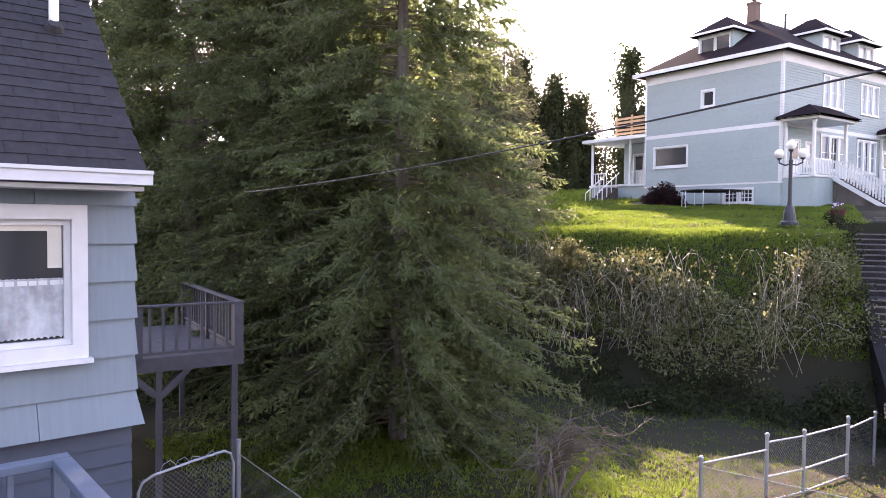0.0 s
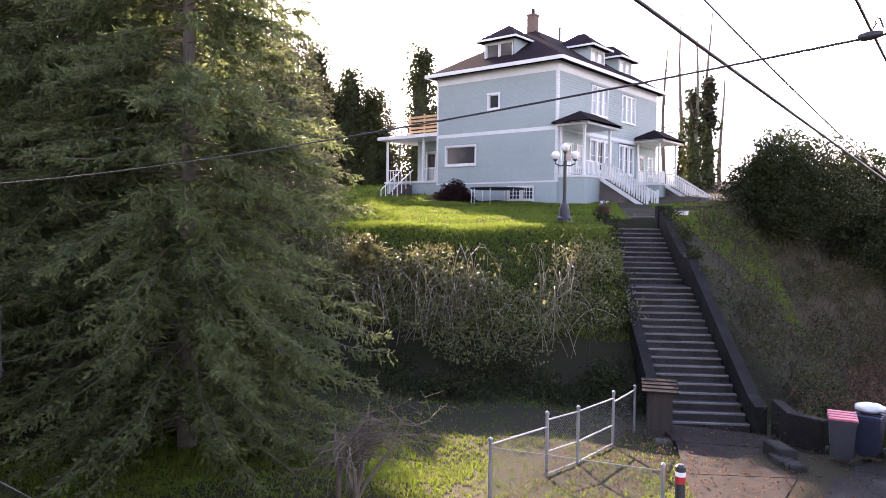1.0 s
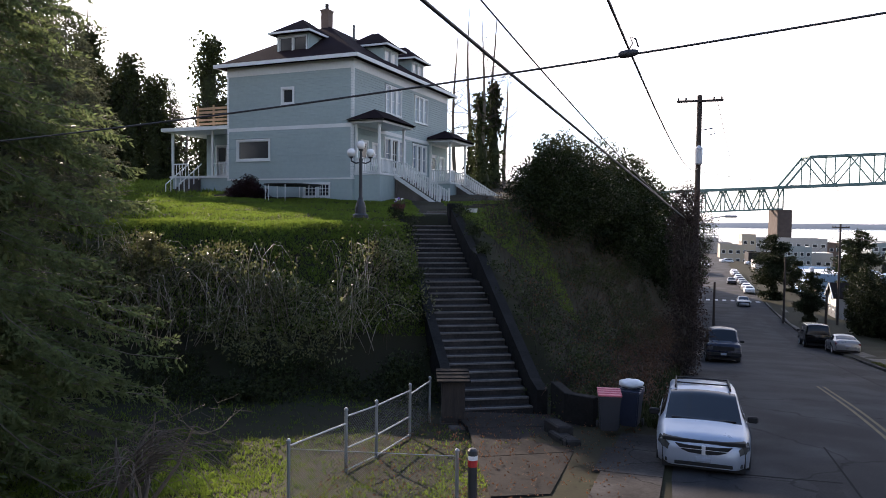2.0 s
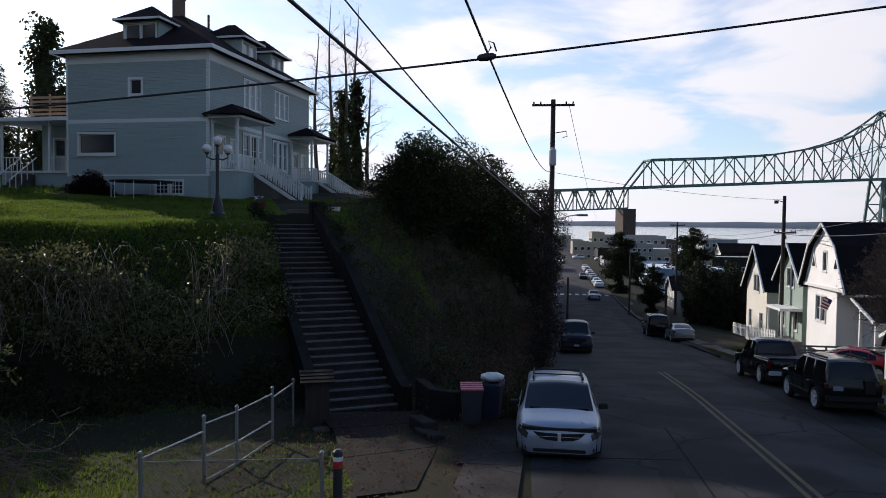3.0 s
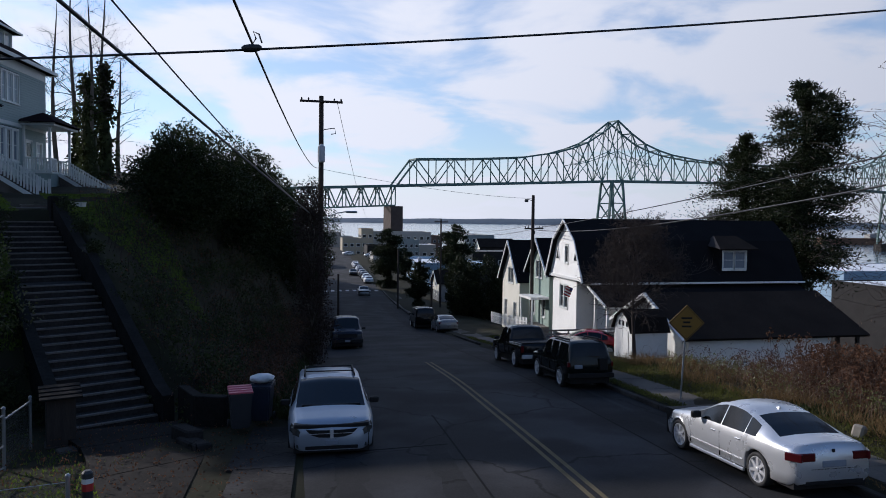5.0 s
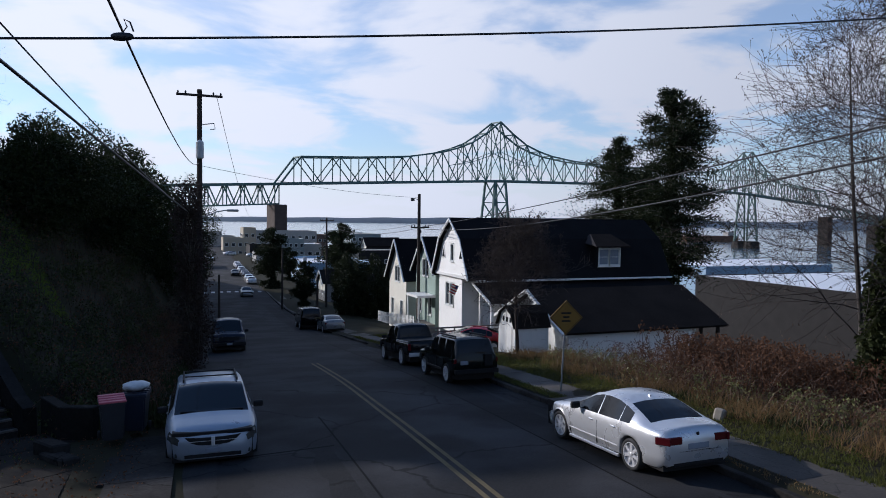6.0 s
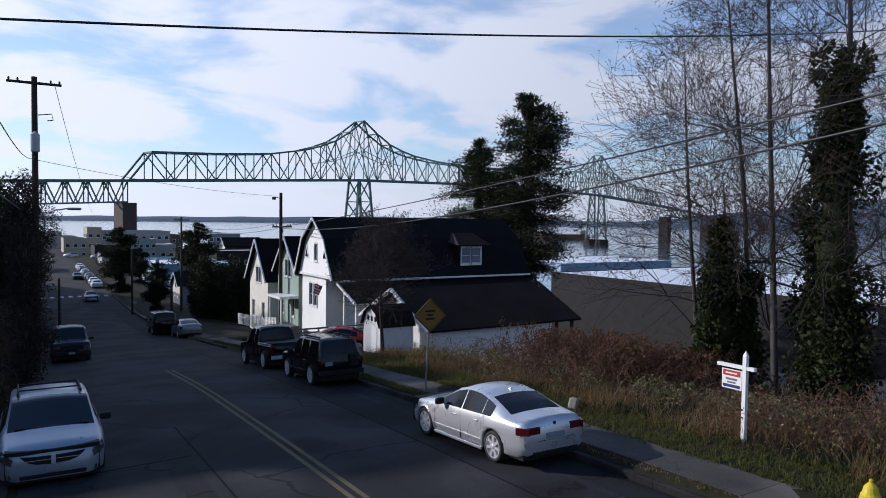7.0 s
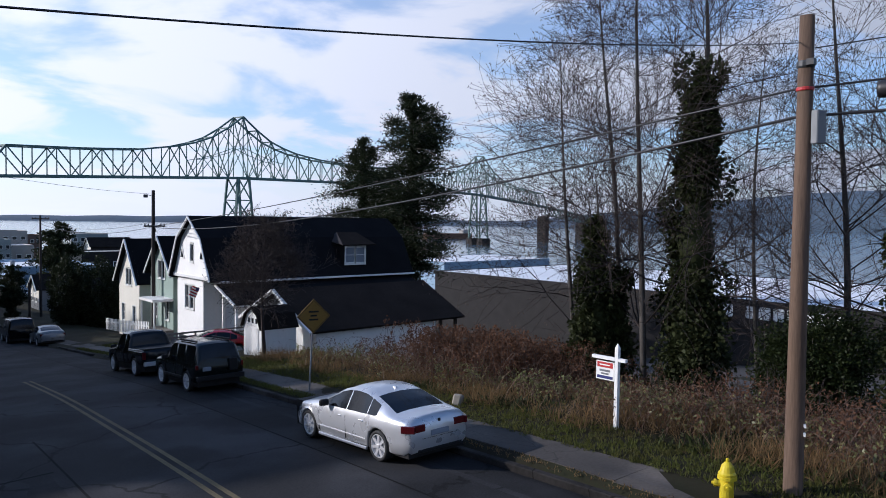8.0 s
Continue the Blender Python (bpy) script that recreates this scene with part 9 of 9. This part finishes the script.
tufts("dry_grass", "tall dry straw grass at the thicket's edge", "grass", clumped(verge_xy(12000, 8.3, 13.0, -6, 31), 0.8, 0.0), 0.55, M["dry_grass"], width=0.014, clump=3, lean=0.5)
tufts("weeds", "green weeds along the thicket's edge", "weeds", clumped(verge_xy(7000, 8.6, 12.5, -6, 31), 0.7, 0.3), 0.22, M["ivy"], width=0.06, clump=3, lean=0.7)
canes("thicket", "brown dry bramble thicket on the slope", open_view(clumped(verge_xy(4200, 9.2, 17, -6, 34), 0.6, 0.2)), 1.5, 1.15, M["cane"], 0.007, leaf=M["dead_leaf"], leaves_per=13, leaf_size=0.075, upright=0.12, category="thicket")
canes("thicket", "low green and brown bramble tangle on the slope", open_view(verge_xy(1700, 9.6, 18, -8, 32), 27.0), 1.2, 0.7, M["cane"], 0.007, leaf=M["bramble_leaf"], leaves_per=12, leaf_size=0.09, category="thicket")
canes("thicket", "thin bare reddish stems above the thicket", open_view(clumped(verge_xy(900, 9.8, 17, -6, 34), 0.6, 0.0)), 1.0, 1.7, M["twig"], 0.006, upright=0.4, category="thicket")
canes("thicket", "leafless grey brush on the lower slope", open_view(verge_xy(1500, 16, 34, -5, 40)), 0.9, 1.5, M["twig"], 0.008, upright=0.5, category="thicket")


canes("thicket", "pale dry straw canes tangled over the thicket", open_view(clumped(verge_xy(1500, 8.9, 14.5, -6, 30), 0.8, 0.0)), 1.5, 0.8, M["straw_cane"], 0.006, category="thicket")
mounds = []
for cx, cy, r, n in ((20.9, 20.0, 1.4, 230), (22.0, 18.2, 1.7, 260), (20.0, 15.8, 1.4, 180), (18.3, 20.6, 1.3, 200), (19.2, 18.4, 1.5, 230), (17.4, 16.6, 1.2, 130)):
    mounds.append(np.column_stack([cx + rng.normal(size=n) * r * 0.6, cy + rng.normal(size=n) * r * 0.6]))
canes("thicket", "tall reddish brown bramble mounds on the slope", np.concatenate(mounds), 1.3, 1.8, M["cane"], 0.008, leaf=M["dead_leaf"], leaves_per=26, leaf_size=0.085, upright=0.25, category="thicket")


for az, r, h, rad, br, ivy, irad, cat, lx in ((57.8, 25.0, 17.5, 0.11, 46, 0, 0, 1500, -0.02), (55.6, 26.5, 16.5, 0.10, 44, 5.0, 0.6, 1500, -0.04), (53.8, 26.0, 8.5, 0.11, 14, 6.9, 0.85, 300, 0.0), (61.2, 25.5, 17.5, 0.17, 40, 12.2, 1.12, 1500, 0.01),
                                     (52.6, 28.0, 13.5, 0.09, 46, 0, 0, 1500, -0.06), (66.0, 31.0, 15, 0.10, 30, 0, 0, 700, 0.05), (71.5, 28.0, 17, 0.14, 44, 0, 0, 1200, -0.04), (75.5, 25.0, 15, 0.16, 30, 9.0, 0.8, 500, 0.0)):
    x, y = polar(az, r)
    t = bare_tree("alder_tree", "tall ivy-clad bare alder with fine twigs" if ivy else "tall bare pale-barked alder with fine twigs and catkins", h, rad, br, depth=2, first=0.13, length=0.31, catkins=cat, lean=(lx, 0.02), kids=(5, 9), group="bare alders", thin=0.0056, wander=0.10, rise=0.12, per_tip=2)
    place(t, x, y, z=float(ground_z(x, y)) - 0.3)
    if ivy:
        ivy_on(t, ivy, irad, int(6200 * ivy * irad / 3))
x, y = polar(69.6, 21.5)
z = float(ground_z(x, y))
blob_leaves("holly_bush", "dense dark green ivy-covered bush behind the pole", "bush", [((x, y, z + 2.1), (1.15, 1.15, 1.6)), ((x + 0.1, y - 0.7, z + 2.5), (0.85, 0.85, 1.15)), ((x - 0.3, y + 0.7, z + 1.7), (0.8, 0.8, 1.4)), ((x, y, z + 0.9), (1.35, 1.35, 1.1))], 30000, 0.10, M["laurel"], shell=0.85, twigs=24)
tw = bare_tree("small_tree", "small round-headed leafless tree before the white house", 6.2, 0.085, 90, depth=3, first=0.32, bark=M["twig"], length=0.34, catkins=2500, kids=(3, 6), thin=0.006)
place(tw, 15.9, 30.4)
M["fir_dark"] = leaf_mat("dark fir needles", (0.030, 0.040, 0.018), (0.018, 0.024, 0.012), through_light=0.2)
fir = clump_fir("fir_tree", "tall dark ragged fir behind the white house", 24, 5.4, 0.10, 170, 44000, 0.34, M["fir_dark"], group="firs by the river")
x, y = polar(39.2, 70)
place(fir, x, y, z=-11.8)
x, y = polar(35.2, 73)
place(copy_thing(fir, Matrix()), x, y, z=-11.8, turn=120, size=0.83)
x, y = polar(37.4, 76)
place(copy_thing(fir, Matrix()), x, y, z=-12, turn=40, size=0.7)
# trees and bushes down the street
dark_tree = clump_fir("evergreen_tree", "dense dark evergreen tree down the street", 11, 3.0, 0.02, 80, 14000, 0.45, M["fir_dark"], group="far evergreens")
x, y = polar(7.9, 128)
place(dark_tree, x, y, z=float(ground_z(x, y)) - 0.5)
for az, r, h in ((10.4, 96, 7.0), (13.2, 142, 15.0), (17.4, 90, 6.0), (12.4, 175, 9), (1.6, 112, 6), (9.2, 150, 8)):
    x, y = polar(az, r)
    place(copy_thing(dark_tree, Matrix()), x, y, z=float(ground_z(x, y)) - 0.5, turn=az * 40, size=h / 12)
for az, r, w, h in ((13.6, 83, 1.5, 3.5), (14.5, 85, 1.2, 3.1), (15.9, 82, 1.7, 3.7), (16.8, 84, 1.1, 3.2)):
    x, y = polar(az, r)
    z = float(ground_z(x, y))
    blob_leaves("evergreen_column", "dense dark columnar evergreen beside the cream house", "tree", [((x, y, z + h), (w, w, h * 1.05)), ((x + 0.3, y - 0.2, z + h * 0.6), (w * 1.1, w * 1.1, h * 0.62))], 9000, 0.26, M["fir_dark"], shell=0.88, twigs=6)
# ---------------------------------------------------------------- the town by the river
M["lot"] = mat("grey gravel lot", (0.042, 0.039, 0.038), 0.95, vary=0.3, scale=1.0, fine=20, bump=0.2)
M["wall_dark"] = mat("dark brown cladding", (0.012, 0.0105, 0.0105), 0.9, vary=0.2, scale=1, fine=10, bump=0.05)
M["roof_white"] = mat("white membrane roof", (0.78, 0.80, 0.82), 0.6, vary=0.12, scale=0.6, fine=6, bump=0)
M["wall_grey"] = mat("pale grey render", (0.34, 0.33, 0.31), 0.85, vary=0.15, scale=0.5, fine=6, bump=0)
M["wall_teal"] = mat("grey green render", (0.24, 0.28, 0.28), 0.85, vary=0.15, scale=0.5, fine=6, bump=0)
M["wall_blue"] = mat("pale blue sheet metal", (0.24, 0.36, 0.48), 0.6, vary=0.1, scale=0.5, fine=6, bump=0)
M["wall_tan"] = mat("tan render", (0.38, 0.33, 0.25), 0.85, vary=0.15, scale=0.5, fine=6, bump=0)


def block(name, label, x0, y0, x1, y1, zb, zt, wall, roof_m, rows=0, cols=0, ends=0, parapet=0.4):
    """A flat-roofed town building with windows on the sides that face the street."""
    t = thing(name, label, "building", pose(x0, y0, zb))
    w, d, h = x1 - x0, y1 - y0, zt - zb
    flat_part("wall", t, None, [(0, 0, -4, w, d, h - parapet)], wall)
    for q in ((0, 0, h - parapet, w, 0.3, h), (0, d - 0.3, h - parapet, w, d, h), (0, 0.3, h - parapet, 0.3, d - 0.3, h), (w - 0.3, 0.3, h - parapet, w, d - 0.3, h)):
        flat_part("parapet", t, None, [q], wall)
    flat_part("roof", t, None, [(0.3, 0.3, h - parapet + 0.002, w - 0.3, d - 0.3, h - parapet + 0.06)], roof_m)
    for r in range(rows):
        z = 0.9 + (h - 1.2) * r / rows
        hh = min(1.5, 0.6 * (h - 1.2) / rows)
        for c in range(cols):
            u = w * (c + 0.5) / cols
            ww = 0.28 * w / cols
            wn_ = flat_part("window", t, None, [(u - ww, -0.08, z, u + ww, 0.02, z + hh)], M["white_paint"])
            flat_part("pane", wn_, None, [(u - ww * 0.86, -0.1, z + 0.08 * hh, u + ww * 0.86, -0.07, z + hh * 0.92)], M["glass"])
        for c in range(ends):
            u = d * (c + 0.5) / ends
            ww = 0.28 * d / ends
            wn_ = flat_part("window", t, None, [(-0.08, u - ww, z, 0.02, u + ww, z + hh)], M["white_paint"])
            flat_part("pane", wn_, None, [(-0.1, u - ww * 0.86, z + 0.08 * hh, -0.07, u + ww * 0.86, z + hh * 0.92)], M["glass"])
    return t


shop = block("warehouse", "long dark warehouse with white flat roof and white lettering", 68, -20, 100, 78, -17, -7.3, M["wall_dark"], M["roof_white"], parapet=0.15)
# big white letters become plain blocks
for k, (w, g) in enumerate(((1.0, 0), (1.0, 0), (1.0, 0.8), (1.1, 0), (1.0, 0), (1.1, 0), (1.0, 0), (1.1, 0), (1.0, 0))):
    y = 34.9 - 1.32 * k - (1.0 if k > 1 else 0)
    b = BM(); box(b, -0.14, y - w / 2 + 20, 7.9, -0.02, y + w / 2 + 20, 9.1, bevel=0.1)
    part("letter_block", b, M["white_paint"], shop)
block("warehouse", "low building with white roof near the shore", 93, 104, 125, 124, -17, -8.2, M["wall_blue"], M["roof_white"], parapet=0.1)
sheet("lot", np.linspace(34, 68, 12), np.linspace(-10, 75, 20), lambda x, y: bumpy(x, y) + 0.06, M["lot"], "grey gravel parking lot below the slope", category="parking lot")
block("apartment_building", "pale grey riverside apartment block with rows of windows", 38, 330, 66, 348, -18, -6.4, M["wall_grey"], M["wall_tan"], 3, 9, 4)
block("apartment_building", "brown and tan tower end of the riverside block", 32.5, 326, 38, 340, -18, -4.9, M["wall_tan"], M["wall_tan"], 3, 2, 3)
block("apartment_building", "grey green riverside block with rows of windows", 68, 272, 80, 300, -18, -6.3, M["wall_teal"], M["wall_grey"], 4, 5, 6)
block("workshop", "pale blue metal workshop with roof vents", 27, 150, 42, 172, -14, -9.6, M["wall_blue"], M["roof_white"], 1, 5, 3)
for k in range(4):
    b = lathe(BM(), [(0.4, 0), (0.4, 0.7), (0.7, 0.8), (0.3, 1.1)], 10, Matrix.Translation((29 + 3 * k, 158, -9.9)))
    tagged(part("roof_vent", b, M["galv"]), "round metal roof vent on the workshop", "vent", "workshop vents")
block("shop", "low white shop beside the far street", -6, 190, 10, 205, -15, -10.5, M["wall_grey"], M["wall_tan"], 1, 4, 0)
block("shop", "low tan shop beside the far street", 10, 420, 24, 435, -16, -11.0, M["wall_tan"], M["wall_grey"], 1, 5, 0)
block("shop", "low grey shop near the shore", 46, 300, 62, 316, -17, -11.2, M["wall_grey"], M["roof_white"], 1, 5, 0)
block("shop", "low dark shop near the shore", 56, 225, 74, 240, -16, -10.6, M["wall_dark"], M["wall_grey"], 1, 5, 2)
for label, x0, y0, w, d, zt, wall, roof_, r_, c_ in (
        ("pale low riverside store with flat roof", 14, 352, 17, 14, -9.2, "wall_grey", "roof_white", 1, 6), ("tan two-storey riverside shop", 22, 300, 8, 12, -8.6, "wall_tan", "wall_grey", 2, 3),
        ("dark brown low riverside shed", 29, 268, 10, 12, -10.4, "wall_dark", "roof_brown", 1, 4), ("white riverside cannery with rows of windows", 8, 392, 20, 16, -8.0, "wall_grey", "roof_white", 2, 8),
        ("grey green two-storey riverside office", 43, 296, 11, 12, -8.9, "wall_teal", "wall_grey", 2, 5), ("brick brown riverside warehouse", 58, 352, 18, 14, -8.6, "brick_red", "wall_tan", 2, 7),
        ("small pale shop beside the far street", 25, 214, 8, 10, -10.6, "wall_grey", "wall_tan", 1, 3), ("low blue shop beside the far street", 33, 190, 9, 10, -10.9, "wall_blue", "roof_white", 1, 3),
        ("tan shop with flat roof near the shore", 47, 214, 9, 9, -10.7, "wall_tan", "wall_grey", 1, 4)):
    block("shop", label, x0, y0, x0 + w, y0 + d, -16.5, zt, M[wall], M[roof_], r_, c_, 0)
gable_house("yellow-gabled dark house far down the street", 72, 268, -14, 4.0, -10.5, -7.6, 14, M["cream"], M["wall_dark"], M["roof_brown"])
gable_house("dark house with brown roof down the slope", 28, 86, -12.2, 3.2, -8.5, -6.2, 12, M["wall_dark"], M["wall_dark"], M["roof_black"])
# sunlit pavement and crossing far down the street
fp = thing("pavement", "pale concrete pavement beside the far street", "pavement", kind="structure")
for k in range(18):
    y0 = 78 + 2.4 * k
    b = BM()
    slab(b, [(float(street_x(y)) + s, y, float(street_z(y)) + 0.12) for s, y in ((5.4, y0), (7.2, y0), (7.2, y0 + 2.35), (5.4, y0 + 2.35))], 0.15)
    part("paving_slab", b, M["concrete"], fp)
M["road_white"] = mat("white road paint", (0.5, 0.5, 0.48), 0.7, vary=0.3, bump=0)
for k in range(8):
    b = strip(BM(), -4.6 + 1.25 * k, -4.0 + 1.25 * k, 121.5, 124.0, 0.01)
    part("crossing_bar", b, M["road_white"], road)
paints = ("white_car", "silver", "black_car", "grey_car", "blue_car", "white_car", "black_car", "silver")
for k in range(9):
    y = 138 + 7.2 * k
    car("sedan", "small parked car far down the street", on_road(float(street_x(y)) + 4.2, y, -2.6), PLAIN, M[paints[k % 8]], "far parked cars", detail=False)
for x, y, turn, c in ((12.0, 117, 177, "grey_car"), (14.6, 166, 177, "black_car"), (21.5, 122.5, -80, "white_car"), (13.2, 232, 177, "white_car"), (26, 250, -80, "silver"), (19.5, 262, -60, "white_car")):
    car("sedan", "small car far down the street", on_road(x, y, turn), PLAIN, M[paints[3] if c == "grey_car" else c], "far parked cars", detail=False)
# rusty barge moored in the river
M["rust"] = mat("rusty brown hull", (0.16, 0.085, 0.05), 0.8, vary=0.3, scale=0.2, fine=2, bump=0)
bg_ = thing("barge", "long rusty brown barge moored in the river", "barge", pose(*polar(42.0, 1120), SEA))
flat_part("hull", bg_, None, [(-48, -8, -1, 48, 8, 9)], M["rust"], bevel=0.8)
flat_part("deckhouse", bg_, None, [(30, -5, 9, 42, 5, 15)], M["wall_grey"])
